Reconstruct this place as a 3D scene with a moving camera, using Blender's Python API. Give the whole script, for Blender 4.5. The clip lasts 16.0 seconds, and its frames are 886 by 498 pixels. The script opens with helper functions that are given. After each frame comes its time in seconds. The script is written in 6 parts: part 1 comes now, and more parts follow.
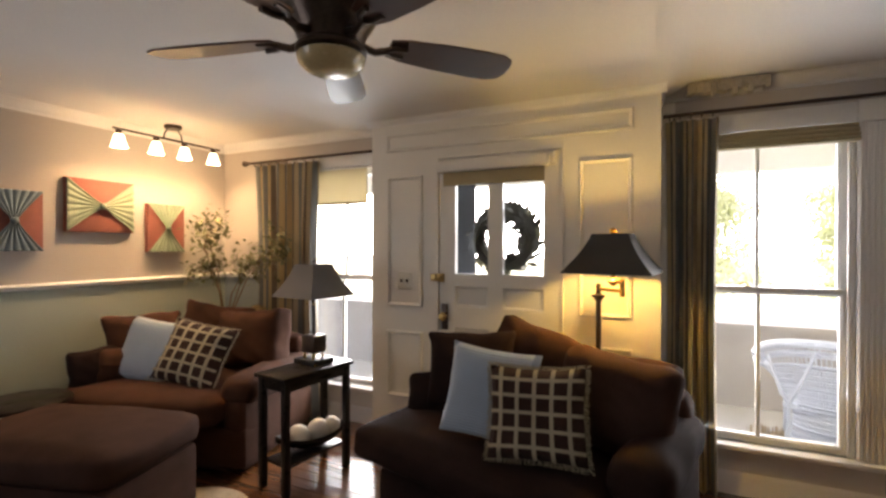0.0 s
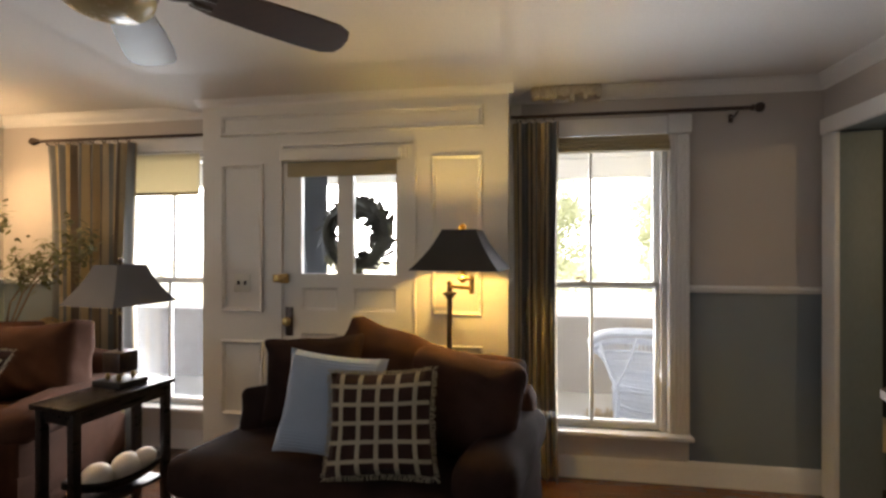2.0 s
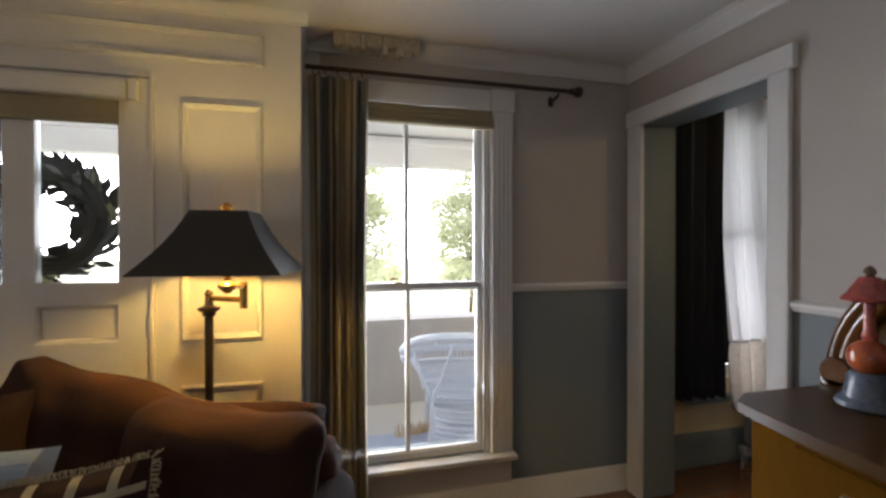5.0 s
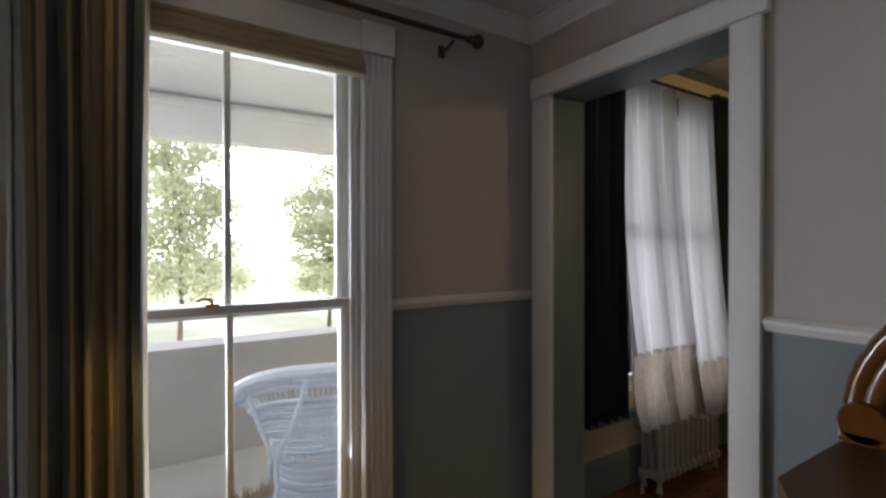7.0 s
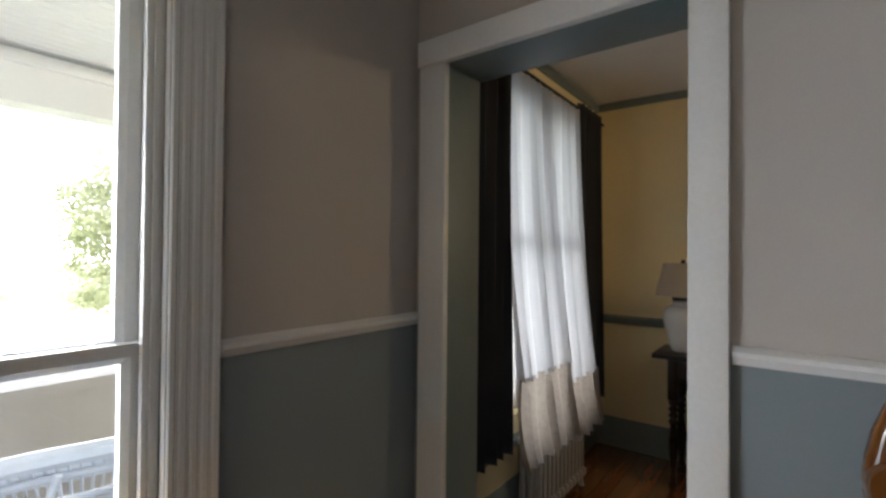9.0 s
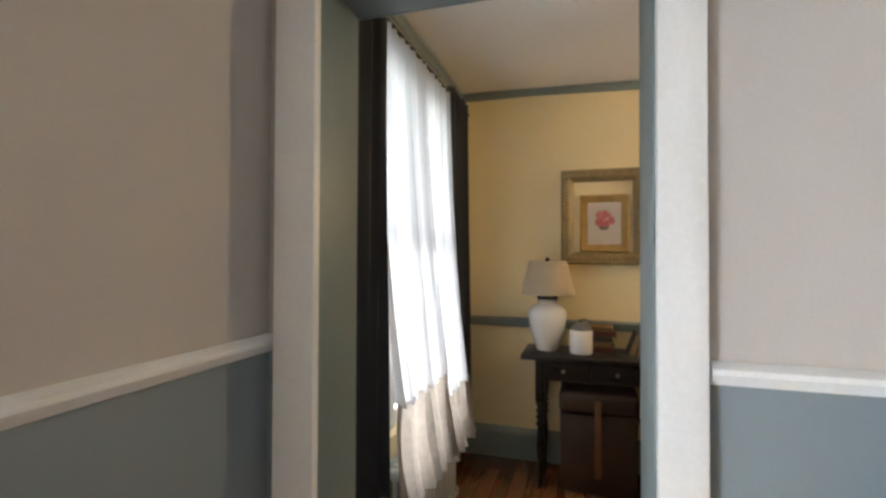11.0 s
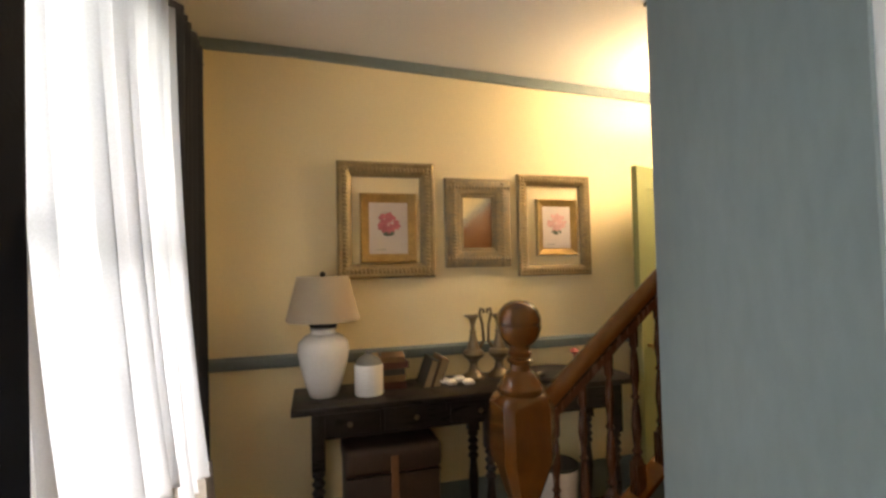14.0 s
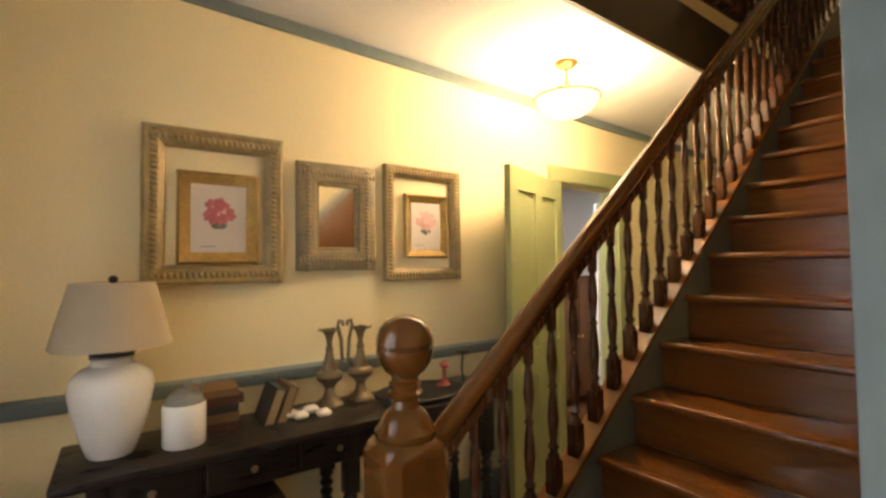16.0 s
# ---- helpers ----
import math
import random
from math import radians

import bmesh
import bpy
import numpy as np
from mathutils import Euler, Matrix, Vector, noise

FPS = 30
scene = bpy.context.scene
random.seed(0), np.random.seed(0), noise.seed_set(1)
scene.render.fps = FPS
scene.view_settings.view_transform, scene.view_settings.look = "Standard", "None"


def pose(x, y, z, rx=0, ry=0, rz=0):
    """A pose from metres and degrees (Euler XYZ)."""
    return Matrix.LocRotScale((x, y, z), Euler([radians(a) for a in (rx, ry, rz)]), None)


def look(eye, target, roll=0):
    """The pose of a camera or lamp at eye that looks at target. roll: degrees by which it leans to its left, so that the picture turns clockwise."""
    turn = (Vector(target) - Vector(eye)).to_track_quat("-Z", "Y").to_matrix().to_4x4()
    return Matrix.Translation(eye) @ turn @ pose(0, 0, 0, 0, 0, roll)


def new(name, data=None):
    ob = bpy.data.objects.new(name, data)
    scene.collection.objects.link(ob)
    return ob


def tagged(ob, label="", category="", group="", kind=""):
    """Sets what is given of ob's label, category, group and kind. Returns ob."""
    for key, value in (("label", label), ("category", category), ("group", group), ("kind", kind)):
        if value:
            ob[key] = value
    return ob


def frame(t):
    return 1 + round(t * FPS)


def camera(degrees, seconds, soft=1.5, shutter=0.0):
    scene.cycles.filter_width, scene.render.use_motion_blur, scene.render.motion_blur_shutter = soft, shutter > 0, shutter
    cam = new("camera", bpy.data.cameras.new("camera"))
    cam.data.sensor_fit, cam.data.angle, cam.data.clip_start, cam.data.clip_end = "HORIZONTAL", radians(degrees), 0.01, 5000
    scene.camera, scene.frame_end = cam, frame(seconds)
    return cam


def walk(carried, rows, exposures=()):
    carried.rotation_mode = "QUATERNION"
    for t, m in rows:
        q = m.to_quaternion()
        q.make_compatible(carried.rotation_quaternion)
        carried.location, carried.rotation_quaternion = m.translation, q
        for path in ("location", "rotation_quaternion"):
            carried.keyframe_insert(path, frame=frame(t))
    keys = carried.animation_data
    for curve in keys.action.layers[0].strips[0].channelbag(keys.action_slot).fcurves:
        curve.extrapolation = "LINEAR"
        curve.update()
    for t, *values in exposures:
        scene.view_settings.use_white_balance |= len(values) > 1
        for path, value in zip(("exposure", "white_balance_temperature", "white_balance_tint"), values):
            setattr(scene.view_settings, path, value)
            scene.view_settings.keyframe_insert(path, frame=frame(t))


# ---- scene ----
# ---- camera ----
cam = camera(87.3, 16.0, soft=2.7)
PATH = [
    (0, (-1.856, -3.258, 1.479), (-2.696, -1.443, 1.467), 0.0),
    (0.5, (-1.857, -3.23, 1.489), (-2.572, -1.362, 1.474), -0.3),
    (1, (-1.838, -3.178, 1.483), (-2.429, -1.267, 1.469), -0.4),
    (1.5, (-1.82, -3.122, 1.48), (-2.271, -1.174, 1.459), -0.2),
    (2, (-1.803, -3.057, 1.448), (-2.108, -1.081, 1.446), 0.0),
    (2.5, (-1.796, -2.976, 1.462), (-1.954, -0.982, 1.447), 0.0),
    (3, (-1.792, -2.88, 1.456), (-1.806, -0.88, 1.443), 0.0),
    (3.5, (-1.783, -2.772, 1.462), (-1.672, -0.775, 1.44), 0.2),
    (4, (-1.779, -2.652, 1.447), (-1.541, -0.666, 1.43), 0.2),
    (4.2, (-1.782, -2.605, 1.442), (-1.49, -0.627, 1.425), 0.1),
    (6.5, (-1.627, -1.822, 1.419), (-0.689, -0.056, 1.414), 0.0),
    (7, (-1.539, -1.648, 1.429), (-0.471, 0.043, 1.417), -0.1),
    (7.5, (-1.484, -1.514, 1.425), (-0.269, 0.074, 1.425), 0.1),
    (8, (-1.432, -1.381, 1.431), (-0.072, 0.085, 1.45), 0.4),
    (10.3, (-1.116, -0.875, 1.433), (0.7, -0.037, 1.458), 0.5),
    (10.5, (-1.081, -0.853, 1.427), (0.763, -0.079, 1.457), 0.5),
    (11, (-1.005, -0.776, 1.419), (0.906, -0.185, 1.451), 0.2),
    (11.5, (-0.897, -0.692, 1.414), (1.062, -0.291, 1.437), 0.2),
    (12, (-0.77, -0.633, 1.426), (1.218, -0.414, 1.446), -0.4),
    (12.5, (-0.655, -0.558, 1.429), (1.345, -0.546, 1.453), -0.7),
    (13, (-0.513, -0.528, 1.427), (1.48, -0.685, 1.478), -1.0),
    (13.5, (-0.389, -0.495, 1.433), (1.579, -0.848, 1.488), -0.8),
    (14, (-0.254, -0.487, 1.43), (1.671, -1.025, 1.503), -1.2),
    (14.5, (-0.137, -0.49, 1.434), (1.726, -1.215, 1.506), -1.0),
    (15, (-0.004, -0.499, 1.433), (1.779, -1.401, 1.496), -0.7),
    (15.5, (0.087, -0.513, 1.428), (1.789, -1.561, 1.496), -0.5),
    (16, (0.15, -0.551, 1.434), (1.792, -1.69, 1.507), -0.7),
]
EXPOSURES = [
    (0, 1.78, 7150, 21), (1.5, 1.65, 7050, 20), (2.5, 1.55, 6800, 18), (3.5, 1.36, 6550, 18), (5.5, 1.12, 6400, 18), (6.8, 0.85, 6300, 18), (8, 0.8, 6300, 18),
    (9.2, 1.6, 6350, 13), (10.5, 2.5, 6350, 13), (12.5, 2.66, 6350, 13), (13.5, 2.58, 6700, 15), (14.5, 2.66, 7050, 17), (15.5, 2.86, 7050, 16), (16, 2.86, 6950, 15)]
walk(cam, [(t, look(e, g, r)) for t, e, g, r in PATH], EXPOSURES)

# ---- world and lights ----
world = bpy.data.worlds.new("world")
scene.world = world
world.use_nodes = True
sky = world.node_tree.nodes.new("ShaderNodeTexSky")
sky.sky_type = "NISHITA"
sky.sun_disc = False
sky.sun_elevation, sky.sun_rotation = radians(48), radians(162)
world.node_tree.links.new(sky.outputs[0], world.node_tree.nodes["Background"].inputs[0])
world.node_tree.nodes["Background"].inputs[1].default_value = 0.15


def lamp(name, kind, m, watts, colour, size=0.05, size_y=None, cone=None, blend=0.5, spread=180):
    d = bpy.data.lights.new(name, kind)
    d.energy, d.color = watts if kind == "SUN" else watts * 0.36, colour
    if kind == "AREA":
        d.shape, d.spread = "RECTANGLE", radians(spread)
        d.size, d.size_y = size, size_y or size
    elif kind == "SUN":
        d.angle = size
    else:
        d.shadow_soft_size = size
    if cone:
        d.spot_size, d.spot_blend = radians(cone), blend
    ob = new(name, d)
    ob.matrix_world = m
    return ob


WARM, AMBER, DAY = (1.0, 0.69, 0.35), (1.0, 0.70, 0.20), (0.80, 0.91, 1.0)
lamp("sun", "SUN", look((4, -12, 14), (0, 0, 0)), 5.0, (1, 0.95, 0.88), radians(0.6))
# daylight in the openings; under the porch roof it comes off the porch floor and the lawn, so it rises
lamp("window_light", "AREA", look((-1.315, 0.26, 1.2), (-1.315, -2, 2.2)), 27, DAY, 0.85, 1.75, spread=150)
lamp("window_light", "AREA", look((-4.325, 0.26, 1.2), (-4.325, -2, 1.7)), 34, DAY, 0.85, 1.75, spread=165)
lamp("window_light", "AREA", look((-2.81, -0.20, 1.6), (-2.81, -2, 1.3)), 6, DAY, 0.65, 0.65)
lamp("window_light", "AREA", look((1.13, 0.42, 1.5), (1.13, -2, 1.6)), 17, DAY, 1.02, 1.6)
# unseen fill added from the left for the right wall; no window known there
lamp("window_light", "AREA", look((-5.6, -4.4, 1.5), (0, -1.6, 3.2)), 17, DAY, 1.2, 1.4)
# lamps that burn
lamp("floor_lamp_bulb", "POINT", pose(-2.07, -0.65, 1.45), 15, AMBER, 0.035)
for y in (-1.165, -0.885, -0.645, -0.37):
    lamp("track_bulb", "SPOT", look((-5.44, y, 2.25), (-5.40, y, 1.0)), 19, WARM, 0.03, cone=150, blend=0.9)
    lamp("track_glow", "POINT", pose(-5.40, y, 2.215), 2.4, WARM, 0.03)
lamp("fan_uplight", "POINT", pose(-2.85, -2.0, 2.42), 3.0, (1.0, 0.78, 0.42), 0.05)
lamp("hall_bulb", "POINT", pose(1.84, -2.56, 2.32), 36, (1.0, 0.76, 0.45), 0.12)
# two unseen fills added to brighten the stairwell and the far room
lamp("stair_lamp", "POINT", pose(0.9, -5.4, 4.6), 3, WARM, 0.1)
lamp("far_room_light", "AREA", look((3.4, -3.3, 2.4), (3.4, -3.3, 0)), 20, DAY, 0.6, 0.6)

# ---- materials ----


def mat(name, base, rough=0.6, metal=0.0, vary=0.12, scale=3.0, fine=60.0, bump=0.08, stretch=(1, 1, 1), second=None, sheen=0.0, coat=0.0, island=0.0, amount=0.5):
    """A surface whose colour wanders at a broad and a fine scale, with fine relief."""
    m = bpy.data.materials.new(name)
    m.use_nodes = True
    n, l = m.node_tree.nodes, m.node_tree.links
    b = n["Principled BSDF"]
    tc, mp = n.new("ShaderNodeTexCoord"), n.new("ShaderNodeMapping")
    mp.inputs["Scale"].default_value = stretch
    l.new(tc.outputs["Object"], mp.inputs[0])
    broad, small = n.new("ShaderNodeTexNoise"), n.new("ShaderNodeTexNoise")
    for t, s, d in ((broad, scale, 3.0), (small, fine, 4.0)):
        t.inputs["Scale"].default_value, t.inputs["Detail"].default_value = s, d
        l.new(mp.outputs[0], t.inputs[0])
    mix = n.new("ShaderNodeMath")
    mix.operation = "MULTIPLY_ADD"
    mix.inputs[1].default_value = amount
    l.new(small.outputs[0], mix.inputs[0])
    sub = n.new("ShaderNodeMath")
    sub.operation = "MULTIPLY"
    sub.inputs[1].default_value = 1 - amount
    l.new(broad.outputs[0], sub.inputs[0])
    l.new(sub.outputs[0], mix.inputs[2])
    ramp = n.new("ShaderNodeValToRGB")
    lo = [max(0, c * (1 - vary)) for c in base] if second is None else second
    hi = [min(1, c * (1 + vary)) for c in base] if second is None else base
    ramp.color_ramp.elements[0].position, ramp.color_ramp.elements[1].position = 0.32, 0.68
    ramp.color_ramp.elements[0].color, ramp.color_ramp.elements[1].color = (*lo, 1), (*hi, 1)
    l.new(mix.outputs[0], ramp.inputs[0])
    out = ramp.outputs[0]
    if island:
        hsv, info, add = n.new("ShaderNodeHueSaturation"), n.new("ShaderNodeObjectInfo"), n.new("ShaderNodeMath")
        add.operation = "MULTIPLY_ADD"
        add.inputs[1].default_value, add.inputs[2].default_value = island, 1 - island / 2
        l.new(info.outputs["Random"], add.inputs[0])
        l.new(add.outputs[0], hsv.inputs["Value"])
        l.new(out, hsv.inputs["Color"])
        out = hsv.outputs[0]
    l.new(out, b.inputs["Base Color"])
    rr = n.new("ShaderNodeMapRange")
    rr.inputs["To Min"].default_value, rr.inputs["To Max"].default_value = max(0.03, rough - 0.1), min(1, rough + 0.1)
    l.new(small.outputs[0], rr.inputs[0])
    l.new(rr.outputs[0], b.inputs["Roughness"])
    b.inputs["Metallic"].default_value = metal
    b.inputs["Sheen Weight"].default_value = sheen
    b.inputs["Coat Weight"].default_value = coat
    b.inputs["Coat Roughness"].default_value = 0.15
    if bump:
        bp = n.new("ShaderNodeBump")
        bp.inputs["Strength"].default_value, bp.inputs["Distance"].default_value = bump, 0.01
        l.new(mix.outputs[0], bp.inputs["Height"])
        l.new(bp.outputs[0], b.inputs["Normal"])
    return m


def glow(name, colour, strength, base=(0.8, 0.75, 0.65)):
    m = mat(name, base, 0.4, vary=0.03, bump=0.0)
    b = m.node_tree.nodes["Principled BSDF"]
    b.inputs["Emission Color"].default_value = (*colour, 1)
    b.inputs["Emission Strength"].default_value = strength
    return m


def glass(name):
    m = bpy.data.materials.new(name)
    m.use_nodes = True
    n, l = m.node_tree.nodes, m.node_tree.links
    tr, gl, fr, mx = n.new("ShaderNodeBsdfTransparent"), n.new("ShaderNodeBsdfGlossy"), n.new("ShaderNodeFresnel"), n.new("ShaderNodeMixShader")
    tr.inputs[0].default_value = (0.97, 0.98, 0.98, 1)
    gl.inputs["Roughness"].default_value = 0.02
    fr.inputs[0].default_value = 1.45
    l.new(fr.outputs[0], mx.inputs[0])
    l.new(tr.outputs[0], mx.inputs[1])
    l.new(gl.outputs[0], mx.inputs[2])
    l.new(mx.outputs[0], n["Material Output"].inputs[0])
    return m


def cloth_sheer(name, colour, open_low, open_high, scale):
    """Thin woven cloth: light comes through it, and the gaps of the weave or lace show what is behind."""
    m = bpy.data.materials.new(name)
    m.use_nodes = True
    n, l = m.node_tree.nodes, m.node_tree.links
    tr, di, ts, mx, m2 = (n.new("ShaderNodeBsdf" + k) for k in ("Transparent", "Diffuse", "Translucent", "Diffuse", "Diffuse"))
    n.remove(mx), n.remove(m2)
    mx, m2 = n.new("ShaderNodeMixShader"), n.new("ShaderNodeMixShader")
    di.inputs[0].default_value = ts.inputs[0].default_value = (*colour, 1)
    tc, vo, rg = n.new("ShaderNodeTexCoord"), n.new("ShaderNodeTexNoise"), n.new("ShaderNodeMapRange")
    vo.inputs["Scale"].default_value, vo.inputs["Detail"].default_value = scale, 3
    l.new(tc.outputs["Object"], vo.inputs[0])
    rg.inputs["From Min"].default_value, rg.inputs["From Max"].default_value = 0.4, 0.6
    rg.inputs["To Min"].default_value, rg.inputs["To Max"].default_value = open_low, open_high
    l.new(vo.outputs[0], rg.inputs[0])
    mx.inputs[0].default_value = 0.6
    l.new(di.outputs[0], mx.inputs[1])
    l.new(ts.outputs[0], mx.inputs[2])
    l.new(rg.outputs[0], m2.inputs[0])
    l.new(mx.outputs[0], m2.inputs[1])
    l.new(tr.outputs[0], m2.inputs[2])
    l.new(m2.outputs[0], n["Material Output"].inputs[0])
    return m


def leafy(name, colour):
    """Thin leaf: it reflects on one side and lets light through to the other."""
    m = mat(name, colour, 0.5, vary=0.35, scale=2, fine=20, bump=0.0)
    n, l = m.node_tree.nodes, m.node_tree.links
    ts, mx = n.new("ShaderNodeBsdfTranslucent"), n.new("ShaderNodeMixShader")
    ts.inputs[0].default_value = (colour[0] * 1.5, colour[1] * 1.6, colour[2] * 1.1, 1)
    mx.inputs[0].default_value = 0.5
    l.new(n["Principled BSDF"].outputs[0], mx.inputs[1])
    l.new(ts.outputs[0], mx.inputs[2])
    l.new(mx.outputs[0], n["Material Output"].inputs[0])
    return m


TAUPE = mat("taupe_wall_paint", (0.455, 0.418, 0.385), 0.7, vary=0.05, scale=1.5, fine=160, bump=0.04)
SLATE = mat("slate_wall_paint", (0.20, 0.235, 0.255), 0.65, vary=0.06, scale=1.5, fine=160, bump=0.04)
SAGE = mat("sage_wall_paint", (0.36, 0.40, 0.34), 0.65, vary=0.06, scale=1.5, fine=160, bump=0.04)
CREAM = mat("cream_gloss_paint", (0.70, 0.675, 0.62), 0.42, vary=0.05, scale=2, fine=90, bump=0.04)
WHITE = mat("white_trim_paint", (0.74, 0.735, 0.72), 0.4, vary=0.05, scale=2.5, fine=90, bump=0.05)
CEIL = mat("ceiling_paint", (0.70, 0.68, 0.65), 0.85, vary=0.07, scale=0.9, fine=120, bump=0.05)
SMOKE = mat("smoke_stain", (0.40, 0.37, 0.33), 0.85, vary=0.3, scale=6, fine=80, bump=0.05)
YELLOW = mat("yellow_wall_paint", (0.82, 0.70, 0.425), 0.7, vary=0.06, scale=1.3, fine=150, bump=0.04)
TEAL = mat("grey_green_trim_paint", (0.175, 0.215, 0.215), 0.48, vary=0.1, scale=3, fine=70, bump=0.05, stretch=(1, 1, 0.3))
OLIVE = mat("olive_door_paint", (0.30, 0.32, 0.15), 0.45, vary=0.08, scale=3, fine=80, bump=0.05)
FLOORWOOD = mat("floor_boards", (0.20, 0.085, 0.032), 0.19, vary=0.3, scale=5, fine=45, bump=0.06, stretch=(0.12, 1, 1), second=(0.115, 0.042, 0.015), coat=0.6, island=0.35)
STAIRWOOD = mat("stair_oak", (0.195, 0.072, 0.014), 0.22, scale=4, fine=50, bump=0.05, stretch=(0.12, 1, 1), second=(0.12, 0.042, 0.008), coat=0.3)
RAILWOOD = mat("rail_wood", (0.145, 0.056, 0.011), 0.14, scale=4, fine=50, bump=0.05, stretch=(1, 0.3, 0.15), second=(0.075, 0.026, 0.006), coat=0.5)
DARKWOOD = mat("dark_baluster_wood", (0.11, 0.043, 0.018), 0.26, scale=6, fine=60, bump=0.05, stretch=(1, 1, 0.15), second=(0.05, 0.02, 0.01), coat=0.4)
BLACKWOOD = mat("black_table_wood", (0.019, 0.0145, 0.0125), 0.30, vary=0.4, scale=4, fine=60, bump=0.08, stretch=(1, 0.15, 1))
HONEY = mat("honey_maple", (0.105, 0.049, 0.007), 0.5, scale=4, fine=45, bump=0.10, stretch=(1, 1, 0.2), second=(0.090, 0.040, 0.006))
HONEYTOP = mat("dresser_top_wood", (0.085, 0.046, 0.016), 0.34, scale=2, fine=25, bump=0.02, stretch=(1, 0.15, 1), second=(0.062, 0.032, 0.011))
for wood, level in ((HONEY, 0.0), (HONEYTOP, 0.22), (BLACKWOOD, 0.22)):
    wood.node_tree.nodes["Principled BSDF"].inputs["Specular IOR Level"].default_value = level
# one brown chenille: BROWN holds its shaded tone, RUST its lamplit tone
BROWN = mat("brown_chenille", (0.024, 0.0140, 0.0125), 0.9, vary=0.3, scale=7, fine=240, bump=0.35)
RUST = mat("lamplit_brown_chenille", (0.066, 0.030, 0.019), 0.9, vary=0.3, scale=7, fine=240, bump=0.35, sheen=0.03)
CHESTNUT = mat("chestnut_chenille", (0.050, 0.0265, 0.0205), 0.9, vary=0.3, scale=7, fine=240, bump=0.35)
ICE = mat("pale_blue_cotton", (0.37, 0.45, 0.56), 0.85, vary=0.06, scale=5, fine=180, bump=0.25, sheen=0.2)
RIBBON = mat("beige_ribbon", (0.40, 0.36, 0.27), 0.8, vary=0.12, scale=9, fine=200, bump=0.2)
PLAID = mat("chocolate_velvet", (0.045, 0.024, 0.02), 0.85, vary=0.25, scale=8, fine=200, bump=0.25, sheen=0.08)
for cloth_mat in (BROWN, RUST, CHESTNUT, ICE, RIBBON, PLAID):
    cloth_mat.node_tree.nodes["Principled BSDF"].inputs["Specular IOR Level"].default_value = 0.08
BRONZE = mat("dark_bronze", (0.075, 0.055, 0.045), 0.34, metal=0.85, vary=0.25, scale=8, fine=90, bump=0.05)
IRON = mat("black_iron", (0.03, 0.027, 0.025), 0.45, metal=0.5, vary=0.2, scale=8, fine=90, bump=0.06)
BRASS = mat("aged_brass", (0.44, 0.30, 0.12), 0.3, metal=1.0, vary=0.2, scale=10, fine=90, bump=0.04)
PEWTER = mat("pewter", (0.22, 0.175, 0.115), 0.4, metal=0.85, vary=0.25, scale=12, fine=90, bump=0.08)
BLADE = mat("fan_blade_walnut", (0.085, 0.043, 0.026), 0.42, scale=5, fine=60, bump=0.04, stretch=(0.15, 1, 1), second=(0.05, 0.022, 0.012), coat=0.06)
BLACKSHADE = mat("black_shade_card", (0.018, 0.018, 0.02), 0.55, vary=0.2, scale=6, fine=150, bump=0.1)
GREYSHADE = mat("grey_shade_cloth", (0.16, 0.16, 0.17), 0.8, vary=0.1, scale=6, fine=200, bump=0.2)
LINEN = mat("linen_shade_cloth", (0.42, 0.34, 0.24), 0.85, vary=0.07, scale=6, fine=220, bump=0.2)
GOLDLINE = mat("gold_shade_lining", (0.85, 0.62, 0.25), 0.4, metal=0.3, vary=0.1, bump=0.03)
GILT = mat("gilt_frame", (0.55, 0.36, 0.12), 0.34, metal=0.6, vary=0.3, scale=14, fine=70, bump=0.35, second=(0.33, 0.215, 0.08))
OLDGILT = mat("worn_gilt_frame", (0.40, 0.29, 0.13), 0.45, metal=0.25, scale=18, fine=60, bump=0.6, second=(0.23, 0.175, 0.09))
GREYGILT = mat("grey_gilt_frame", (0.36, 0.26, 0.12), 0.5, metal=0.2, scale=18, fine=60, bump=0.6, second=(0.165, 0.15, 0.115))
PAPER = mat("print_paper", (0.60, 0.53, 0.47), 0.8, vary=0.04, scale=4, fine=120, bump=0.02)
ROSE = mat("printed_rose", (0.48, 0.14, 0.155), 0.8, vary=0.3, scale=40, fine=150, bump=0.0)
PALEROSE = mat("printed_pale_rose", (0.62, 0.36, 0.33), 0.8, vary=0.2, scale=40, fine=150, bump=0.0)
LEAFINK = mat("printed_leaf", (0.14, 0.16, 0.12), 0.8, vary=0.3, scale=40, fine=150, bump=0.0)
CERAMIC = mat("white_glazed_ceramic", (0.74, 0.72, 0.69), 0.16, vary=0.05, scale=6, fine=60, bump=0.02, coat=0.4)
GREYGLAZE = mat("grey_glazed_ceramic", (0.19, 0.19, 0.18), 0.14, vary=0.15, scale=8, fine=60, bump=0.02, coat=0.6)
TERRA = mat("terracotta_canvas", (0.25, 0.085, 0.065), 0.8, vary=0.2, scale=9, fine=120, bump=0.2)
SAGECLOTH = mat("sage_pleated_cloth", (0.22, 0.27, 0.20), 0.75, vary=0.15, scale=9, fine=150, bump=0.15)
BLUECLOTH = mat("slate_pleated_cloth", (0.15, 0.20, 0.23), 0.75, vary=0.15, scale=9, fine=150, bump=0.15)
STONEBALL = mat("chalk_white_ball", (0.72, 0.67, 0.60), 0.7, vary=0.08, scale=14, fine=80, bump=0.3)
SHADECLOTH = mat("tan_blind_cloth", (0.34, 0.285, 0.17), 0.8, vary=0.06, scale=5, fine=200, bump=0.15)
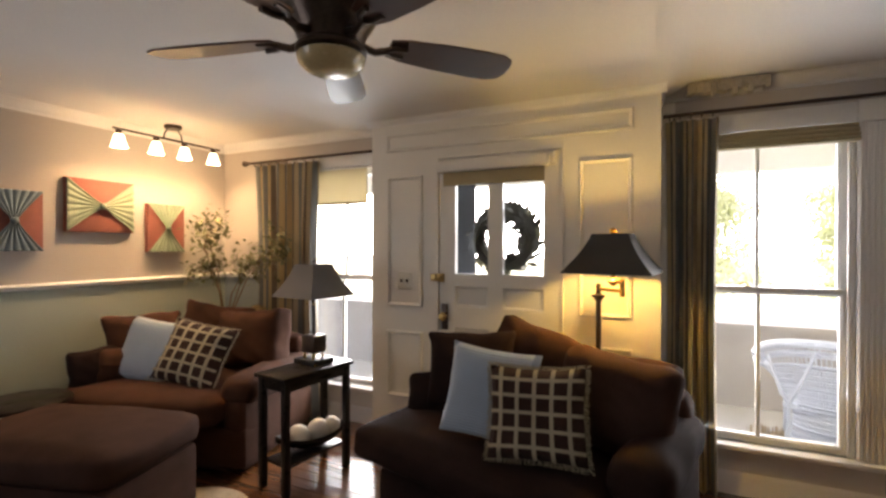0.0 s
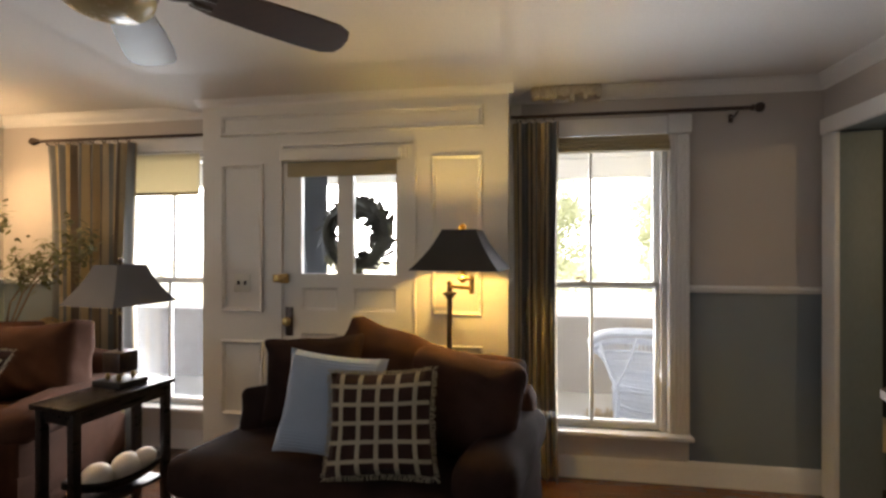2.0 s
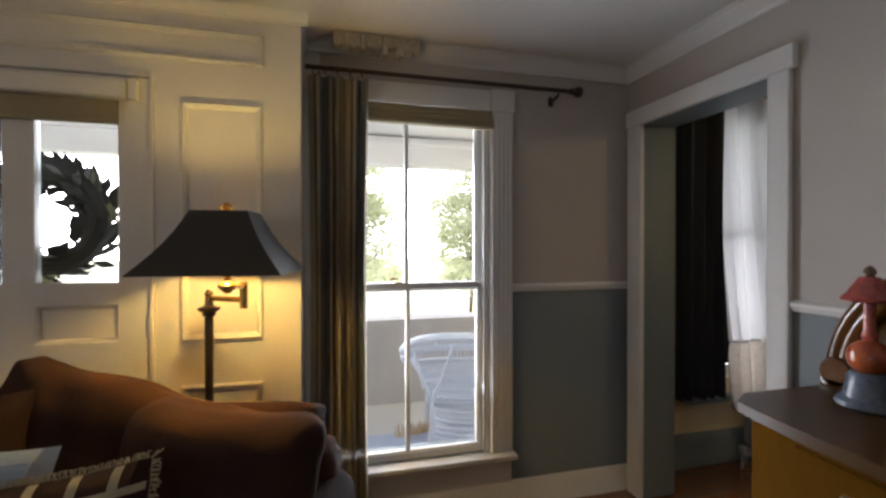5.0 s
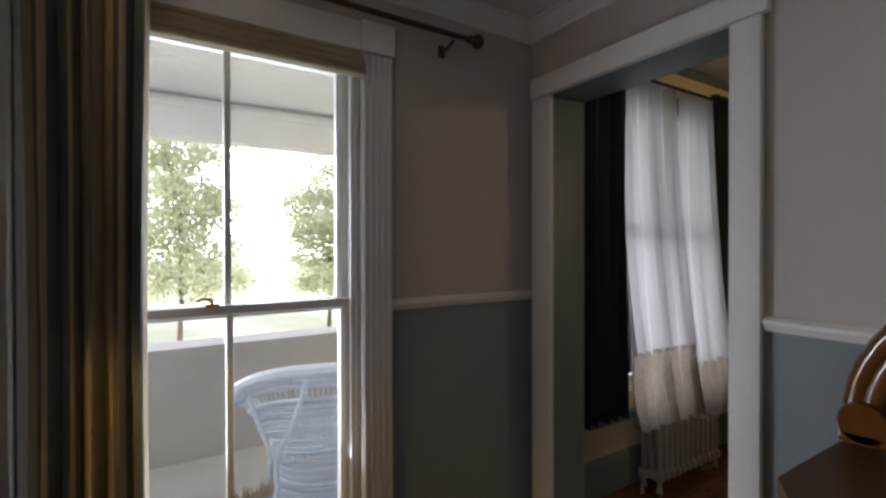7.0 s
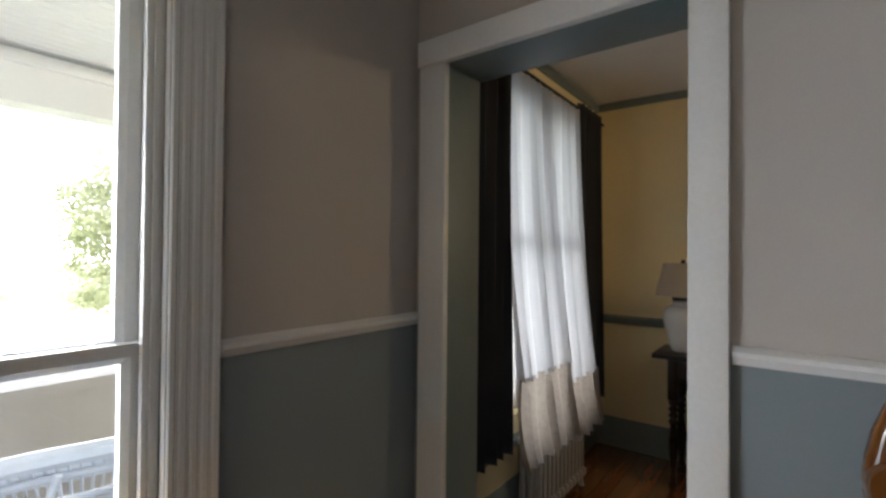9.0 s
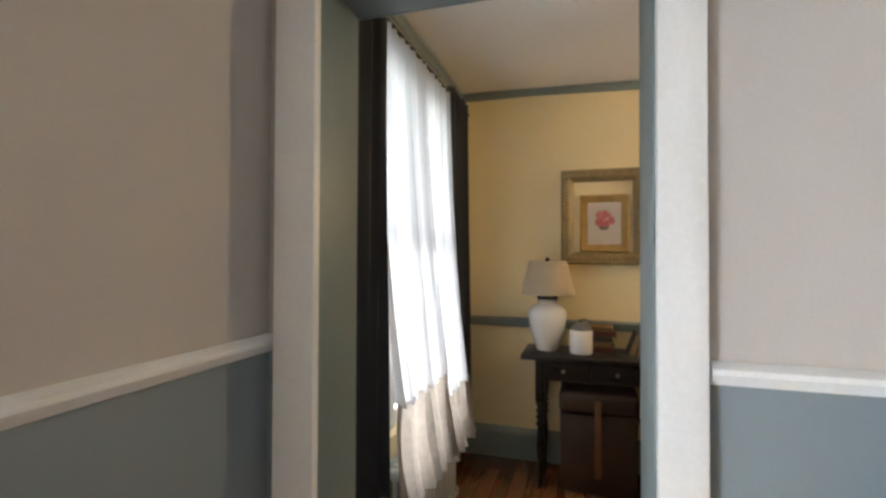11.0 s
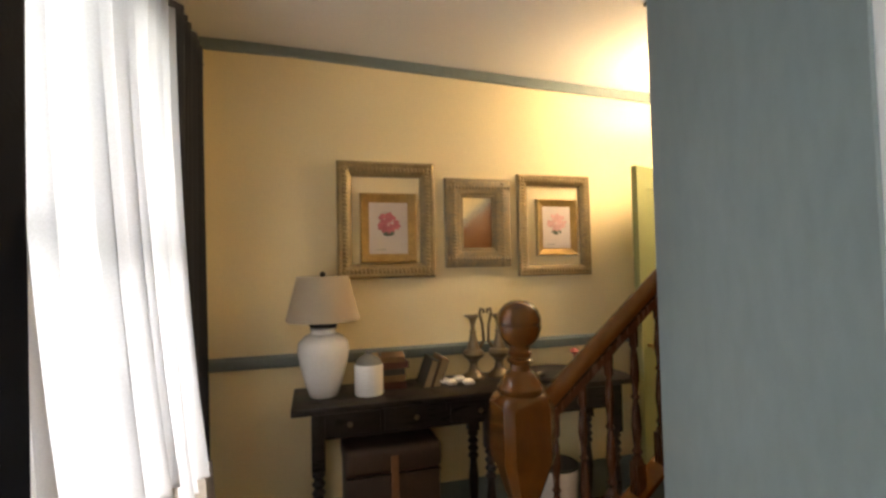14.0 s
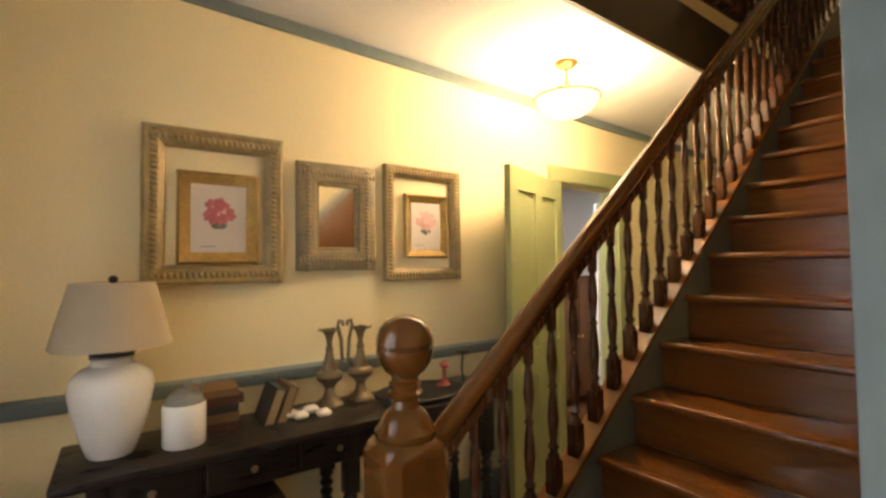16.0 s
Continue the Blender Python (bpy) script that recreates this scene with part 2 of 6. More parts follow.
NAVY = mat("black_navy_curtain", (0.012, 0.014, 0.02), 0.85, vary=0.3, scale=6, fine=160, bump=0.15, sheen=0.15)
SHEER = cloth_sheer("white_sheer_voile", (0.52, 0.52, 0.53), 0.0, 0.07, 260)
LACE = cloth_sheer("cream_lace", (0.29, 0.25, 0.215), 0.0, 0.12, 34)
GLASS = glass("window_glass")
MIRROR = mat("mirror_silver", (0.85, 0.85, 0.85), 0.05, metal=1.0, vary=0.01, bump=0.0)
BOWLGLASS = glow("lit_bowl_glass", (1.0, 0.80, 0.52), 0.25)
TRACKGLASS = glow("lit_track_glass", (1.0, 0.80, 0.52), 1.2)
AMBERGLASS = mat("amber_glass_bowl", (0.50, 0.41, 0.22), 0.25, vary=0.1, scale=5, fine=60, bump=0.02, coat=0.3)
LEATHER = mat("brown_trunk_leather", (0.034, 0.018, 0.011), 0.5, vary=0.35, scale=9, fine=90, bump=0.2)
STRAP = mat("tan_strap_leather", (0.15, 0.065, 0.025), 0.5, vary=0.25, scale=9, fine=90, bump=0.15)
BOOKA, BOOKB = mat("maroon_book_cloth", (0.085, 0.028, 0.018), 0.7, vary=0.2), mat("black_book_cloth", (0.03, 0.028, 0.025), 0.6, vary=0.25)
BOOKC, BOOKD = mat("tan_book_cloth", (0.17, 0.095, 0.04), 0.7, vary=0.2), mat("page_paper", (0.32, 0.22, 0.11), 0.85, vary=0.1, fine=300, bump=0.2)
RADIATOR = mat("radiator_enamel", (0.40, 0.395, 0.385), 0.4, vary=0.08, scale=6, fine=80, bump=0.08)
WICKER = mat("white_wicker", (0.50, 0.53, 0.59), 0.6, vary=0.12, scale=20, fine=120, bump=0.25)
PORCH = mat("porch_grey_stucco", (0.36, 0.34, 0.33), 0.85, vary=0.1, scale=2, fine=70, bump=0.2)
PORCHFLOOR = mat("porch_floor_paint", (0.56, 0.545, 0.52), 0.7, vary=0.1, scale=2, fine=60, bump=0.1)
PORCHWHITE = mat("porch_white_paint", (0.80, 0.80, 0.80), 0.5, vary=0.05, scale=3, fine=90, bump=0.05)
RUG = mat("pale_blue_rug", (0.42, 0.47, 0.58), 0.95, vary=0.12, scale=6, fine=120, bump=0.3)
STRAW = mat("straw_fringe", (0.50, 0.38, 0.24), 0.9, vary=0.25, scale=20, fine=120, bump=0.3)
# lawn and leaf colours are whitened to stand for the outdoor glare
GRASS = mat("lawn", (0.36, 0.36, 0.25), 0.95, vary=0.3, scale=0.6, fine=20, bump=0.3)
BARK = mat("bark", (0.16, 0.12, 0.09), 0.9, vary=0.3, scale=4, fine=40, bump=0.5)
LEAF = leafy("tree_leaf", (0.36, 0.37, 0.29))
PLANTLEAF = mat("olive_green_leaf", (0.14, 0.14, 0.06), 0.55, vary=0.4, scale=10, fine=60, bump=0.05)
TWIG = mat("twig", (0.16, 0.10, 0.055), 0.8, vary=0.25, scale=12, fine=80, bump=0.2)
WREATHLEAF = mat("wreath_magnolia_leaf", (0.022, 0.020, 0.013), 0.55, vary=0.45, scale=14, fine=80, bump=0.1)
WREATHBLOOM = mat("wreath_pale_bloom", (0.16, 0.15, 0.09), 0.6, vary=0.25, scale=14, fine=80, bump=0.1)
SWITCHPLATE = mat("ivory_switch_plastic", (0.66, 0.64, 0.56), 0.35, vary=0.03, bump=0.0)
REDGLAZE = mat("red_figurine_glaze", (0.36, 0.07, 0.055), 0.22, vary=0.35, scale=25, fine=80, bump=0.03, coat=0.5)
DISTANCE = glow("glowing_backdrop", (0.98, 1.0, 1.0), 5.0, (0.9, 0.9, 0.9))


def striped_cloth(name, colours, count):
    """Curtain cloth with woven upright stripes across its width."""
    m = mat(name, (0.3, 0.3, 0.3), 0.7, vary=0.1, scale=4, fine=180, bump=0.15, sheen=0.2)
    n, l = m.node_tree.nodes, m.node_tree.links
    uv, sx, mul, fr, ramp = n.new("ShaderNodeUVMap"), n.new("ShaderNodeSeparateXYZ"), n.new("ShaderNodeMath"), n.new("ShaderNodeMath"), n.new("ShaderNodeValToRGB")
    mul.operation, fr.operation = "MULTIPLY", "FRACT"
    mul.inputs[1].default_value = count
    l.new(uv.outputs[0], sx.inputs[0])
    l.new(sx.outputs[0], mul.inputs[0])
    l.new(mul.outputs[0], fr.inputs[0])
    l.new(fr.outputs[0], ramp.inputs[0])
    ramp.color_ramp.interpolation = "CONSTANT"
    while len(ramp.color_ramp.elements) < len(colours):
        ramp.color_ramp.elements.new(0.5)
    for i, c in enumerate(colours):
        ramp.color_ramp.elements[i].position = i / len(colours)
        ramp.color_ramp.elements[i].color = (*c, 1)
    l.new(ramp.outputs[0], n["Principled BSDF"].inputs["Base Color"])
    return m


for dull in (WREATHLEAF, WREATHBLOOM):
    dull.node_tree.nodes["Principled BSDF"].inputs["Specular IOR Level"].default_value = 0.1
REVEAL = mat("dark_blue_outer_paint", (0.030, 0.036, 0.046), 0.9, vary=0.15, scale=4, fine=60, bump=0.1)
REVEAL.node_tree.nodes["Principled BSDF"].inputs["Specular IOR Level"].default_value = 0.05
STRIPE = striped_cloth("striped_silk", [(0.10, 0.115, 0.125), (0.36, 0.28, 0.15), (0.07, 0.055, 0.04), (0.40, 0.33, 0.21), (0.10, 0.11, 0.12), (0.25, 0.19, 0.10)], 3.3)
STRIPEWIDE = striped_cloth("striped_tan_silk", [(0.17, 0.18, 0.18), (0.46, 0.36, 0.20), (0.13, 0.10, 0.07), (0.48, 0.40, 0.26), (0.16, 0.17, 0.17), (0.34, 0.26, 0.14)], 5.2)

# ---- helpers that build meshes ----


def mesh_of(name, bm, material, smooth=True):
    me = bpy.data.meshes.new(name)
    bmesh.ops.recalc_face_normals(bm, faces=bm.faces)
    bm.to_mesh(me)
    bm.free()
    me.materials.append(material)
    if smooth:
        for p in me.polygons:
            p.use_smooth = True
        me.set_sharp_from_angle(angle=radians(38))
    return me


def part(name, bm, material, parent, label=""):
    ob = new(name, mesh_of(name, bm, material))
    ob.parent = parent
    return tagged(ob, label)


def thing(name, m, label, category, group=""):
    ob = new(name)
    ob.empty_display_size = 0.1
    ob.matrix_basis = m
    return tagged(ob, label, category, group)


def solo(name, bm, material, label, category, m=None, group=""):
    ob = new(name, mesh_of(name, bm, material))
    if m is not None:
        ob.matrix_basis = m
    return tagged(ob, label, category, group)


def setting(name, bm, material, m=None):
    ob = new(name, mesh_of(name, bm, material))
    if m is not None:
        ob.matrix_basis = m
    return tagged(ob, kind="structure")


def bm_new():
    return bmesh.new()


def box(bm, x0, x1, y0, y1, z0, z1, b=0.0, seg=2):
    v = [bm.verts.new((x, y, z)) for z in (z0, z1) for x, y in ((x0, y0), (x1, y0), (x1, y1), (x0, y1))]
    f = [bm.faces.new([v[i] for i in q]) for q in ((0, 3, 2, 1), (4, 5, 6, 7), (0, 1, 5, 4), (1, 2, 6, 5), (2, 3, 7, 6), (3, 0, 4, 7))]
    if b:
        bmesh.ops.bevel(bm, geom=list({e for q in f for e in q.edges}), offset=b, segments=seg, affect="EDGES", profile=0.5)
    return bm


def boxes(*rows, b=0.0):
    bm = bm_new()
    for r in rows:
        box(bm, *r, b=b)
    return bm


def lathe(bm, prof, seg=24, c=(0, 0), squash=1.0, turn=0.0):
    rings = []
    for r, z in prof:
        rings.append([bm.verts.new((c[0] + r * math.cos(turn + 2 * math.pi * i / seg), c[1] + squash * r * math.sin(turn + 2 * math.pi * i / seg), z)) for i in range(seg)])
    for a, d in zip(rings, rings[1:]):
        for i in range(seg):
            bm.faces.new((a[i], a[(i + 1) % seg], d[(i + 1) % seg], d[i]))
    for ring in (rings[0], rings[-1]):
        bm.faces.new(ring)
    return bm


def tube(bm, pts, r, seg=8, taper=None):
    pts = [Vector(p) for p in pts]
    rings, up = [], Vector((0.13, 0.21, 0.97))
    for i, p in enumerate(pts):
        d = (pts[min(i + 1, len(pts) - 1)] - pts[max(i - 1, 0)]).normalized()
        a = d.cross(up if abs(d.dot(up)) < 0.98 else Vector((1, 0, 0))).normalized()
        c = d.cross(a)
        k = r if taper is None else r + (taper - r) * i / max(1, len(pts) - 1)
        rings.append([bm.verts.new(p + k * (math.cos(2 * math.pi * j / seg) * a + math.sin(2 * math.pi * j / seg) * c)) for j in range(seg)])
    for a, d in zip(rings, rings[1:]):
        for j in range(seg):
            bm.faces.new((a[j], a[(j + 1) % seg], d[(j + 1) % seg], d[j]))
    bm.faces.new(rings[0]), bm.faces.new(rings[-1])
    return bm


def ring(bm, u0, u1, v0, v1, prof):
    """A mitred frame round a rectangle: prof gives (inset, height) from the outer edge inwards."""
    loops = [[bm.verts.new((u, v, h)) for u, v in ((u0 + d, v0 + d), (u1 - d, v0 + d), (u1 - d, v1 - d), (u0 + d, v1 - d))] for d, h in prof]
    for a, c in zip(loops, loops[1:] + loops[:1]):
        for i in range(4):
            bm.faces.new((a[i], a[(i + 1) % 4], c[(i + 1) % 4], c[i]))
    return bm


def run(bm, p0, p1, out, prof):
    """A moulding of one profile (out from the wall, up) from p0 to p1."""
    p0, p1, out = Vector(p0), Vector(p1), Vector(out)
    ends = [[bm.verts.new(p + out * o + Vector((0, 0, z))) for o, z in prof] for p in (p0, p1)]
    n = len(prof)
    for i in range(n):
        bm.faces.new((ends[0][i], ends[0][(i + 1) % n], ends[1][(i + 1) % n], ends[1][i]))
    bm.faces.new(ends[0]), bm.faces.new(ends[1])
    return bm


def soft(bm, sx, sy, sz, r, puff=0.0, n=8, at=(0, 0, 0), wobble=0.0, m=None, seed=0):
    """A stuffed, round-edged block, centred at the given place."""
    h = Vector((sx / 2, sy / 2, sz / 2))
    made, keep = {}, []
    m = m or Matrix()
    for axis in range(3):
        for side in (-1, 1):
            for i in range(n + 1):
                for j in range(n + 1):
                    p = [0, 0, 0]
                    p[axis], p[(axis + 1) % 3], p[(axis + 2) % 3] = side, 2 * i / n - 1, 2 * j / n - 1
                    key = tuple(round(c, 4) for c in p)
                    if key not in made:
                        q = Vector([c * k for c, k in zip(p, h)])
                        inner = Vector([max(-(k - r), min(k - r, c)) for c, k in zip(q, h)])
                        d = q - inner
                        q = inner + (d.normalized() * r if d.length > 1e-6 else d)
                        k = [1 - c * c for c in p]
                        q += Vector((p[0] * puff * k[1] * k[2], p[1] * puff * k[0] * k[2], p[2] * puff * k[0] * k[1]))
                        if wobble:
                            q += noise.noise_vector(q * 4.0 + Vector((seed, seed * 2, 0))) * wobble
                        made[key] = bm.verts.new(m @ (q + Vector(at)))
            def vert(i, j):
                p = [0, 0, 0]
                p[axis], p[(axis + 1) % 3], p[(axis + 2) % 3] = side, 2 * i / n - 1, 2 * j / n - 1
                return made[tuple(round(c, 4) for c in p)]
            for i in range(n):
                for j in range(n):
                    keep.append(bm.faces.new((vert(i, j), vert(i + 1, j), vert(i + 1, j + 1), vert(i, j + 1))))
    return bm


def pillow_at(u, v, w, h, t, side):
    k = max(0.0, (1 - u ** 4)) ** 0.5 * max(0.0, (1 - v ** 4)) ** 0.5
    return Vector((w / 2 * u * (1 - 0.07 * (1 - v * v)), h / 2 * v * (1 - 0.07 * (1 - u * u)), side * t / 2 * k + 0.012 * noise.noise(Vector((u * 1.7, v * 1.7, side * 3 + w * 9)))))


def pillow(bm, w, h, t, n=14):
    for side in (1, -1):
        g = [[bm.verts.new(pillow_at(2 * i / n - 1, 2 * j / n - 1, w, h, t, side)) for j in range(n + 1)] for i in range(n + 1)]
        for i in range(n):
            for j in range(n):
                bm.faces.new((g[i][j], g[i + 1][j], g[i + 1][j + 1], g[i][j + 1]))
    bmesh.ops.remove_doubles(bm, verts=bm.verts, dist=0.014)
    return bm


def leaf(bm, p, d, up, ln, wd):
    d, up = Vector(d).normalized(), Vector(up)
    s = d.cross(up)
    s = s.normalized() if s.length > 1e-3 else Vector((1, 0, 0))
    u = s.cross(d)
    p = Vector(p)
    a, b1, b2, c = p, p + d * ln * 0.5 + s * wd / 2 - u * wd * 0.12, p + d * ln * 0.5 - s * wd / 2 - u * wd * 0.12, p + d * ln - u * ln * 0.12
    mid = p + d * ln * 0.5
    vs = [bm.verts.new(q) for q in (a, b1, c, b2, mid)]
    for i, j in ((0, 1), (1, 2), (2, 3), (3, 0)):
        bm.faces.new((vs[i], vs[j], vs[4]))


def frame_on(o, u, n):
    """The pose of a plane: u runs to the right, z of the world is its second axis, n points off the wall."""
    u, n = Vector(u), Vector(n)
    m = Matrix.Identity(4)
    for i, c in enumerate((u, Vector((0, 0, 1)), n)):
        for k in range(3):
            m[k][i] = c[k]
    m.translation = Vector(o)
    return m


FRONT = dict(u=(1, 0, 0), n=(0, -1, 0))
EASTWARD = dict(u=(0, -1, 0), n=(-1, 0, 0))
WESTWARD = dict(u=(0, 1, 0), n=(1, 0, 0))


def curtain(name, parent, material, x0, x1, z0, z1, folds, depth, y=0.0, gather=1.0, label="", seed=0, flare=0.0, thick=0.003, swing=(0.0, 0.0)):
    """Hanging cloth with uneven folds, in the parent's x-z plane."""
    bm = bm_new()
    uvl = bm.loops.layers.uv.new("UVMap")
    nu, nv = folds * 10, 24
    g = []
    for i in range(nu + 1):
        s, col = i / nu, []
        for j in range(nv + 1):
            t = j / nv
            ph = 2 * math.pi * folds * s + 0.9 * math.sin(2.3 * s * folds + seed) + 1.1 * noise.noise(Vector((s * 4, t * 1.3, seed)))
            amp = depth * (0.55 + 0.45 * t) * (0.75 + 0.5 * noise.noise(Vector((s * 6.0, seed + 5.0, t))))
            mid = (x0 + x1) / 2
            xx = mid + (x0 + s * (x1 - x0) - mid) * (gather + (1 - gather) * abs(1 - 2 * t) ** 1.5 + flare * t)
            col.append(bm.verts.new((xx + amp * 0.18 * math.sin(2 * ph), y - swing[0] - (swing[1] - swing[0]) * t * t + amp * math.sin(ph), z1 + t * (z0 - z1) + 0.006 * math.sin(ph * 1.0) * t)))
        g.append(col)
    for i in range(nu):
        for j in range(nv):
            f = bm.faces.new((g[i][j], g[i + 1][j], g[i + 1][j + 1], g[i][j + 1]))
            for lp, (a, c) in zip(f.loops, ((i, j), (i + 1, j), (i + 1, j + 1), (i, j + 1))):
                lp[uvl].uv = (a / nu, 1 - c / nv)
    ob = part(name, bm, material, parent, label)
    if thick:
        md = ob.modifiers.new("thickness", "SOLIDIFY")
        md.thickness = thick
    return ob

# ---- the large structure ----
LW, CZ, BACK, HX, HZ, HY, SEC = -5.74, 2.46, -5.6, 2.31, 2.62, 0.12, -0.32
RAIL = 1.20

# living room floor sheet below the boards
setting("floor", boxes((LW - 0.2, HX + 1.6, BACK - 0.2, 0.2, -0.12, -0.022)), mat("subfloor", (0.08, 0.04, 0.02), 0.8))
setting("ceiling", boxes((LW - 0.2, 0.0, BACK - 0.2, 0.2, CZ, CZ + 0.12)), CEIL)


def wall_pair(name, rows, low_material=SLATE, up_material=TAUPE, split=RAIL):
    """A wall painted in two colours, split at the chair rail: rows of x0, x1, y0, y1, z0, z1."""
    low, up = bm_new(), bm_new()
    for x0, x1, y0, y1, z0, z1 in rows:
        if z0 < split:
            box(low, x0, x1, y0, y1, z0, min(z1, split))
        if z1 > split:
            box(up, x0, x1, y0, y1, max(z0, split), z1)
    a = setting(name, up, up_material)
    setting(name + "_lower", low, low_material)
    return a


W2X0, W2X1, W1X0, W1X1, WZ0, WZ1 = -1.76, -0.87, -4.77, -3.88, 0.31, 2.15
wall_pair("wall_left", [(LW - 0.2, LW, BACK, 0.2, -0.1, CZ)], SAGE)
wall_pair("wall_back", [(LW - 0.2, 0.0, BACK - 0.2, BACK, -0.1, CZ)], SAGE)
wall_pair("wall_front", [
    (LW, W1X0, 0, 0.2, -0.1, CZ), (W1X0, W1X1, 0, 0.2, -0.1, WZ0), (W1X0, W1X1, 0, 0.2, WZ1, CZ),
    (W2X1, 0.2, 0, 0.2, -0.1, CZ), (W2X0, W2X1, 0, 0.2, -0.1, WZ0), (W2X0, W2X1, 0, 0.2, WZ1, CZ)])
wall_pair("wall_right", [(0, 0.2, BACK - 0.2, -0.914, -0.1, HZ), (0, 0.2, -0.131, 0.0, -0.1, HZ), (0, 0.2, -0.914, -0.131, 2.122, HZ)])
# bay of painted panelling that stands out into the room round the front door
DX0, DX1, DTOP = -3.25, -2.40, 2.09
setting("wall_door_bay", boxes((-3.80, DX0, SEC, 0.2, -0.1, CZ), (DX1, -1.84, SEC, 0.2, -0.1, CZ), (W1X1, -3.80, 0.0, 0.2, -0.1, CZ), (-1.84, W2X0, 0.0, 0.2, -0.1, CZ), (DX0, DX1, SEC, 0.2, DTOP, CZ)), CREAM)
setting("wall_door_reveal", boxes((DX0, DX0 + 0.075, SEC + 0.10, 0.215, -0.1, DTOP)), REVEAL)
# hall shell
setting("wall_hall_yellow", boxes((HX, HX + 0.15, -3.02, 0.4, -0.1, HZ), (HX, HX + 0.15, -7.0, -3.68, -0.1, HZ), (HX, HX + 0.15, -3.68, -3.02, 2.0, HZ)), YELLOW)
setting("wall_hall_side", boxes((0.2005, 0.2018, -7.0, -1.02, -0.1, HZ), (0.2005, 0.2018, -1.02, HY, 2.122, HZ)), YELLOW)
HWX0, HWX1, HWZ0, HWZ1 = 0.62, 1.66, 0.55, 2.28
setting("wall_hall_front", boxes((0.2, HWX0, HY, HY + 0.25, -0.1, HZ), (0.0, 0.2, 0.2, HY + 0.25, -0.1, HZ), (HWX1, HX, HY, HY + 0.25, -0.1, HZ), (HWX0, HWX1, HY, HY + 0.25, -0.1, HWZ0), (HWX0, HWX1, HY, HY + 0.25, HWZ1, HZ)), YELLOW)
setting("wall_hall_back", boxes((0.0, 3.05, -7.2, -7.0, -0.1, 5.2)), YELLOW)
WELLX, WELLY = 1.44, -1.9
setting("ceiling_hall", boxes((0.2, HX, WELLY, HY, HZ, HZ + 0.28), (WELLX, HX, -7.0, WELLY, HZ, HZ + 0.28)), CEIL)
setting("trim_stairwell", boxes((WELLX - 0.025, WELLX - 0.002, -7.0, WELLY, HZ - 0.012, HZ + 0.30), (0.2, WELLX - 0.025, WELLY - 0.025, WELLY - 0.002, HZ - 0.012, HZ + 0.30)), mat("dark_olive_brown_paint", (0.06, 0.048, 0.028), 0.5, vary=0.15, scale=4, fine=70, bump=0.05))
# unseen strip added to keep outdoor light from leaking in upstairs
setting("floor_upstairs", boxes((HX + 0.001, 3.05, -7.0, 0.4, HZ + 0.14, HZ + 0.279)), FLOORWOOD)
setting("wall_upstairs", boxes((2.9, 3.05, -7.0, 0.4, HZ + 0.28, 5.2), (0.0, 0.2, -7.0, 0.4, HZ, 5.2), (0.25, 2.9, 0.25, 0.4, HZ + 0.28, 5.2)), YELLOW)
setting("ceiling_upstairs", boxes((0.0, 3.05, -7.2, 0.4, 5.2, 5.3)), CEIL)


def settle(name):
    """The old hall ceiling sinks a little towards the back."""
    for v in bpy.data.objects[name].data.vertices:
        v.co.z += 0.035 * min(0.0, v.co.y + 0.4)


settle("ceiling_hall")
settle("trim_stairwell")
# room beyond the green door
setting("wall_far_room", boxes((4.6, 4.75, -5.2, -2.0, -0.1, HZ), (HX + 0.15, 4.6, -2.1, -1.95, -0.1, HZ), (HX + 0.15, 4.6, -5.2, -5.05, -0.1, HZ)), TAUPE)
setting("ceiling_far_room", boxes((HX + 0.15, 4.75, -5.2, -1.95, HZ, HZ + 0.1)), CEIL)
setting("floor_far_room", boxes((HX, 4.75, -5.2, -1.95, -0.06, 0.0)), FLOORWOOD)

# crown, rails, baseboards
CROWN = [(0, 0), (0.012, 0), (0.016, 0.018), (0.035, 0.03), (0.055, 0.058), (0.062, 0.076), (0.078, 0.08), (0.078, 0.09), (0, 0.09)]
CROWN = [(o * 0.9, z * 0.85 + CZ - 0.077) for o, z in CROWN]
BAYCROWN = [(o * 0.8, CZ - 0.105 + (z - CZ + 0.077) * 0.55) for o, z in CROWN]
bm = bm_new()
run(bm, (LW, BACK, 0), (LW, 0, 0), (1, 0, 0), CROWN)
run(bm, (LW, 0, 0), (-3.80, 0, 0), (0, -1, 0), CROWN)
run(bm, (-3.80, 0, 0), (-3.80, SEC - 0.03, 0), (-1, 0, 0), [(o * 0.4, z) for o, z in CROWN])
run(bm, (-3.83, SEC, 0), (-1.81, SEC, 0), (0, -1, 0), BAYCROWN)
run(bm, (-1.84, 0, 0), (-1.84, SEC - 0.0, 0), (1, 0, 0), [(o * 0.4, z) for o, z in BAYCROWN])
run(bm, (-1.84, 0, 0), (0, 0, 0), (0, -1, 0), CROWN)
run(bm, (0, BACK, 0), (0, 0, 0), (-1, 0, 0), CROWN)
run(bm, (LW, BACK, 0), (0, BACK, 0), (0, 1, 0), CROWN)
setting("trim_crown", bm, WHITE)
# ceiling that sags down to the crown of the door bay
bm = bm_new()


def ease(a):
    a = max(0.0, min(1.0, a))
    return a * a * (3 - 2 * a)


grid = [[bm.verts.new((x, y, CZ - 0.001 - 0.065 * ease((y + 1.9) / 1.55) * ease((x + 4.35) / 0.5) * ease((-1.66 - x) / 0.16))) for y in [-1.9 + 0.0953 * k for k in range(20)]] for x in [-4.35 + 0.04 * k for k in range(70)]]
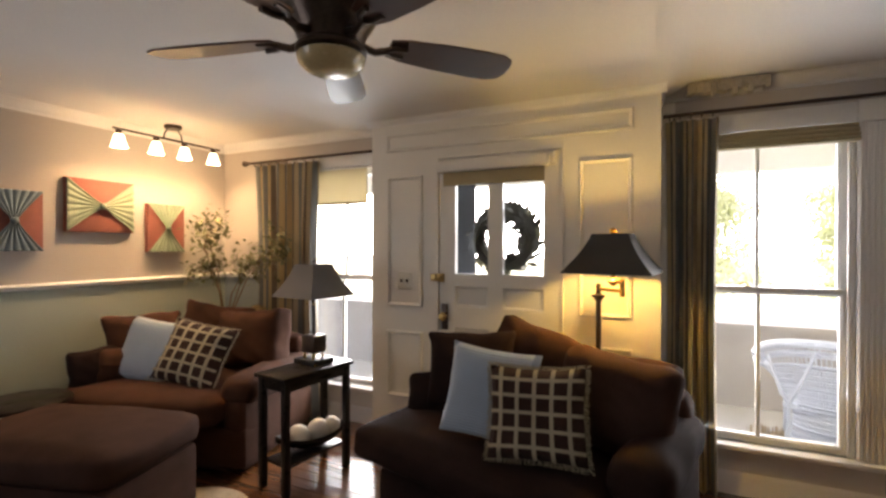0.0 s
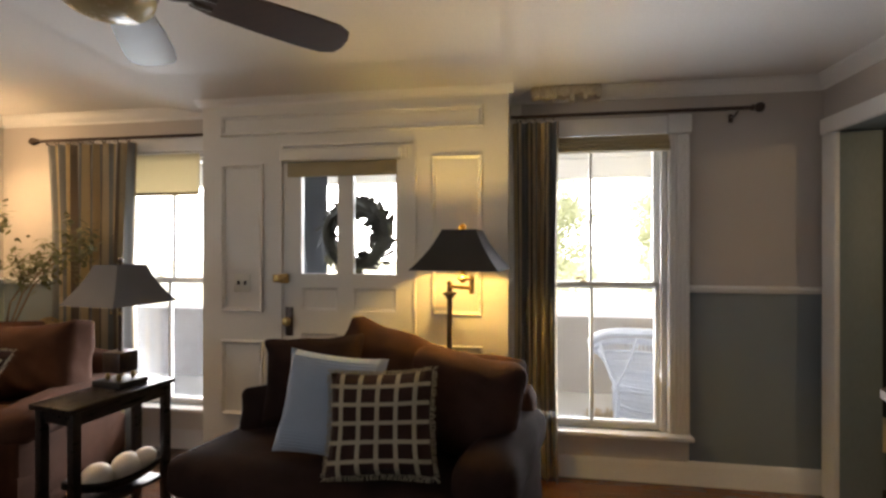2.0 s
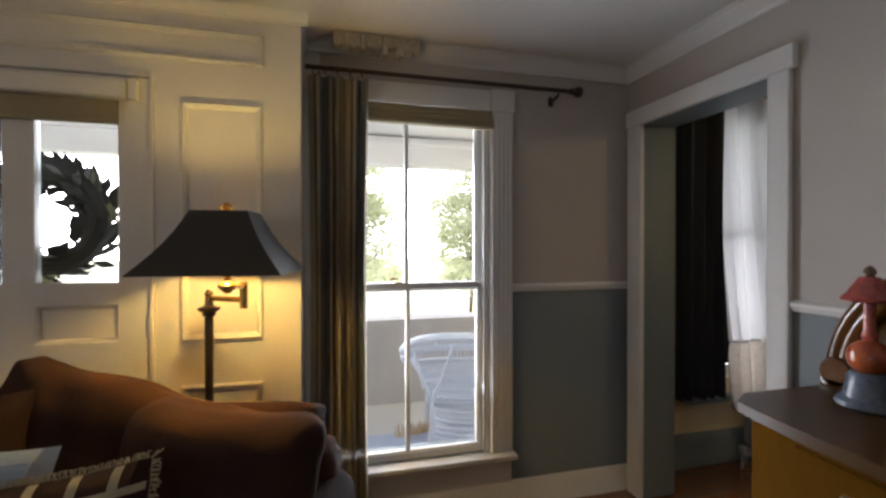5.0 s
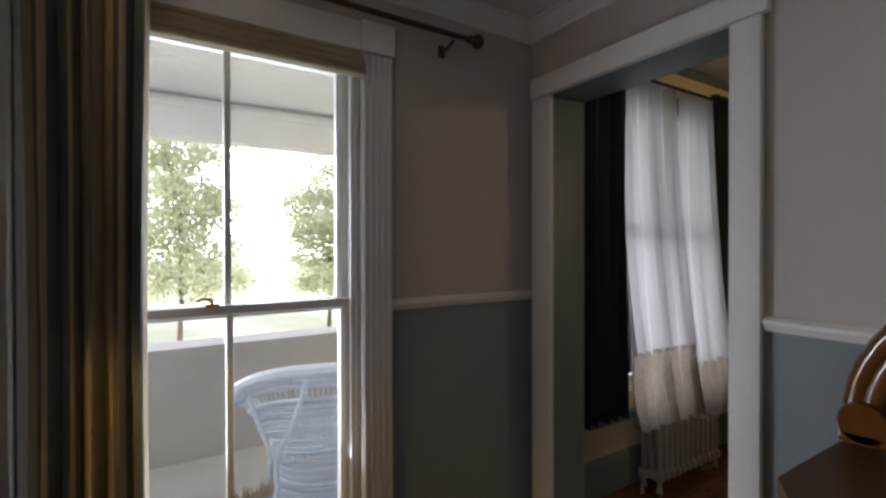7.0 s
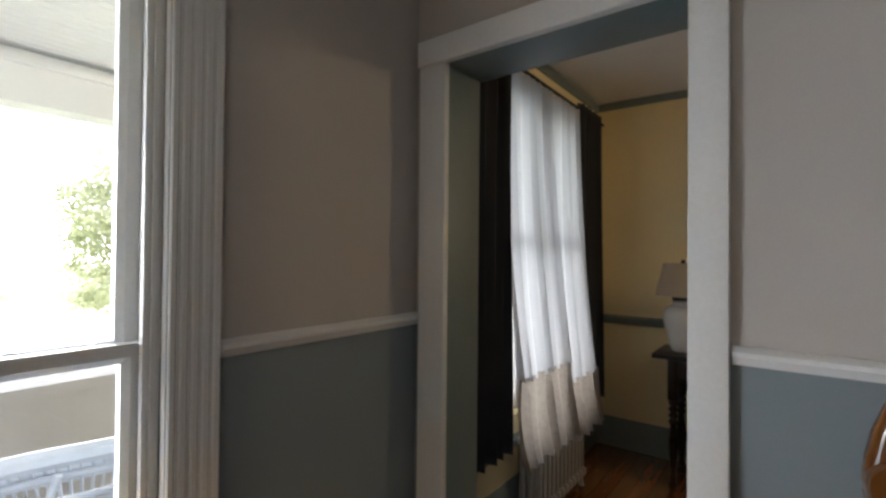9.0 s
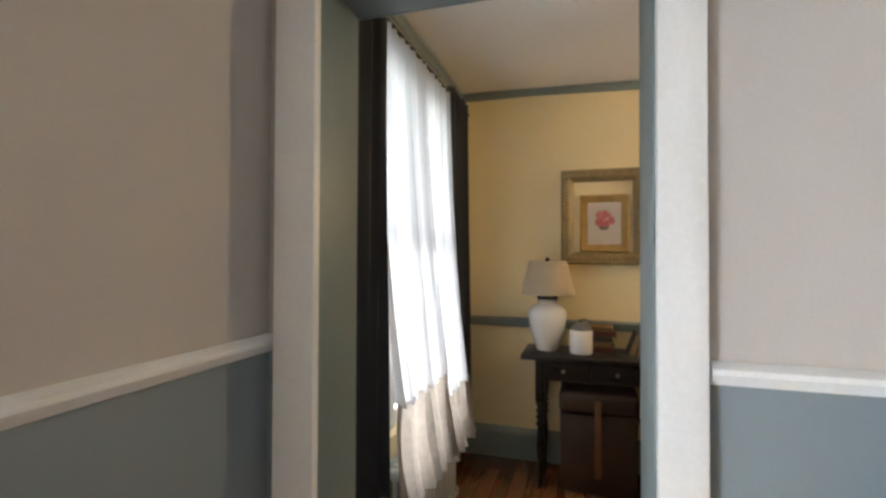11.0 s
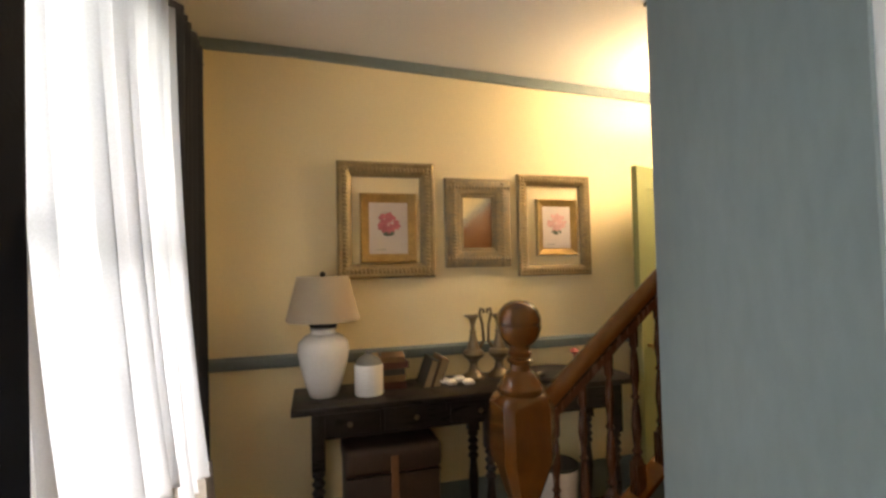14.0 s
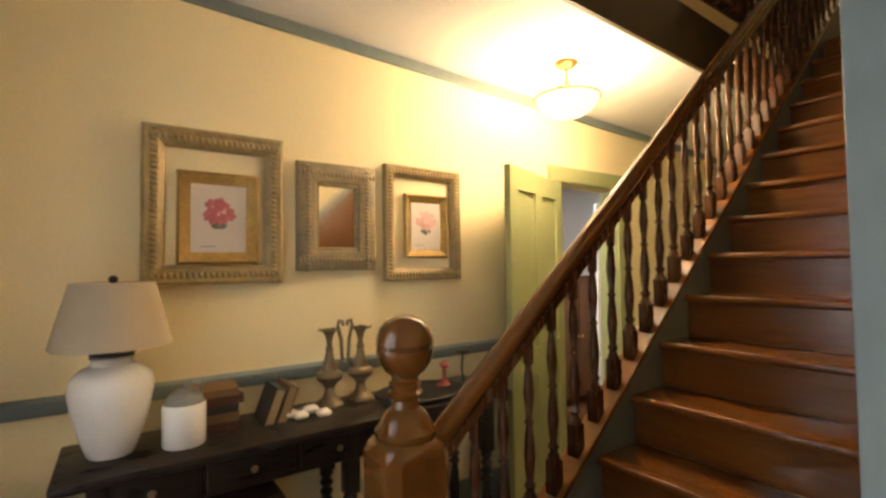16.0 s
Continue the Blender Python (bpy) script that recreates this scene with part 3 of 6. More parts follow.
for ca0, ca1 in zip(grid, grid[1:]):
    for k in range(19):
        bm.faces.new((ca0[k], ca0[k + 1], ca1[k + 1], ca1[k]))
setting("ceiling_sag", bm, CEIL)
# damaged plaster along the crown above the window
bm = bm_new()
for i in range(16):
    x = -1.70 + 0.026 * i
    box(bm, x, x + 0.02 + 0.012 * random.random(), -0.105 - 0.01 * random.random(), -0.05, CZ - 0.055 - 0.03 * random.random() * (1 if i % 3 else 1.6), CZ - 0.004, b=0.004, seg=1)
setting("trim_crown_damage", bm, SMOKE)
CHAIR = [(0, -0.022), (0.010, -0.022), (0.018, -0.010), (0.026, 0), (0.026, 0.010), (0.012, 0.020), (0, 0.022)]
CHAIR = [(o, z + RAIL) for o, z in CHAIR]
bm = bm_new()
run(bm, (LW, BACK, 0), (LW, 0, 0), (1, 0, 0), CHAIR)
run(bm, (LW, 0, 0), (W1X0 - 0.12, 0, 0), (0, -1, 0), CHAIR)
run(bm, (-0.74, 0, 0), (0, 0, 0), (0, -1, 0), CHAIR)
run(bm, (0, BACK, 0), (0, -1.0, 0), (-1, 0, 0), CHAIR)
setting("trim_chair_rail", bm, WHITE)
BASE = [(0, 0), (0.03, 0), (0.03, 0.012), (0.02, 0.03), (0.018, 0.105), (0.012, 0.12), (0.006, 0.14), (0, 0.14)]
bm = bm_new()
run(bm, (LW, BACK, 0), (LW, 0, 0), (1, 0, 0), BASE)
run(bm, (LW, 0, 0), (-3.80, 0, 0), (0, -1, 0), BASE)
run(bm, (-3.80, SEC, 0), (DX0 - 0.01, SEC, 0), (0, -1, 0), BASE)
run(bm, (DX1 + 0.01, SEC, 0), (-1.84, SEC, 0), (0, -1, 0), BASE)
run(bm, (-1.84, 0, 0), (-0.0, 0, 0), (0, -1, 0), BASE)
run(bm, (0, BACK, 0), (0, -1.0, 0), (-1, 0, 0), BASE)
setting("baseboard", bm, WHITE)
bm = boxes((W2X0 - 0.08, -0.745, -0.010, -0.002, 0.135, 0.285), (W1X0 - 0.12, W1X1 + 0.08, -0.010, -0.002, 0.135, 0.285))
setting("trim_window_apron", bm, CREAM)

# hall trim in grey-green
HTRIM = [(0, 0), (0.022, 0), (0.028, 0.02), (0.022, 0.055), (0, 0.06)]
bm = bm_new()
run(bm, (HX, -7.0, HZ - 0.062), (HX, -0.4, HZ - 0.062), (-1, 0, 0), HTRIM)
run(bm, (HX, -0.4, HZ - 0.062), (HX, HY, HZ - 0.062), (-1, 0, 0), HTRIM)
run(bm, (0.2, HY, HZ - 0.062), (HX, HY, HZ - 0.062), (0, -1, 0), HTRIM)
setting("trim_hall_cornice", bm, TEAL)
settle("trim_hall_cornice")
bm = bm_new()
HR = [(0, 0.925), (0.016, 0.925), (0.024, 0.94), (0.024, 0.975), (0.012, 0.988), (0, 0.99)]
run(bm, (HX, -2.95, 0), (HX, HY, 0), (-1, 0, 0), HR)
run(bm, (1.62, HY, 0), (HX, HY, 0), (0, -1, 0), HR)
setting("trim_hall_chair_rail", bm, TEAL)
bm = bm_new()
HB = [(0, 0), (0.024, 0), (0.024, 0.16), (0.014, 0.19), (0, 0.215)]
run(bm, (HX, -2.95, 0), (HX, HY, 0), (-1, 0, 0), HB)
run(bm, (0.2, HY, 0), (HX, HY, 0), (0, -1, 0), HB)
run(bm, (0.2, 0.0, 0), (0.2, HY, 0), (1, 0, 0), HB)
setting("baseboard_hall", bm, TEAL)

# opening between living room and hall: lining and casings
bm = boxes((-0.004, 0.238, -0.914, -0.902, 0, 2.11), (-0.004, 0.204, -0.143, -0.131, 0, 2.11), (-0.004, 0.204, -0.902, -0.143, 2.110, 2.122), b=0.002)
setting("trim_opening_lining", bm, TEAL)
bm = boxes((-0.030, -0.003, -0.995, -0.906, 0, 2.108), (-0.030, -0.003, -0.149, -0.034, 0, 2.108), b=0.004)
box(bm, -0.036, -0.003, -1.015, -0.026, 2.110, 2.202, b=0.005)
setting("trim_opening_casing", bm, WHITE)
bm = boxes((0.203, 0.236, -1.01, -0.915, 0, 2.11), (0.205, 0.224, -0.129, -0.02, 0, 2.11), (0.203, 0.224, -1.02, -0.012, 2.113, 2.22), b=0.004)
setting("trim_opening_casing_hall", bm, TEAL)


def sash_window(name, x0, x1, z0, z1, y, meet, wall_deep, casing_left, casing_right):
    """A double-hung window with one upright bar in each sash, set in a moulded casing."""
    w = thing(name, pose(0, y, 0), "tall double-hung window with white sashes and moulded casing", "window")
    w["kind"] = "structure"
    bm = bm_new()
    for a, c in ((x0 - casing_left, x0), (x1, x1 + casing_right)):
        if c - a > 0.02:
            n = 5
            box(bm, a, c, -0.026, -0.003, z0, z1 + 0.0, b=0.004)
            for k in range(n):
                f = a + (c - a) * (k + 0.5) / n
                box(bm, f - 0.008, f + 0.008, -0.034, -0.024, z0 + 0.0, z1, b=0.003, seg=1)
            if c - a > 0.1:
                box(bm, a - 0.006, c + 0.006, -0.044, -0.003, z1 + 0.002, z1 + 0.118, b=0.006)
    box(bm, x0 + 0.004, x1 - 0.008, -0.034, -0.003, z1 + 0.004, z1 + 0.112, b=0.004)
    part("casing", bm, WHITE, w)
    bm = bm_new()
    box(bm, x0 - casing_left, x1 + casing_right + 0.012, -0.075, wall_deep, z0 - 0.032, z0 - 0.002, b=0.008)
    part("window_sill", bm, WHITE, w)
    bm = boxes((x0, x0 + 0.018, 0.001, wall_deep, z0, z1), (x1 - 0.018, x1, 0.001, wall_deep, z0, z1), (x0 + 0.018, x1 - 0.018, 0.001, wall_deep, z1 - 0.018, z1), b=0.002)
    box(bm, x0 + 0.018, x0 + 0.034, 0.002, 0.022, z0, z1 - 0.018, b=0.003)
    box(bm, x1 - 0.034, x1 - 0.018, 0.002, 0.022, z0, z1 - 0.018, b=0.003)
    part("window_frame", bm, WHITE, w)
    mid = (x0 + x1) / 2
    for nm, ya, a, c in (("lower_sash", 0.024, z0, meet + 0.02), ("upper_sash", 0.066, meet - 0.02, z1 - 0.018)):
        m = Matrix.Translation((0, ya + 0.036, 0)) @ frame_on((0, 0, 0), **FRONT)
        bm = bm_new()
        ring(bm, x0 + 0.02, x1 - 0.02, a, c, [(0, 0), (0, 0.034), (0.028, 0.036), (0.042, 0.024), (0.042, 0)])
        bmesh.ops.transform(bm, matrix=m, verts=bm.verts)
        box(bm, mid - 0.011, mid + 0.011, ya + 0.004, ya + 0.034, a + 0.03, c - 0.03, b=0.004)
        s = part(nm, bm, WHITE, w)
        for q0, q1 in ((x0 + 0.055, mid - 0.009), (mid + 0.009, x1 - 0.055)):
            bm = boxes((q0, q1, ya + 0.016, ya + 0.020, a + 0.035, c - 0.035))
            g = part("pane", bm, GLASS, s, "clear window glass")
            g.visible_shadow = False
    bm = bm_new()
    box(bm, mid - 0.075, mid - 0.035, 0.006, 0.05, meet + 0.021, meet + 0.030, b=0.003)
    tube(bm, [(mid - 0.055, 0.02, meet + 0.03), (mid - 0.06, 0.014, meet + 0.045), (mid - 0.085, 0.008, meet + 0.048), (mid - 0.10, 0.01, meet + 0.040)], 0.006)
    part("sash_lock", bm, BRASS, w, "dark brass sash lock")
    return w


sash_window("window_1", W2X0, W2X1, WZ0, WZ1, 0, 1.215, 0.2, 0.075, 0.125)
sash_window("window_2", W1X0, W1X1, WZ0, WZ1, 0, 1.215, 0.2, 0.125, 0.075)

# pair of windows in the hall behind the lace
w = thing("window_3", pose(0, HY, 0), "pair of tall white hall windows behind lace curtains", "window")
w["kind"] = "structure"
part("casing", boxes((HWX0 - 0.1, HWX0, -0.02, -0.003, HWZ0 - 0.1, HWZ1), (HWX1, HWX1 + 0.1, -0.02, -0.003, HWZ0 - 0.1, HWZ1), (HWX0 - 0.1, HWX1 + 0.1, -0.024, -0.003, HWZ1, HWZ1 + 0.11), (HWX0 - 0.1, HWX1 + 0.1, -0.05, -0.003, HWZ0 - 0.14, HWZ0 - 0.1), b=0.004), TEAL, w)
bm = boxes((HWX0, HWX0 + 0.05, 0.06, 0.12, HWZ0, HWZ1), (HWX1 - 0.05, HWX1, 0.06, 0.12, HWZ0, HWZ1), (1.08, 1.20, 0.04, 0.13, HWZ0, HWZ1), (HWX0 + 0.05, 1.08, 0.06, 0.12, HWZ1 - 0.06, HWZ1), (1.20, HWX1 - 0.05, 0.06, 0.12, HWZ1 - 0.06, HWZ1), (HWX0 + 0.05, 1.08, 0.06, 0.12, HWZ0, HWZ0 + 0.07), (1.20, HWX1 - 0.05, 0.06, 0.12, HWZ0, HWZ0 + 0.07), (HWX0 + 0.05, 1.08, 0.05, 0.12, 1.52, 1.57), (1.20, HWX1 - 0.05, 0.05, 0.12, 1.52, 1.57), b=0.004)
part("window_frame", bm, WHITE, w)
for x0, x1 in ((HWX0 + 0.04, 1.09), (1.19, HWX1 - 0.04)):
    for z0, z1 in ((HWZ0 + 0.06, 1.53), (1.56, HWZ1 - 0.05)):
        part("pane", boxes((x0, x1, 0.085, 0.089, z0, z1)), GLASS, w).visible_shadow = False

# panel mouldings on the door bay
PM = [(0, 0), (0.001, 0.012), (0.008, 0.016), (0.018, 0.010), (0.026, 0.004), (0.026, 0)]
bm = bm_new()
for u0, u1, v0, v1 in ((-3.67, -1.985, 2.165, 2.295), (-3.665, -3.375, 1.045, 1.985), (-3.665, -3.375, 0.385, 0.865), (-2.295, -1.99, 1.05, 2.005), (-2.295, -1.99, 0.385, 0.872)):
    ring(bm, u0, u1, v0, v1, PM)
setting("trim_panel_mouldings", bm, CREAM, frame_on((0, SEC - 0.001, 0), **FRONT))

# ---- front door ----
door = thing("door_1", frame_on((0, SEC + 0.045, 0), **FRONT), "closed cream-painted front door with two upper glass panes", "door")
door["kind"] = "structure"
G = [(-3.125, -2.885), (-2.785, -2.515)]
bm = bm_new()
T = 0.042
for x0, x1, z0, z1 in ((DX0 + 0.006, G[0][0], 0.01, 2.083), (G[0][1], G[1][0], 0.01, 2.083), (G[1][1], DX1 - 0.006, 0.01, 2.083)):
    box(bm, x0, x1, z0, z1, 0, T)
for a, c in ((G[0][0], G[0][1]), (G[1][0], G[1][1])):
    for z0, z1 in ((0.01, 0.22), (0.92, 1.06), (1.205, 1.29), (1.955, 2.083)):
        box(bm, a, c, z0, z1, 0, T)
    for z0, z1 in ((0.22, 0.92), (1.06, 1.205)):
        box(bm, a, c, z0, z1, 0.008, T - 0.014)
        ring(bm, a, c, z0, z1, [(0, T - 0.014), (0, T - 0.001), (0.012, T - 0.006), (0.016, T - 0.013)])
slab = part("leaf", bm, CREAM, door)
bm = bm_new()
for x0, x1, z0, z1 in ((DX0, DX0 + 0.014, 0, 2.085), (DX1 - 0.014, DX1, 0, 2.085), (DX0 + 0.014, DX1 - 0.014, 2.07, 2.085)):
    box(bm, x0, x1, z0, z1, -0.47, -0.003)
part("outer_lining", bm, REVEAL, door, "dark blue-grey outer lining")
for a, c in G:
    part("pane", boxes((a - 0.004, c + 0.004, 1.286, 1.959, 0.018, 0.022)), GLASS, door).visible_shadow = False
bm = bm_new()
for x0, x1, z0, z1 in ((DX0 - 0.012, DX0 + 0.004, 0, 2.10), (DX1 - 0.004, DX1 + 0.012, 0, 2.10), (DX0 + 0.004, DX1 - 0.004, 2.086, 2.10)):
    box(bm, x0, x1, z0, z1, 0.026, 0.056, b=0.003)
part("door_stop", bm, CREAM, door)
bm = bm_new()
box(bm, -3.228, -3.178, 0.90, 1.08, T, T + 0.006, b=0.002)
part("lock_plate", bm, BRONZE, door, "tall dark bronze lock plate")
bm = bm_new()
lathe(bm, [(0.012, 0), (0.012, 0.02), (0.02, 0.026), (0.028, 0.036), (0.029, 0.048), (0.02, 0.058), (0.006, 0.06)], 20)
bmesh.ops.transform(bm, matrix=pose(-3.20, 0.995, T + 0.004), verts=bm.verts)
part("door_knob", bm, BRASS, door, "aged brass door knob")
bm = bm_new()
box(bm, DX0 - 0.055, DX0 - 0.005, 1.235, 1.285, 0.046, 0.066, b=0.004)
box(bm, DX0 - 0.005, DX0 + 0.045, 1.23, 1.29, T, T + 0.026, b=0.005)
lathe(bm, [(0.016, T + 0.02), (0.016, T + 0.04), (0.008, T + 0.045)], 16, c=(DX0 + 0.02, 1.26))
part("deadbolt", bm, BRASS, door, "brass rim deadbolt")
for z in (1.13, 0.3, 1.85):
    bm = bm_new()
    lathe(bm, [(0.008, -0.045), (0.008, 0.045)], 10)
    bmesh.ops.transform(bm, matrix=pose(DX1 - 0.004, z, T + 0.006, 90, 0, 0), verts=bm.verts)
    part("hinge", bm, CREAM, door)
blind = thing("door_blind", frame_on((0, SEC, 0), **FRONT), "rolled tan roller blind in a white cassette on the door", "blind")
bm = bm_new()
box(bm, -3.245, -2.475, 1.985, 2.062, 0.0, 0.055, b=0.014, seg=3)
part("cassette", bm, CREAM, blind)
bm = bm_new()
box(bm, -3.205, -2.505, 1.898, 1.985, 0.012, 0.022, b=0.002)
box(bm, -3.205, -2.505, 1.892, 1.912, 0.008, 0.026, b=0.006)
part("cloth", bm, SHADECLOTH, blind)
bm = bm_new()
box(bm, -2.474, -2.44, 1.99, 2.07, 0.0, 0.03, b=0.006)
part("bracket", bm, CREAM, blind)

sw = thing("light_switch", frame_on((-3.52, SEC, 1.23), **FRONT), "ivory double toggle light switch plate on panelling", "switch")
part("plate", box(bm_new(), -0.056, 0.056, -0.058, 0.058, 0.001, 0.007, b=0.003), SWITCHPLATE, sw)
for dx in (-0.023, 0.023):
    part("toggle", box(bm_new(), dx - 0.006, dx + 0.006, -0.012, 0.012, 0.006, 0.018, b=0.002), BRONZE, sw)

# wreath on the street side of the door
wr = thing("door_wreath", frame_on((-2.815, SEC + 0.14, 1.535), **FRONT), "dark dried magnolia leaf wreath hung outside the door glass", "wreath")
bm = bm_new()
lp = [(0.185 * math.cos(a), 0.185 * math.sin(a), 0) for a in [2 * math.pi * i / 40 for i in range(41)]]
tube(bm, lp, 0.046, 8)
part("twig_ring", bm, WREATHLEAF, wr)
bm = bm_new()
for i in range(230):
    a = random.uniform(0, 2 * math.pi)
    b = random.uniform(0, 2 * math.pi)
    r = 0.185 + 0.045 * math.cos(b)
    p = (r * math.cos(a), r * math.sin(a), 0.04 * math.sin(b))
    d = (-math.sin(a) + random.uniform(-0.6, 0.6) + 0.6 * math.cos(b) * math.cos(a), math.cos(a) + random.uniform(-0.6, 0.6) + 0.6 * math.cos(b) * math.sin(a), random.uniform(-0.4, 0.5))
    leaf(bm, p, d, (math.cos(a), math.sin(a), 0.6), random.uniform(0.06, 0.10), random.uniform(0.038, 0.056))
part("leaves", bm, WREATHLEAF, wr)
for ca in (0.75, 0.1, -2.0, -1.55, 3.9):
    bm = bm_new()
    for k in range(9):
        a = 2 * math.pi * k / 9
        leaf(bm, (0.225 * math.cos(ca), 0.225 * math.sin(ca), 0.02), (math.cos(a), math.sin(a), 0.3), (0, 0, 1), 0.05, 0.03)
    part("bloom", bm, WREATHBLOOM, wr, "pale dried bloom")

# roller blinds in the windows
for nm, x0, x1, z0, z1, lab in (("window_blind", W2X0 + 0.01, -0.872, 2.045, 2.14, "tan roman blind drawn up at the window head"), ("window_blind", W1X0 + 0.01, -4.055, 1.845, 2.135, "tan roller blind drawn a little down in the window")):
    bl = thing(nm, pose(0, 0, 0), lab, "blind")
    if z1 - z0 < 0.2:
        for k, (zz, yy) in enumerate(((0.0, 0.085), (0.026, 0.08), (0.052, 0.07), (0.078, 0.055))):
            part("fold", box(bm_new(), x0, x1, -yy, -0.036, z0 + zz, z0 + zz + 0.0258, b=0.010, seg=3), SHADECLOTH, bl)
    else:
        part("cloth", box(bm_new(), x0, x1, -0.012, -0.006, z0, z1), cloth_sheer("backlit_blind_cloth", (0.60, 0.53, 0.38), 0.0, 0.0, 60), bl, "cream cloth with daylight behind it")
        part("bottom_bar", box(bm_new(), x0, x1, -0.018, -0.002, z0 - 0.012, z0 + 0.012, b=0.006), SHADECLOTH, bl)


def curtain_rod(x0, x1, z, finial):
    r = thing("curtain_rod", pose(0, -0.10, z), "dark bronze curtain rod with turned finials above a window", "curtain rod")
    part("pole", tube(bm_new(), [(x0, 0, 0), (x1, 0, 0)], 0.011, 12), BRONZE, r)
    for x in finial:
        s = 1 if x == x1 else -1
        bm = bm_new()
        lathe(bm, [(0.011, 0), (0.018, 0.006), (0.018, 0.014), (0.012, 0.02), (0.026, 0.035), (0.03, 0.05), (0.024, 0.066), (0.008, 0.072)], 16)
        bmesh.ops.transform(bm, matrix=pose(x, 0, 0, 0, 90 * s, 0), verts=bm.verts)
        part("finial", bm, BRONZE, r)
    for x in (x0 + 0.06, x1 - 0.07):
        bm = bm_new()
        tube(bm, [(x, 0.085, -0.035), (x, 0.04, -0.035), (x, 0.0, -0.02)], 0.006)
        box(bm, x - 0.012, x + 0.012, 0.085, 0.098, -0.06, -0.01, b=0.003)
        part("bracket", bm, BRONZE, r)
    return r


curtain_rod(-1.828, -0.44, 2.272, (-0.44,))
curtain_rod(-5.30, -3.83, 2.245, (-5.30,))


def side_curtain(x0, x1, z1, folds, seed, label, cloth=STRIPE, depth=0.070):
    c = thing("curtain", pose(0, -0.10, 0), label, "curtain")
    curtain("cloth", c, cloth, x0, x1, 0.02, z1, folds, depth, gather=0.9, seed=seed)
    for i in range(folds):
        x = x0 + (x1 - x0) * (i + 0.5) / folds
        bm = tube(bm_new(), [(x, 0.017 * math.cos(a), 0.03 + z1 - 0.005 + 0.017 * math.sin(a)) for a in [2 * math.pi * k / 12 for k in range(13)]], 0.003, 6)
        part("curtain_ring", bm, BRONZE, c)


side_curtain(-1.822, -1.535, 2.235, 5, 1, "striped grey and tan silk curtain gathered beside a window")
side_curtain(-5.20, -4.50, 2.21, 7, 4, "striped tan and grey silk curtain beside the corner window", STRIPEWIDE, 0.062)

# ---- living room things ----


def upholstered_chair(name, m, w, d, label, seat_z=0.47, arm_z=0.64, back_z=0.80, arm_w=0.20, low=0.0, cloth=BROWN):
    """A deep skirted armchair with rolled arms; its front looks along -y."""
    c = thing(name, m, label, "armchair")
    part("base", soft(bm_new(), w, d, 0.30, 0.05, 0.0, 8, (0, 0, 0.165), 0.004), cloth, c)
    over = arm_w + 0.06 if low else 0.0
    part("seat_cushion", soft(bm_new(), w - 2 * arm_w + 0.06 + over, d - 0.16 + (0.08 if low else 0), 0.19, 0.06, 0.03, 14, (-over / 2, -0.10 - (0.04 if low else 0), seat_z - 0.085), 0.014), cloth, c)
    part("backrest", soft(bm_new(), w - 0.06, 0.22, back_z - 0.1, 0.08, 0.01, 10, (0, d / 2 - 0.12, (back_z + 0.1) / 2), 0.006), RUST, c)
    for s in (-1, 1):
        bm = bm_new()
        x = s * (w / 2 - arm_w / 2)
        ln, mid = (0.34, d / 2 - 0.24) if s < 0 and low else (d - 0.04, -0.01)
        soft(bm, arm_w, ln, arm_z - 0.16, 0.07, 0.0, 8, (x, mid, (arm_z - 0.16) / 2 + 0.06), 0.004)
        soft(bm, arm_w + 0.05, ln - 0.02, 0.21, 0.085, 0.0, 14, (x, mid, arm_z - 0.10), 0.022, seed=s * 3)
        part("arm", bm, cloth, c)
    return c


def back_cushion(parent, m, w, h, t, material=BROWN, seed=0, corner=0.05, r=0.035):
    """A loose, slumped cushion, boxy with drawn-out corners, sagging edges and creases; its face looks along -y."""
    bm = soft(bm_new(), w, t, h, r, 0.0, 22)
    for v in bm.verts:
        q = v.co.copy()
        a, b = 2 * q.x / w, 2 * q.z / h
        edge = max(abs(a), abs(b))
        q.y *= 0.55 + 0.55 * (1 - abs(a) ** 3.0) ** 0.5 * (1 - min(1, abs(b)) ** 3.0) ** 0.5 if edge < 1 else 0.55
        q.x *= 1 - corner * 1.4 * (1 - b * b)
        q.z *= 1 - corner * 1.6 * (1 - a * a)
        k = noise.noise_vector(Vector((q.x * 2.6 + seed * 7, q.y * 2.6, q.z * 2.6)))
        fold = noise.noise(Vector((q.x * 5 + q.z * 7 + seed * 3, q.z * 3 - q.x * 2, seed)))
        crease = noise.noise_vector(Vector((q.x * 8 + seed * 5, q.y * 8, q.z * 11)))
        v.co = q + k * 0.034 + crease * 0.009 + Vector((0, 0.022 * abs(fold) ** 0.6, -0.010 * fold))
    bmesh.ops.transform(bm, matrix=m, verts=bm.verts)
    part("back_cushion", bm, material, parent)


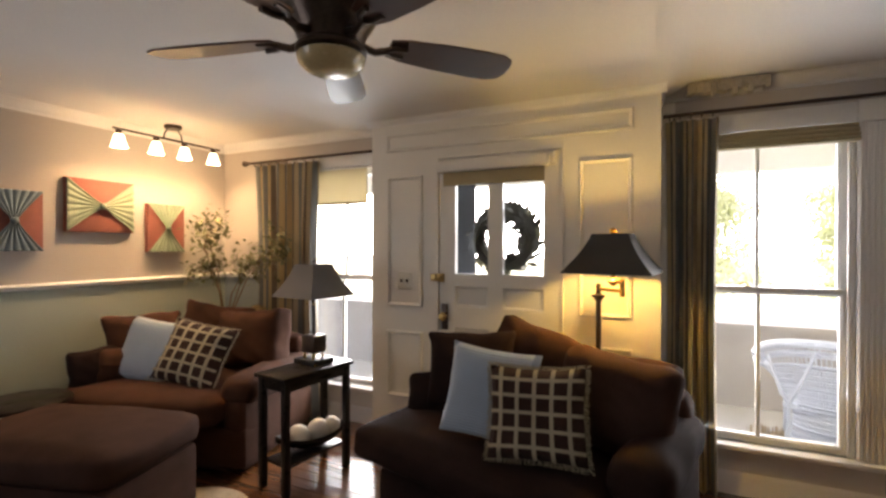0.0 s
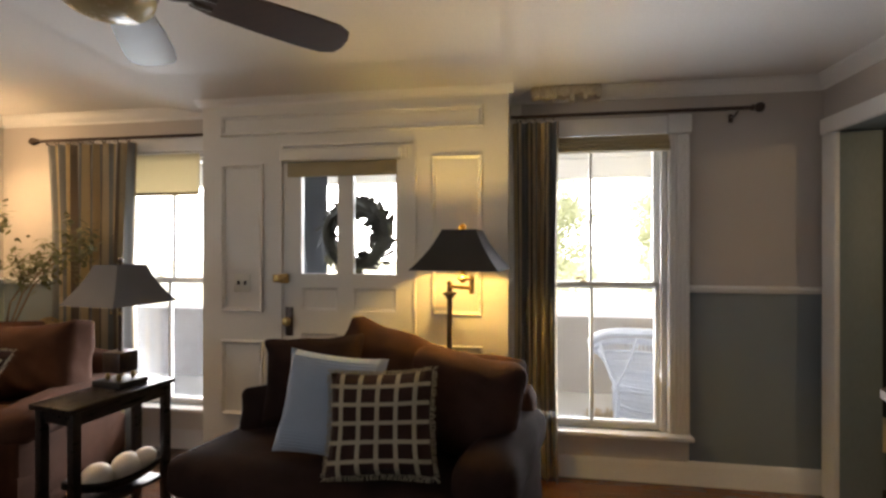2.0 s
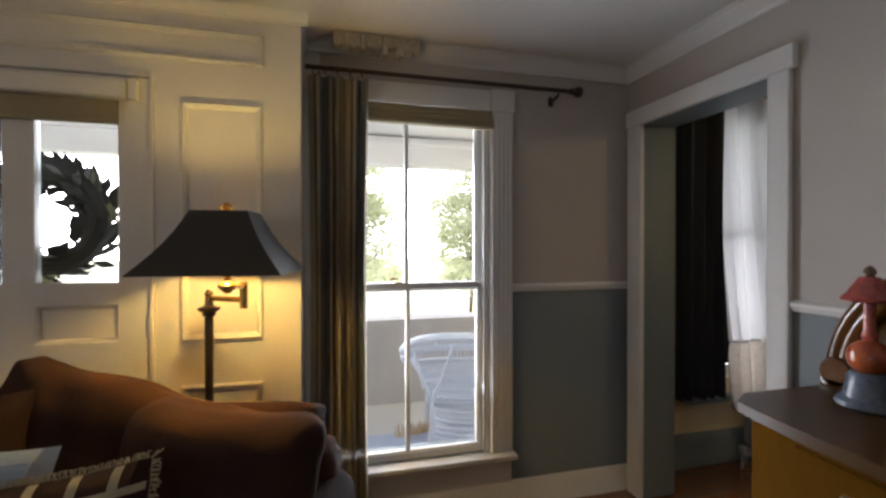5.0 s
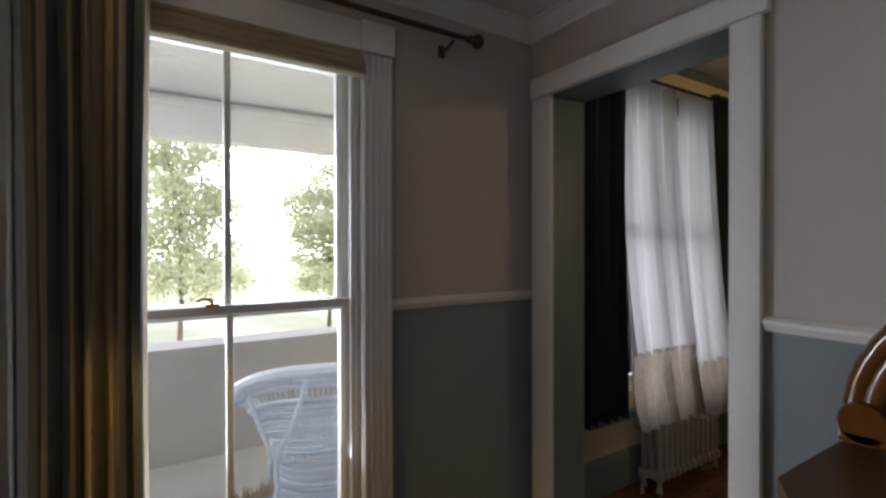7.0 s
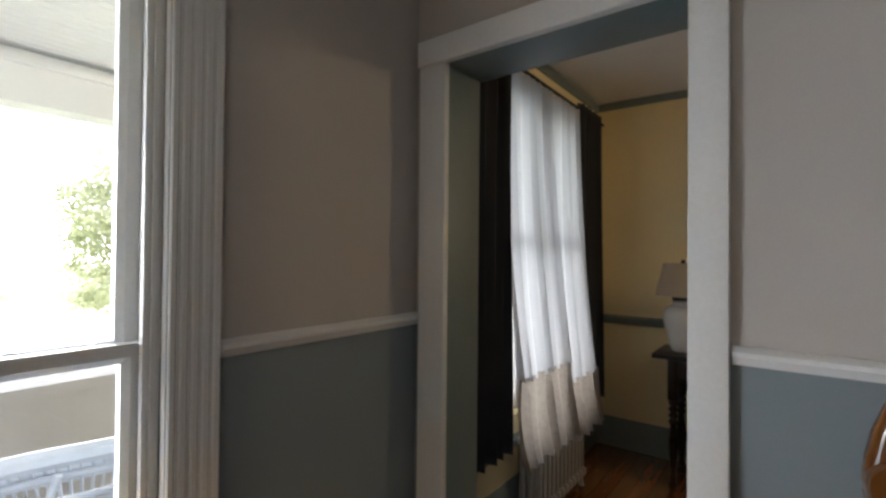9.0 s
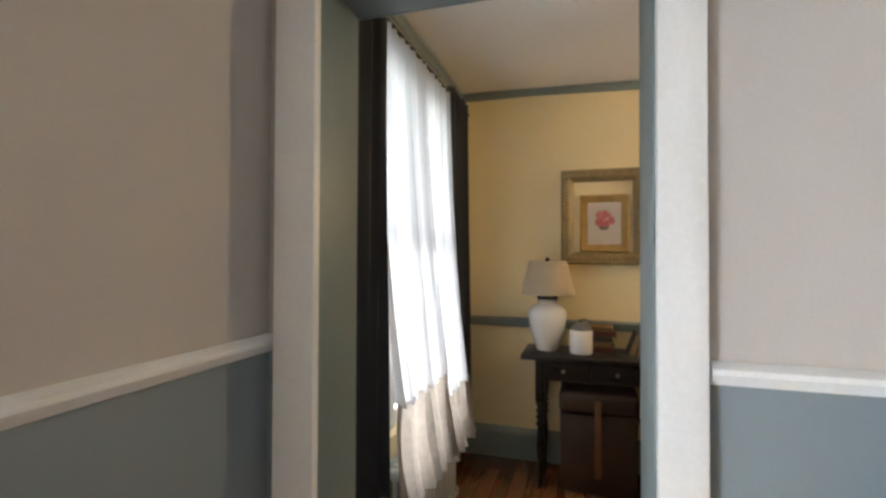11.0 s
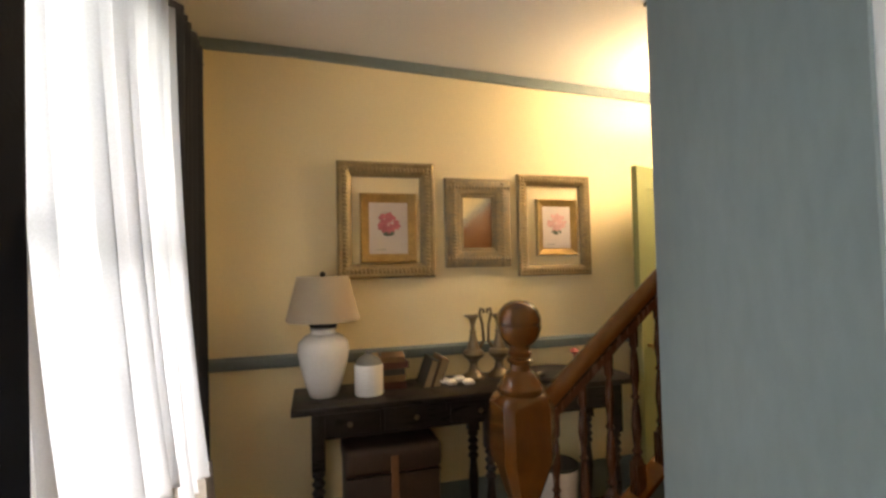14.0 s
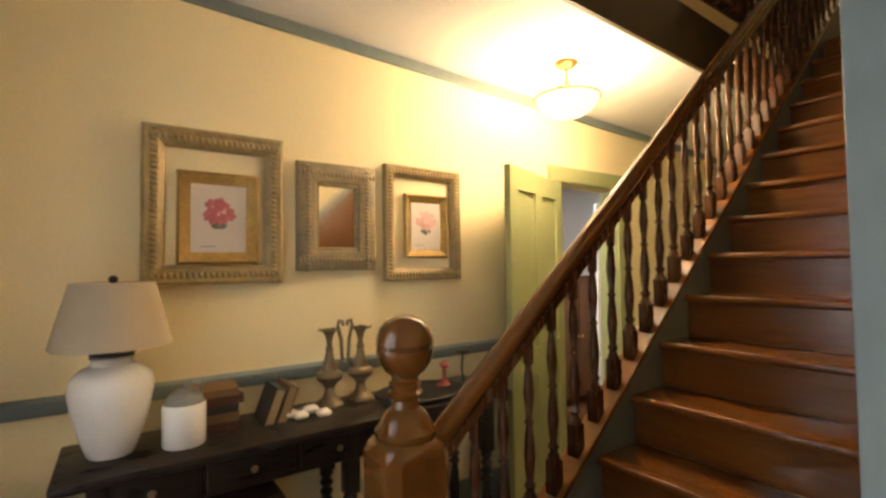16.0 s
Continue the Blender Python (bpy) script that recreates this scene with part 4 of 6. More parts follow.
def throw_pillow(m, w, h, t, kind, label):
    p = thing("throw_pillow", m, label, "pillow")
    body = part("cover", pillow(bm_new(), w, h, t), ICE if kind == "blue" else PLAID, p)
    if kind == "blue":
        bm = bm_new()
        for k in range(-14, 15):
            v = k / 16
            tube(bm, [pillow_at(u / 12, v, w, h, t, 1) + Vector((0, 0, 0.001)) for u in range(-10, 11)], 0.0022, 5)
        tagged(part("ribbing", bm, ICE, body), kind="stuff")
    else:
        for ax in (0, 1):
            for k in range(5):
                a = -0.72 + 0.36 * k
                bm = bm_new()
                rows = []
                for j in range(-15, 16):
                    q = []
                    for e in (-0.040, 0.040):
                        u, v = (a + e, j / 15.2) if ax == 0 else (j / 15.2, a + e)
                        q.append(pillow_at(u, v, w, h, t, 1) + Vector((0, 0, 0.005)))
                    rows.append(q)
                vs = [[bm.verts.new(c) for c in q] + [bm.verts.new(c - Vector((0, 0, 0.006))) for c in q] for q in rows]
                for r0, r1 in zip(vs, vs[1:]):
                    bm.faces.new((r0[0], r0[1], r1[1], r1[0]))
                    bm.faces.new((r0[0], r1[0], r1[2], r0[2]))
                    bm.faces.new((r0[1], r0[3], r1[3], r1[1]))
                part("ribbon", bm, RIBBON, body)
        bm = bm_new()
        for k in range(420):
            s = 4 * k / 420
            e, f = int(s), 2 * (s - int(s)) - 1
            u, v = ((f, -1), (1, f), (-f, 1), (-1, -f))[e]
            q = pillow_at(u * 0.99, v * 0.99, w, h, t, 0)
            o = Vector((u if abs(u) > 0.98 else 0, v if abs(v) > 0.98 else 0, 0)) * 0.02
            tube(bm, [q, q + o * 0.6 + Vector((random.uniform(-0.006, 0.006), random.uniform(-0.006, 0.006), random.uniform(-0.006, 0.006))), q + o * 0.9 + Vector((random.uniform(-0.006, 0.006), -0.004, 0))], 0.0016, 4)
        part("fringe", bm, RIBBON, body, "short looped fringe")
    return p


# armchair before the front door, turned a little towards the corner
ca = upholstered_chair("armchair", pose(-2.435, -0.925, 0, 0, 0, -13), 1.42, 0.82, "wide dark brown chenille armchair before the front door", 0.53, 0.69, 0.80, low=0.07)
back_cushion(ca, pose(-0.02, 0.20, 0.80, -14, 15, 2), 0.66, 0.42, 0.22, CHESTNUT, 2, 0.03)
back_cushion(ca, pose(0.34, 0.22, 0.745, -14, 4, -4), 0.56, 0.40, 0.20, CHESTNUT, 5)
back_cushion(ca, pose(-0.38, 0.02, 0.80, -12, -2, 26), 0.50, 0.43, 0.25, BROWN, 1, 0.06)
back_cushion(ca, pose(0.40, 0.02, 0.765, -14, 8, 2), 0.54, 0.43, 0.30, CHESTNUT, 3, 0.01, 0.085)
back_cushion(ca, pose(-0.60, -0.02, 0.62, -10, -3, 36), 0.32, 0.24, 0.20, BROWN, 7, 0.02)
throw_pillow(pose(-2.575, -1.18, 0.785, 74, 4, -2), 0.45, 0.43, 0.15, "blue", "pale ice-blue ribbed cotton throw pillow on the brown armchair")
throw_pillow(pose(-2.33, -1.27, 0.755, 70, -3, 4), 0.43, 0.40, 0.14, "plaid", "chocolate throw pillow with beige ribbon lattice on the armchair")
bm = bm_new()
soft(bm, 0.30, 0.10, 0.07, 0.03, 0.0, 6, (0, 0, 0), 0.02)
solo("folded_throw", bm, mat("white_knit_throw", (0.66, 0.64, 0.62), 0.9, vary=0.08, fine=120, bump=0.4), "white knitted throw tucked beside the armchair cushion", "blanket", pose(-3.02, -0.80, 0.60, 0, 35, 30))

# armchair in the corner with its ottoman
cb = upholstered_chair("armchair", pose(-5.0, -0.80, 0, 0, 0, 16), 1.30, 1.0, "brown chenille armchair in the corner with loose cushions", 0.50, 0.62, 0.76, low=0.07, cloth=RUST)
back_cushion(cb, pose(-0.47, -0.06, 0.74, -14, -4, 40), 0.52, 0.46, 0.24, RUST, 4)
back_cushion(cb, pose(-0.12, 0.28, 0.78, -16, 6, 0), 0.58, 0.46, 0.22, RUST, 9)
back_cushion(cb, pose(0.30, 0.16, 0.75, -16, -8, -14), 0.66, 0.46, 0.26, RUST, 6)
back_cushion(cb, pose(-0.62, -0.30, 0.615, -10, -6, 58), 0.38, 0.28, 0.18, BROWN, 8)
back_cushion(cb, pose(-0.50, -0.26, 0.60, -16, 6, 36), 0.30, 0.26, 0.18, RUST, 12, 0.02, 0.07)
throw_pillow(pose(-5.22, -1.07, 0.715, 66, 6, 14), 0.50, 0.47, 0.15, "blue", "pale ice-blue ribbed cotton throw pillow on the corner armchair")
throw_pillow(pose(-4.83, -1.02, 0.715, 62, 7, 8), 0.54, 0.45, 0.15, "plaid", "chocolate throw pillow with tan ribbon lattice on the corner armchair")
ot = thing("ottoman", pose(-4.66, -1.86, 0, 0, 0, 15), "large brown chenille ottoman in front of the corner armchair", "ottoman")
part("base", soft(bm_new(), 1.02, 0.62, 0.36, 0.04, 0.0, 8, (0, 0, 0.19), 0.004), CHESTNUT, ot)
part("cushion", soft(bm_new(), 1.05, 0.65, 0.17, 0.06, 0.03, 12, (0, 0, 0.45), 0.006), CHESTNUT, ot)
sd = thing("round_side_table", pose(-5.48, -1.72, 0, 0, 0, 0), "low dark round-topped wooden stand beside the corner armchair", "side table")
part("top", lathe(bm_new(), [(0.24, 0.48), (0.25, 0.485), (0.25, 0.505), (0.24, 0.51)], 32), BLACKWOOD, sd)
part("pedestal", lathe(bm_new(), [(0.16, 0), (0.15, 0.03), (0.05, 0.06), (0.04, 0.3), (0.06, 0.48)], 20), BLACKWOOD, sd)

# chairside table
tb = thing("side_table", pose(-3.915, -0.91, 0, 0, 0, -8.7), "narrow black wooden chairside table with a lower shelf", "side table")
part("tabletop", box(bm_new(), -0.14, 0.14, -0.285, 0.285, 0.68, 0.705, b=0.004), BLACKWOOD, tb)
part("apron", boxes((-0.11, 0.11, -0.255, -0.238, 0.615, 0.68), (-0.11, 0.11, 0.238, 0.255, 0.615, 0.68), (-0.122, -0.105, -0.25, 0.25, 0.615, 0.68), (0.105, 0.122, -0.25, 0.25, 0.615, 0.68)), BLACKWOOD, tb)
for x in (-0.108, 0.108):
    for y in (-0.245, 0.245):
        part("leg", box(bm_new(), x - 0.02, x + 0.02, y - 0.02, y + 0.02, 0, 0.681, b=0.003), BLACKWOOD, tb)
part("shelf", box(bm_new(), -0.105, 0.105, -0.23, 0.23, 0.15, 0.17, b=0.003), BLACKWOOD, tb)

bm = bm_new()
for k in range(9):
    rad = 0.03 + 0.026 * k
    tube(bm, [(rad * 1.25 * math.cos(2 * math.pi * i / 36), rad * math.sin(2 * math.pi * i / 36), 0.010) for i in range(37)], 0.0215, 6)
for v in bm.verts:
    v.co.z = 0.001 + 0.4 * (v.co.z + 0.0115)
solo("braided_rug", bm, STRAW, "small oval tan braided rug on the floorboards", "rug", pose(-4.20, -1.52, 0, 0, 0, 20))
tl = thing("table_lamp", pose(-3.93, -0.82, 0.705, 0, 0, -8), "table lamp with a grey pyramid shade on a stacked dark base", "lamp")
part("base_slab", box(bm_new(), -0.10, 0.10, -0.085, 0.085, 0, 0.035, b=0.006), IRON, tl)
for x in (-0.04, 0.04):
    for y in (-0.04, 0.04):
        part("foot", lathe(bm_new(), [(0.008, 0.035), (0.012, 0.05), (0.006, 0.075)], 10, c=(x, y)), BRASS, tl, "small brass foot")
part("base_box", box(bm_new(), -0.062, 0.062, -0.055, 0.055, 0.075, 0.185, b=0.006), mat("inlaid_dark_box", (0.05, 0.028, 0.02), 0.35, vary=0.6, scale=25, fine=60), tl)
part("stem", tube(bm_new(), [(0, 0, 0.185), (0, 0, 0.46)], 0.011, 12), BRONZE, tl)


def pyramid_shade(bm, b, t, z0, z1, skin=0.004):
    """An open four-sided shade with slightly hollow sides."""
    n = 6
    loops = []
    for k in range(n + 1):
        f = k / n
        h = b / 2 + (t / 2 - b / 2) * (f + 0.10 * math.sin(math.pi * f))
        loops.append((h, z0 + (z1 - z0) * f))
    path = loops + [(h - skin, z) for h, z in reversed(loops)]
    rings = [[bm.verts.new((sx * h, sy * h, z)) for sx, sy in ((-1, -1), (1, -1), (1, 1), (-1, 1))] for h, z in path]
    for a, c in zip(rings, rings[1:] + rings[:1]):
        for i in range(4):
            bm.faces.new((a[i], a[(i + 1) % 4], c[(i + 1) % 4], c[i]))
    return bm


part("shade", pyramid_shade(bm_new(), 0.38, 0.17, 0.445, 0.655), GREYSHADE, tl, "grey cloth pyramid shade")
part("finial", lathe(bm_new(), [(0.004, 0.455), (0.004, 0.66), (0.012, 0.668), (0.014, 0.682), (0.004, 0.695)], 12), BRONZE, tl)
for dx in (-0.03, 0.03):
    bm = tube(bm_new(), [(dx, -0.03, 0.46), (dx, -0.03, 0.40)], 0.0012, 5)
    lathe(bm, [(0.004, 0.385), (0.007, 0.392), (0.004, 0.402)], 8, c=(dx, -0.03))
    part("pull_chain", bm, BRASS, tl)

bo = thing("boat_bowl", pose(-3.90, -0.87, 0.170, 0, 0, 62), "dark boat-shaped bowl on the side table shelf", "bowl")
bm = bm_new()
g = []
for i in range(21):
    s = i / 10 - 1
    row = []
    for j in range(13):
        a = math.pi * j / 12
        wd = 0.088 * (1 - s * s) ** 0.6
        row.append((0.24 * s, wd * math.cos(a), 0.025 + 0.085 * s * s + (0.075 - 0.04 * s * s) * (1 - math.sin(a))))
    g.append([bm.verts.new(p) for p in row])
for i in range(20):
    for j in range(12):
        bm.faces.new((g[i][j], g[i + 1][j], g[i + 1][j + 1], g[i][j + 1]))
bmesh.ops.translate(bm, verts=bm.verts, vec=(0, 0, -0.022))
ob = part("shell", bm, BLACKWOOD, bo)
md = ob.modifiers.new("thickness", "SOLIDIFY")
md.thickness, md.offset = 0.008, -1
for x, y, r, z in ((-0.095, 0.0, 0.074, 0.090), (0.045, 0.01, 0.076, 0.094), (0.13, -0.005, 0.056, 0.118)):
    bm = bm_new()
    bmesh.ops.create_icosphere(bm, subdivisions=3, radius=r)
    solo("decorative_ball", bm, STONEBALL, "chalk-white decorative ball in the dark boat bowl", "ornament", pose(-3.90, -0.87, 0.170, 0, 0, 62) @ pose(x, y, z), "balls in the bowl")

# floor lamp with black shade, its arm swung forward
fl = thing("floor_lamp", pose(-2.165, -0.468, 0), "swing-arm floor lamp with a black pyramid shade, lit", "lamp")
part("base", lathe(bm_new(), [(0.105, 0), (0.11, 0.008), (0.105, 0.02), (0.06, 0.035), (0.025, 0.06)], 32), BRONZE, fl)
part("pole", lathe(bm_new(), [(0.015, 0.05), (0.015, 1.165), (0.024, 1.170), (0.024, 1.180), (0.038, 1.190), (0.040, 1.200), (0.016, 1.208), (0.012, 1.245), (0.018, 1.252), (0.006, 1.268)], 20), BRONZE, fl)
SHX, SHY = 0.095, -0.182
bm = tube(bm_new(), [(0, 0, 1.235), (0.070, -0.05, 1.235), (0.135, -0.10, 1.235)], 0.010)
tube(bm, [(0.135, -0.10, 1.205), (0.135, -0.10, 1.30)], 0.014)
tube(bm, [(0.135, -0.10, 1.285), (0.11, -0.15, 1.285), (SHX, SHY, 1.285)], 0.009)
lathe(bm, [(0.009, 1.268), (0.030, 1.290), (0.030, 1.297), (0.012, 1.31), (0.014, 1.375)], 16, c=(SHX, SHY))
part("swing_arm", bm, BRASS, fl, "aged brass swing arm")
turned = Matrix.Translation((SHX, SHY, 0)) @ Matrix.Rotation(radians(-7), 4, "Z")
bm = pyramid_shade(bm_new(), 0.443, 0.178, 1.340, 1.545)
bmesh.ops.transform(bm, matrix=turned, verts=bm.verts)
shade = part("shade", bm, BLACKSHADE, fl, "black card pyramid shade")
bm = pyramid_shade(bm_new(), 0.431, 0.167, 1.343, 1.543, 0.002)
bmesh.ops.transform(bm, matrix=turned, verts=bm.verts)
part("lining", bm, GOLDLINE, shade, "gold shade lining")
part("spider_plate", lathe(bm_new(), [(0.001, 1.532), (0.030, 1.533), (0.030, 1.537), (0.001, 1.538)], 20, c=(SHX, SHY)), BRASS, fl)
part("finial", lathe(bm_new(), [(0.005, 1.47), (0.005, 1.542), (0.018, 1.546), (0.012, 1.552), (0.020, 1.562), (0.012, 1.574), (0.004, 1.578)], 14, c=(SHX, SHY)), BRASS, fl)

# branches in a tall vase
pl = thing("potted_plant", pose(-5.38, -0.30, 0), "leafy branches in a tall dark vase in the corner", "plant")
part("vase", lathe(bm_new(), [(0.10, 0), (0.12, 0.02), (0.15, 0.3), (0.11, 0.55), (0.06, 0.72), (0.09, 0.80), (0.08, 0.80), (0.05, 0.73), (0.03, 0.6)], 24), BRONZE, pl)
bm, bl = bm_new(), bm_new()
def_clumps = [((0.02, -0.24, 1.50), 0.22), ((-0.12, -0.10, 1.62), 0.16), ((0.52, -0.06, 1.42), 0.20), ((0.40, -0.12, 1.30), 0.15), ((0.62, 0.0, 1.52), 0.13), ((0.14, -0.28, 1.30), 0.12)]
for (cx, cy, cz), rr in def_clumps:
    base = Vector((0.01, 0, 0.75))
    end = Vector((cx, cy, cz))
    midp = base.lerp(end, 0.5) + Vector((-0.05 if cx > 0.2 else 0.03, 0, 0.05))
    tube(bm, [base, base.lerp(midp, 0.5), midp, midp.lerp(end, 0.6), end], 0.008, 6, 0.003)
    for k in range(9):
        t = end + Vector((random.gauss(0, rr * 0.45), random.gauss(0, rr * 0.4), random.gauss(0, rr * 0.6)))
        tube(bm, [midp.lerp(end, random.uniform(0.5, 1)), t], 0.0025, 5, 0.0012)
        for q in range(15):
            p = t + Vector((random.gauss(0, 0.035), random.gauss(0, 0.035), random.gauss(0, 0.045)))
            leaf(bl, p, (random.uniform(-1, 1), random.uniform(-1, 1), random.uniform(-0.7, 0.6)), (0, 0, 1), random.uniform(0.045, 0.075), random.uniform(0.026, 0.042))
part("stem", bm, TWIG, pl)
part("leaves", bl, PLANTLEAF, pl)
bm = bm_new()
for k in range(34):
    ax = Vector((random.gauss(0, 1), random.gauss(0, 1), random.gauss(0, 1))).normalized()
    s = ax.orthogonal().normalized()
    q = ax.cross(s)
    r = random.uniform(0.06, 0.085)
    tube(bm, [r * (math.cos(2 * math.pi * i / 14) * s * 1.5 + math.sin(2 * math.pi * i / 14) * q) for i in range(15)], 0.004, 5)
solo("vine_ball", bm, mat("dried_vine", (0.30, 0.21, 0.10), 0.8, vary=0.3), "woven dried vine ball resting on the corner chair back", "ornament", pose(-5.02, -0.30, 0.86))

# wall art: cloth knotted across canvases


def knot_canvas(y0, y1, z0, z1, along, cloth, label):
    w, h = y1 - y0, z1 - z0
    c = thing("wall_art", frame_on((LW + 0.001, (y0 + y1) / 2, (z0 + z1) / 2), **WESTWARD), label, "wall art", "knotted cloth canvases")
    part("canvas", box(bm_new(), -w / 2, w / 2, -h / 2, h / 2, 0, 0.04, b=0.004), TERRA, c)
    for s in (-1, 1):
        bm = bm_new()
        n, mm = 16, 48
        g = []
        for i in range(n + 1):
            f = i / n
            row = []
            for j in range(mm + 1):
                q = 2 * j / mm - 1
                half = 0.012 + (f ** 1.1) * ((h if along == "u" else w) / 2 - 0.012)
                lift = 0.043 + 0.014 * abs(math.sin(q * math.pi * 3.5)) * (0.3 + 0.7 * f) * (1.2 - f * 0.4) + 0.02 * (1 - f) ** 3
                a, d = s * f * ((w if along == "u" else h) / 2), q * half
                row.append(bm.verts.new((a, d, lift) if along == "u" else (d, a, lift)))
            g.append(row)
        for i in range(n):
            for j in range(mm):
                bm.faces.new((g[i][j], g[i + 1][j], g[i + 1][j + 1], g[i][j + 1]))
        ob = part("pleated_cloth", bm, cloth, c)
        md = ob.modifiers.new("thickness", "SOLIDIFY")
        md.thickness = 0.003
    bm = bm_new()
    soft(bm, 0.04, 0.04, 0.03, 0.012, 0.004, 4, (0, 0, 0.066), 0.003)
    part("knot", bm, cloth, c)


knot_canvas(-1.375, -0.904, 1.585, 1.98, "u", SAGECLOTH, "terracotta canvas with sage cloth knotted sideways like a bow")
knot_canvas(-0.79, -0.46, 1.43, 1.835, "v", SAGECLOTH, "small terracotta canvas with sage cloth knotted upright like an hourglass")
knot_canvas(-1.845, -1.51, 1.447, 1.853, "v", BLUECLOTH, "small terracotta canvas with slate cloth knotted upright like an hourglass")

# track light
tk = thing("track_light", pose(-5.44, -0.745, CZ), "dark bar ceiling light with four lit white glass shades", "ceiling light")
part("canopy", lathe(bm_new(), [(0.06, -0.03), (0.065, -0.024), (0.065, -0.002), (0.06, 0)], 24), BRONZE, tk)
for s in (-1, 1):
    part("stem", tube(bm_new(), [(0, 0.04 * s, -0.03), (0, 0.07 * s, -0.07), (0, 0.08 * s, -0.115)], 0.006), BRONZE, tk)
part("bar", tube(bm_new(), [(0, -0.46, -0.12), (0, 0.44, -0.12)], 0.009, 10), BRONZE, tk)
for y in (-0.42, -0.14, 0.10, 0.375):
    bm = lathe(bm_new(), [(0.012, -0.16), (0.022, -0.158), (0.022, -0.13), (0.01, -0.118)], 14, c=(0, y))
    sock = part("socket", bm, BRONZE, tk)
    bm = bm_new()
    lathe(bm, [(0.026, -0.158), (0.032, -0.165), (0.038, -0.19), (0.046, -0.22), (0.058, -0.255), (0.054, -0.255), (0.042, -0.22), (0.03, -0.18)], 20, c=(0, y))
    part("shade", bm, TRACKGLASS, sock, "lit white glass bell shade").visible_shadow = False

# ceiling fan
fan = thing("ceiling_fan", pose(-2.85, -2.0, CZ), "five-blade dark bronze ceiling fan with an amber glass bowl, at rest", "ceiling fan")
part("canopy", lathe(bm_new(), [(0.05, -0.10), (0.075, -0.06), (0.08, -0.03), (0.085, 0)], 28), BRONZE, fan)
part("motor_housing", lathe(bm_new(), [(0.10, -0.345), (0.118, -0.335), (0.118, -0.325), (0.105, -0.31), (0.12, -0.27), (0.155, -0.215), (0.165, -0.17), (0.15, -0.135), (0.10, -0.115), (0.05, -0.10)], 36), BRONZE, fan)
bm = bm_new()
lathe(bm, [(0.105, -0.345), (0.114, -0.352), (0.108, -0.372), (0.084, -0.394), (0.048, -0.407), (0.01, -0.412)], 32)
part("glass_bowl", bm, AMBERGLASS, fan, "unlit amber glass bowl")
for k in range(4):
    a = radians(45 + 90 * k)
    bm = bm_new()
    lathe(bm, [(0.02, -0.13), (0.035, -0.10), (0.03, -0.085)], 12, c=(0.13 * math.cos(a), 0.13 * math.sin(a)))
    part("uplight_glass", bm, glow("lit_uplight_glass", (1.0, 0.75, 0.4), 8.0) if k == 0 else bpy.data.materials["lit_uplight_glass"], fan, "small lit uplight glass").visible_shadow = False
for k in range(5):
    m = pose(0, 0, -0.285, 0, 0, 49 + 72 * k)
    bm = bm_new()
    prof = [(x, y) for x, y in [(0.20, 0.045), (0.26, 0.062), (0.40, 0.076), (0.55, 0.083), (0.63, 0.080), (0.672, 0.060), (0.685, 0.025)]]
    top = [bm.verts.new((x, y, 0.004)) for x, y in prof] + [bm.verts.new((x, -y, 0.004)) for x, y in reversed(prof)]
    f = bm.faces.new(top)
    ex = bmesh.ops.extrude_face_region(bm, geom=[f])
    bmesh.ops.translate(bm, verts=[v for v in ex["geom"] if isinstance(v, bmesh.types.BMVert)], vec=(0, 0, -0.008))
    bmesh.ops.transform(bm, matrix=m @ pose(0, 0, 0, -12, 0, 0), verts=bm.verts)
    blade = part("blade", bm, BLADE, fan, "walnut-stained fan blade")
    bm = bm_new()
    tube(bm, [(0.10, 0, -0.01), (0.15, 0, -0.022), (0.20, 0, -0.008)], 0.014, 8)
    for s in (-1, 1):
        tube(bm, [(0.18, 0, -0.01), (0.215, 0.026 * s, -0.008), (0.26, 0.030 * s, -0.008)], 0.010, 8)
    bmesh.ops.transform(bm, matrix=m, verts=bm.verts)
    part("blade_arm", bm, BRONZE, blade, "dark bronze blade iron")

# dresser by the right wall
dr = thing("dresser", pose(0, 0, 0), "honey maple bow-front dresser against the taupe wall", "dresser")


def bow(y, depth=0.575):
    t = (y + 1.89) / 0.66
    return -(depth + 0.085 * (1 - t * t))


def bow_slab(bm, inset, z0, z1, rnd):
    ys = [-2.55 + inset + i * (1.32 - 2 * inset) / 24 for i in range(25)]
    loop = [(-0.012, ys[-1]), (-0.012, ys[0])]
    front = []
    for y in ys:
        e = min(y - ys[0], ys[-1] - y)
        c = rnd - (max(0.0, rnd * rnd - max(0.0, rnd - e) ** 2)) ** 0.5 if e < rnd else 0.0
        front.append((bow(y) + inset + c, y))
    loop += front
    lo = [bm.verts.new((x, y, z0)) for x, y in loop]
    hi = [bm.verts.new((x, y, z1)) for x, y in loop]
    bm.faces.new(lo), bm.faces.new(hi)
    for i in range(len(loop)):
        bm.faces.new((lo[i], lo[(i + 1) % len(loop)], hi[(i + 1) % len(loop)], hi[i]))
    return bm


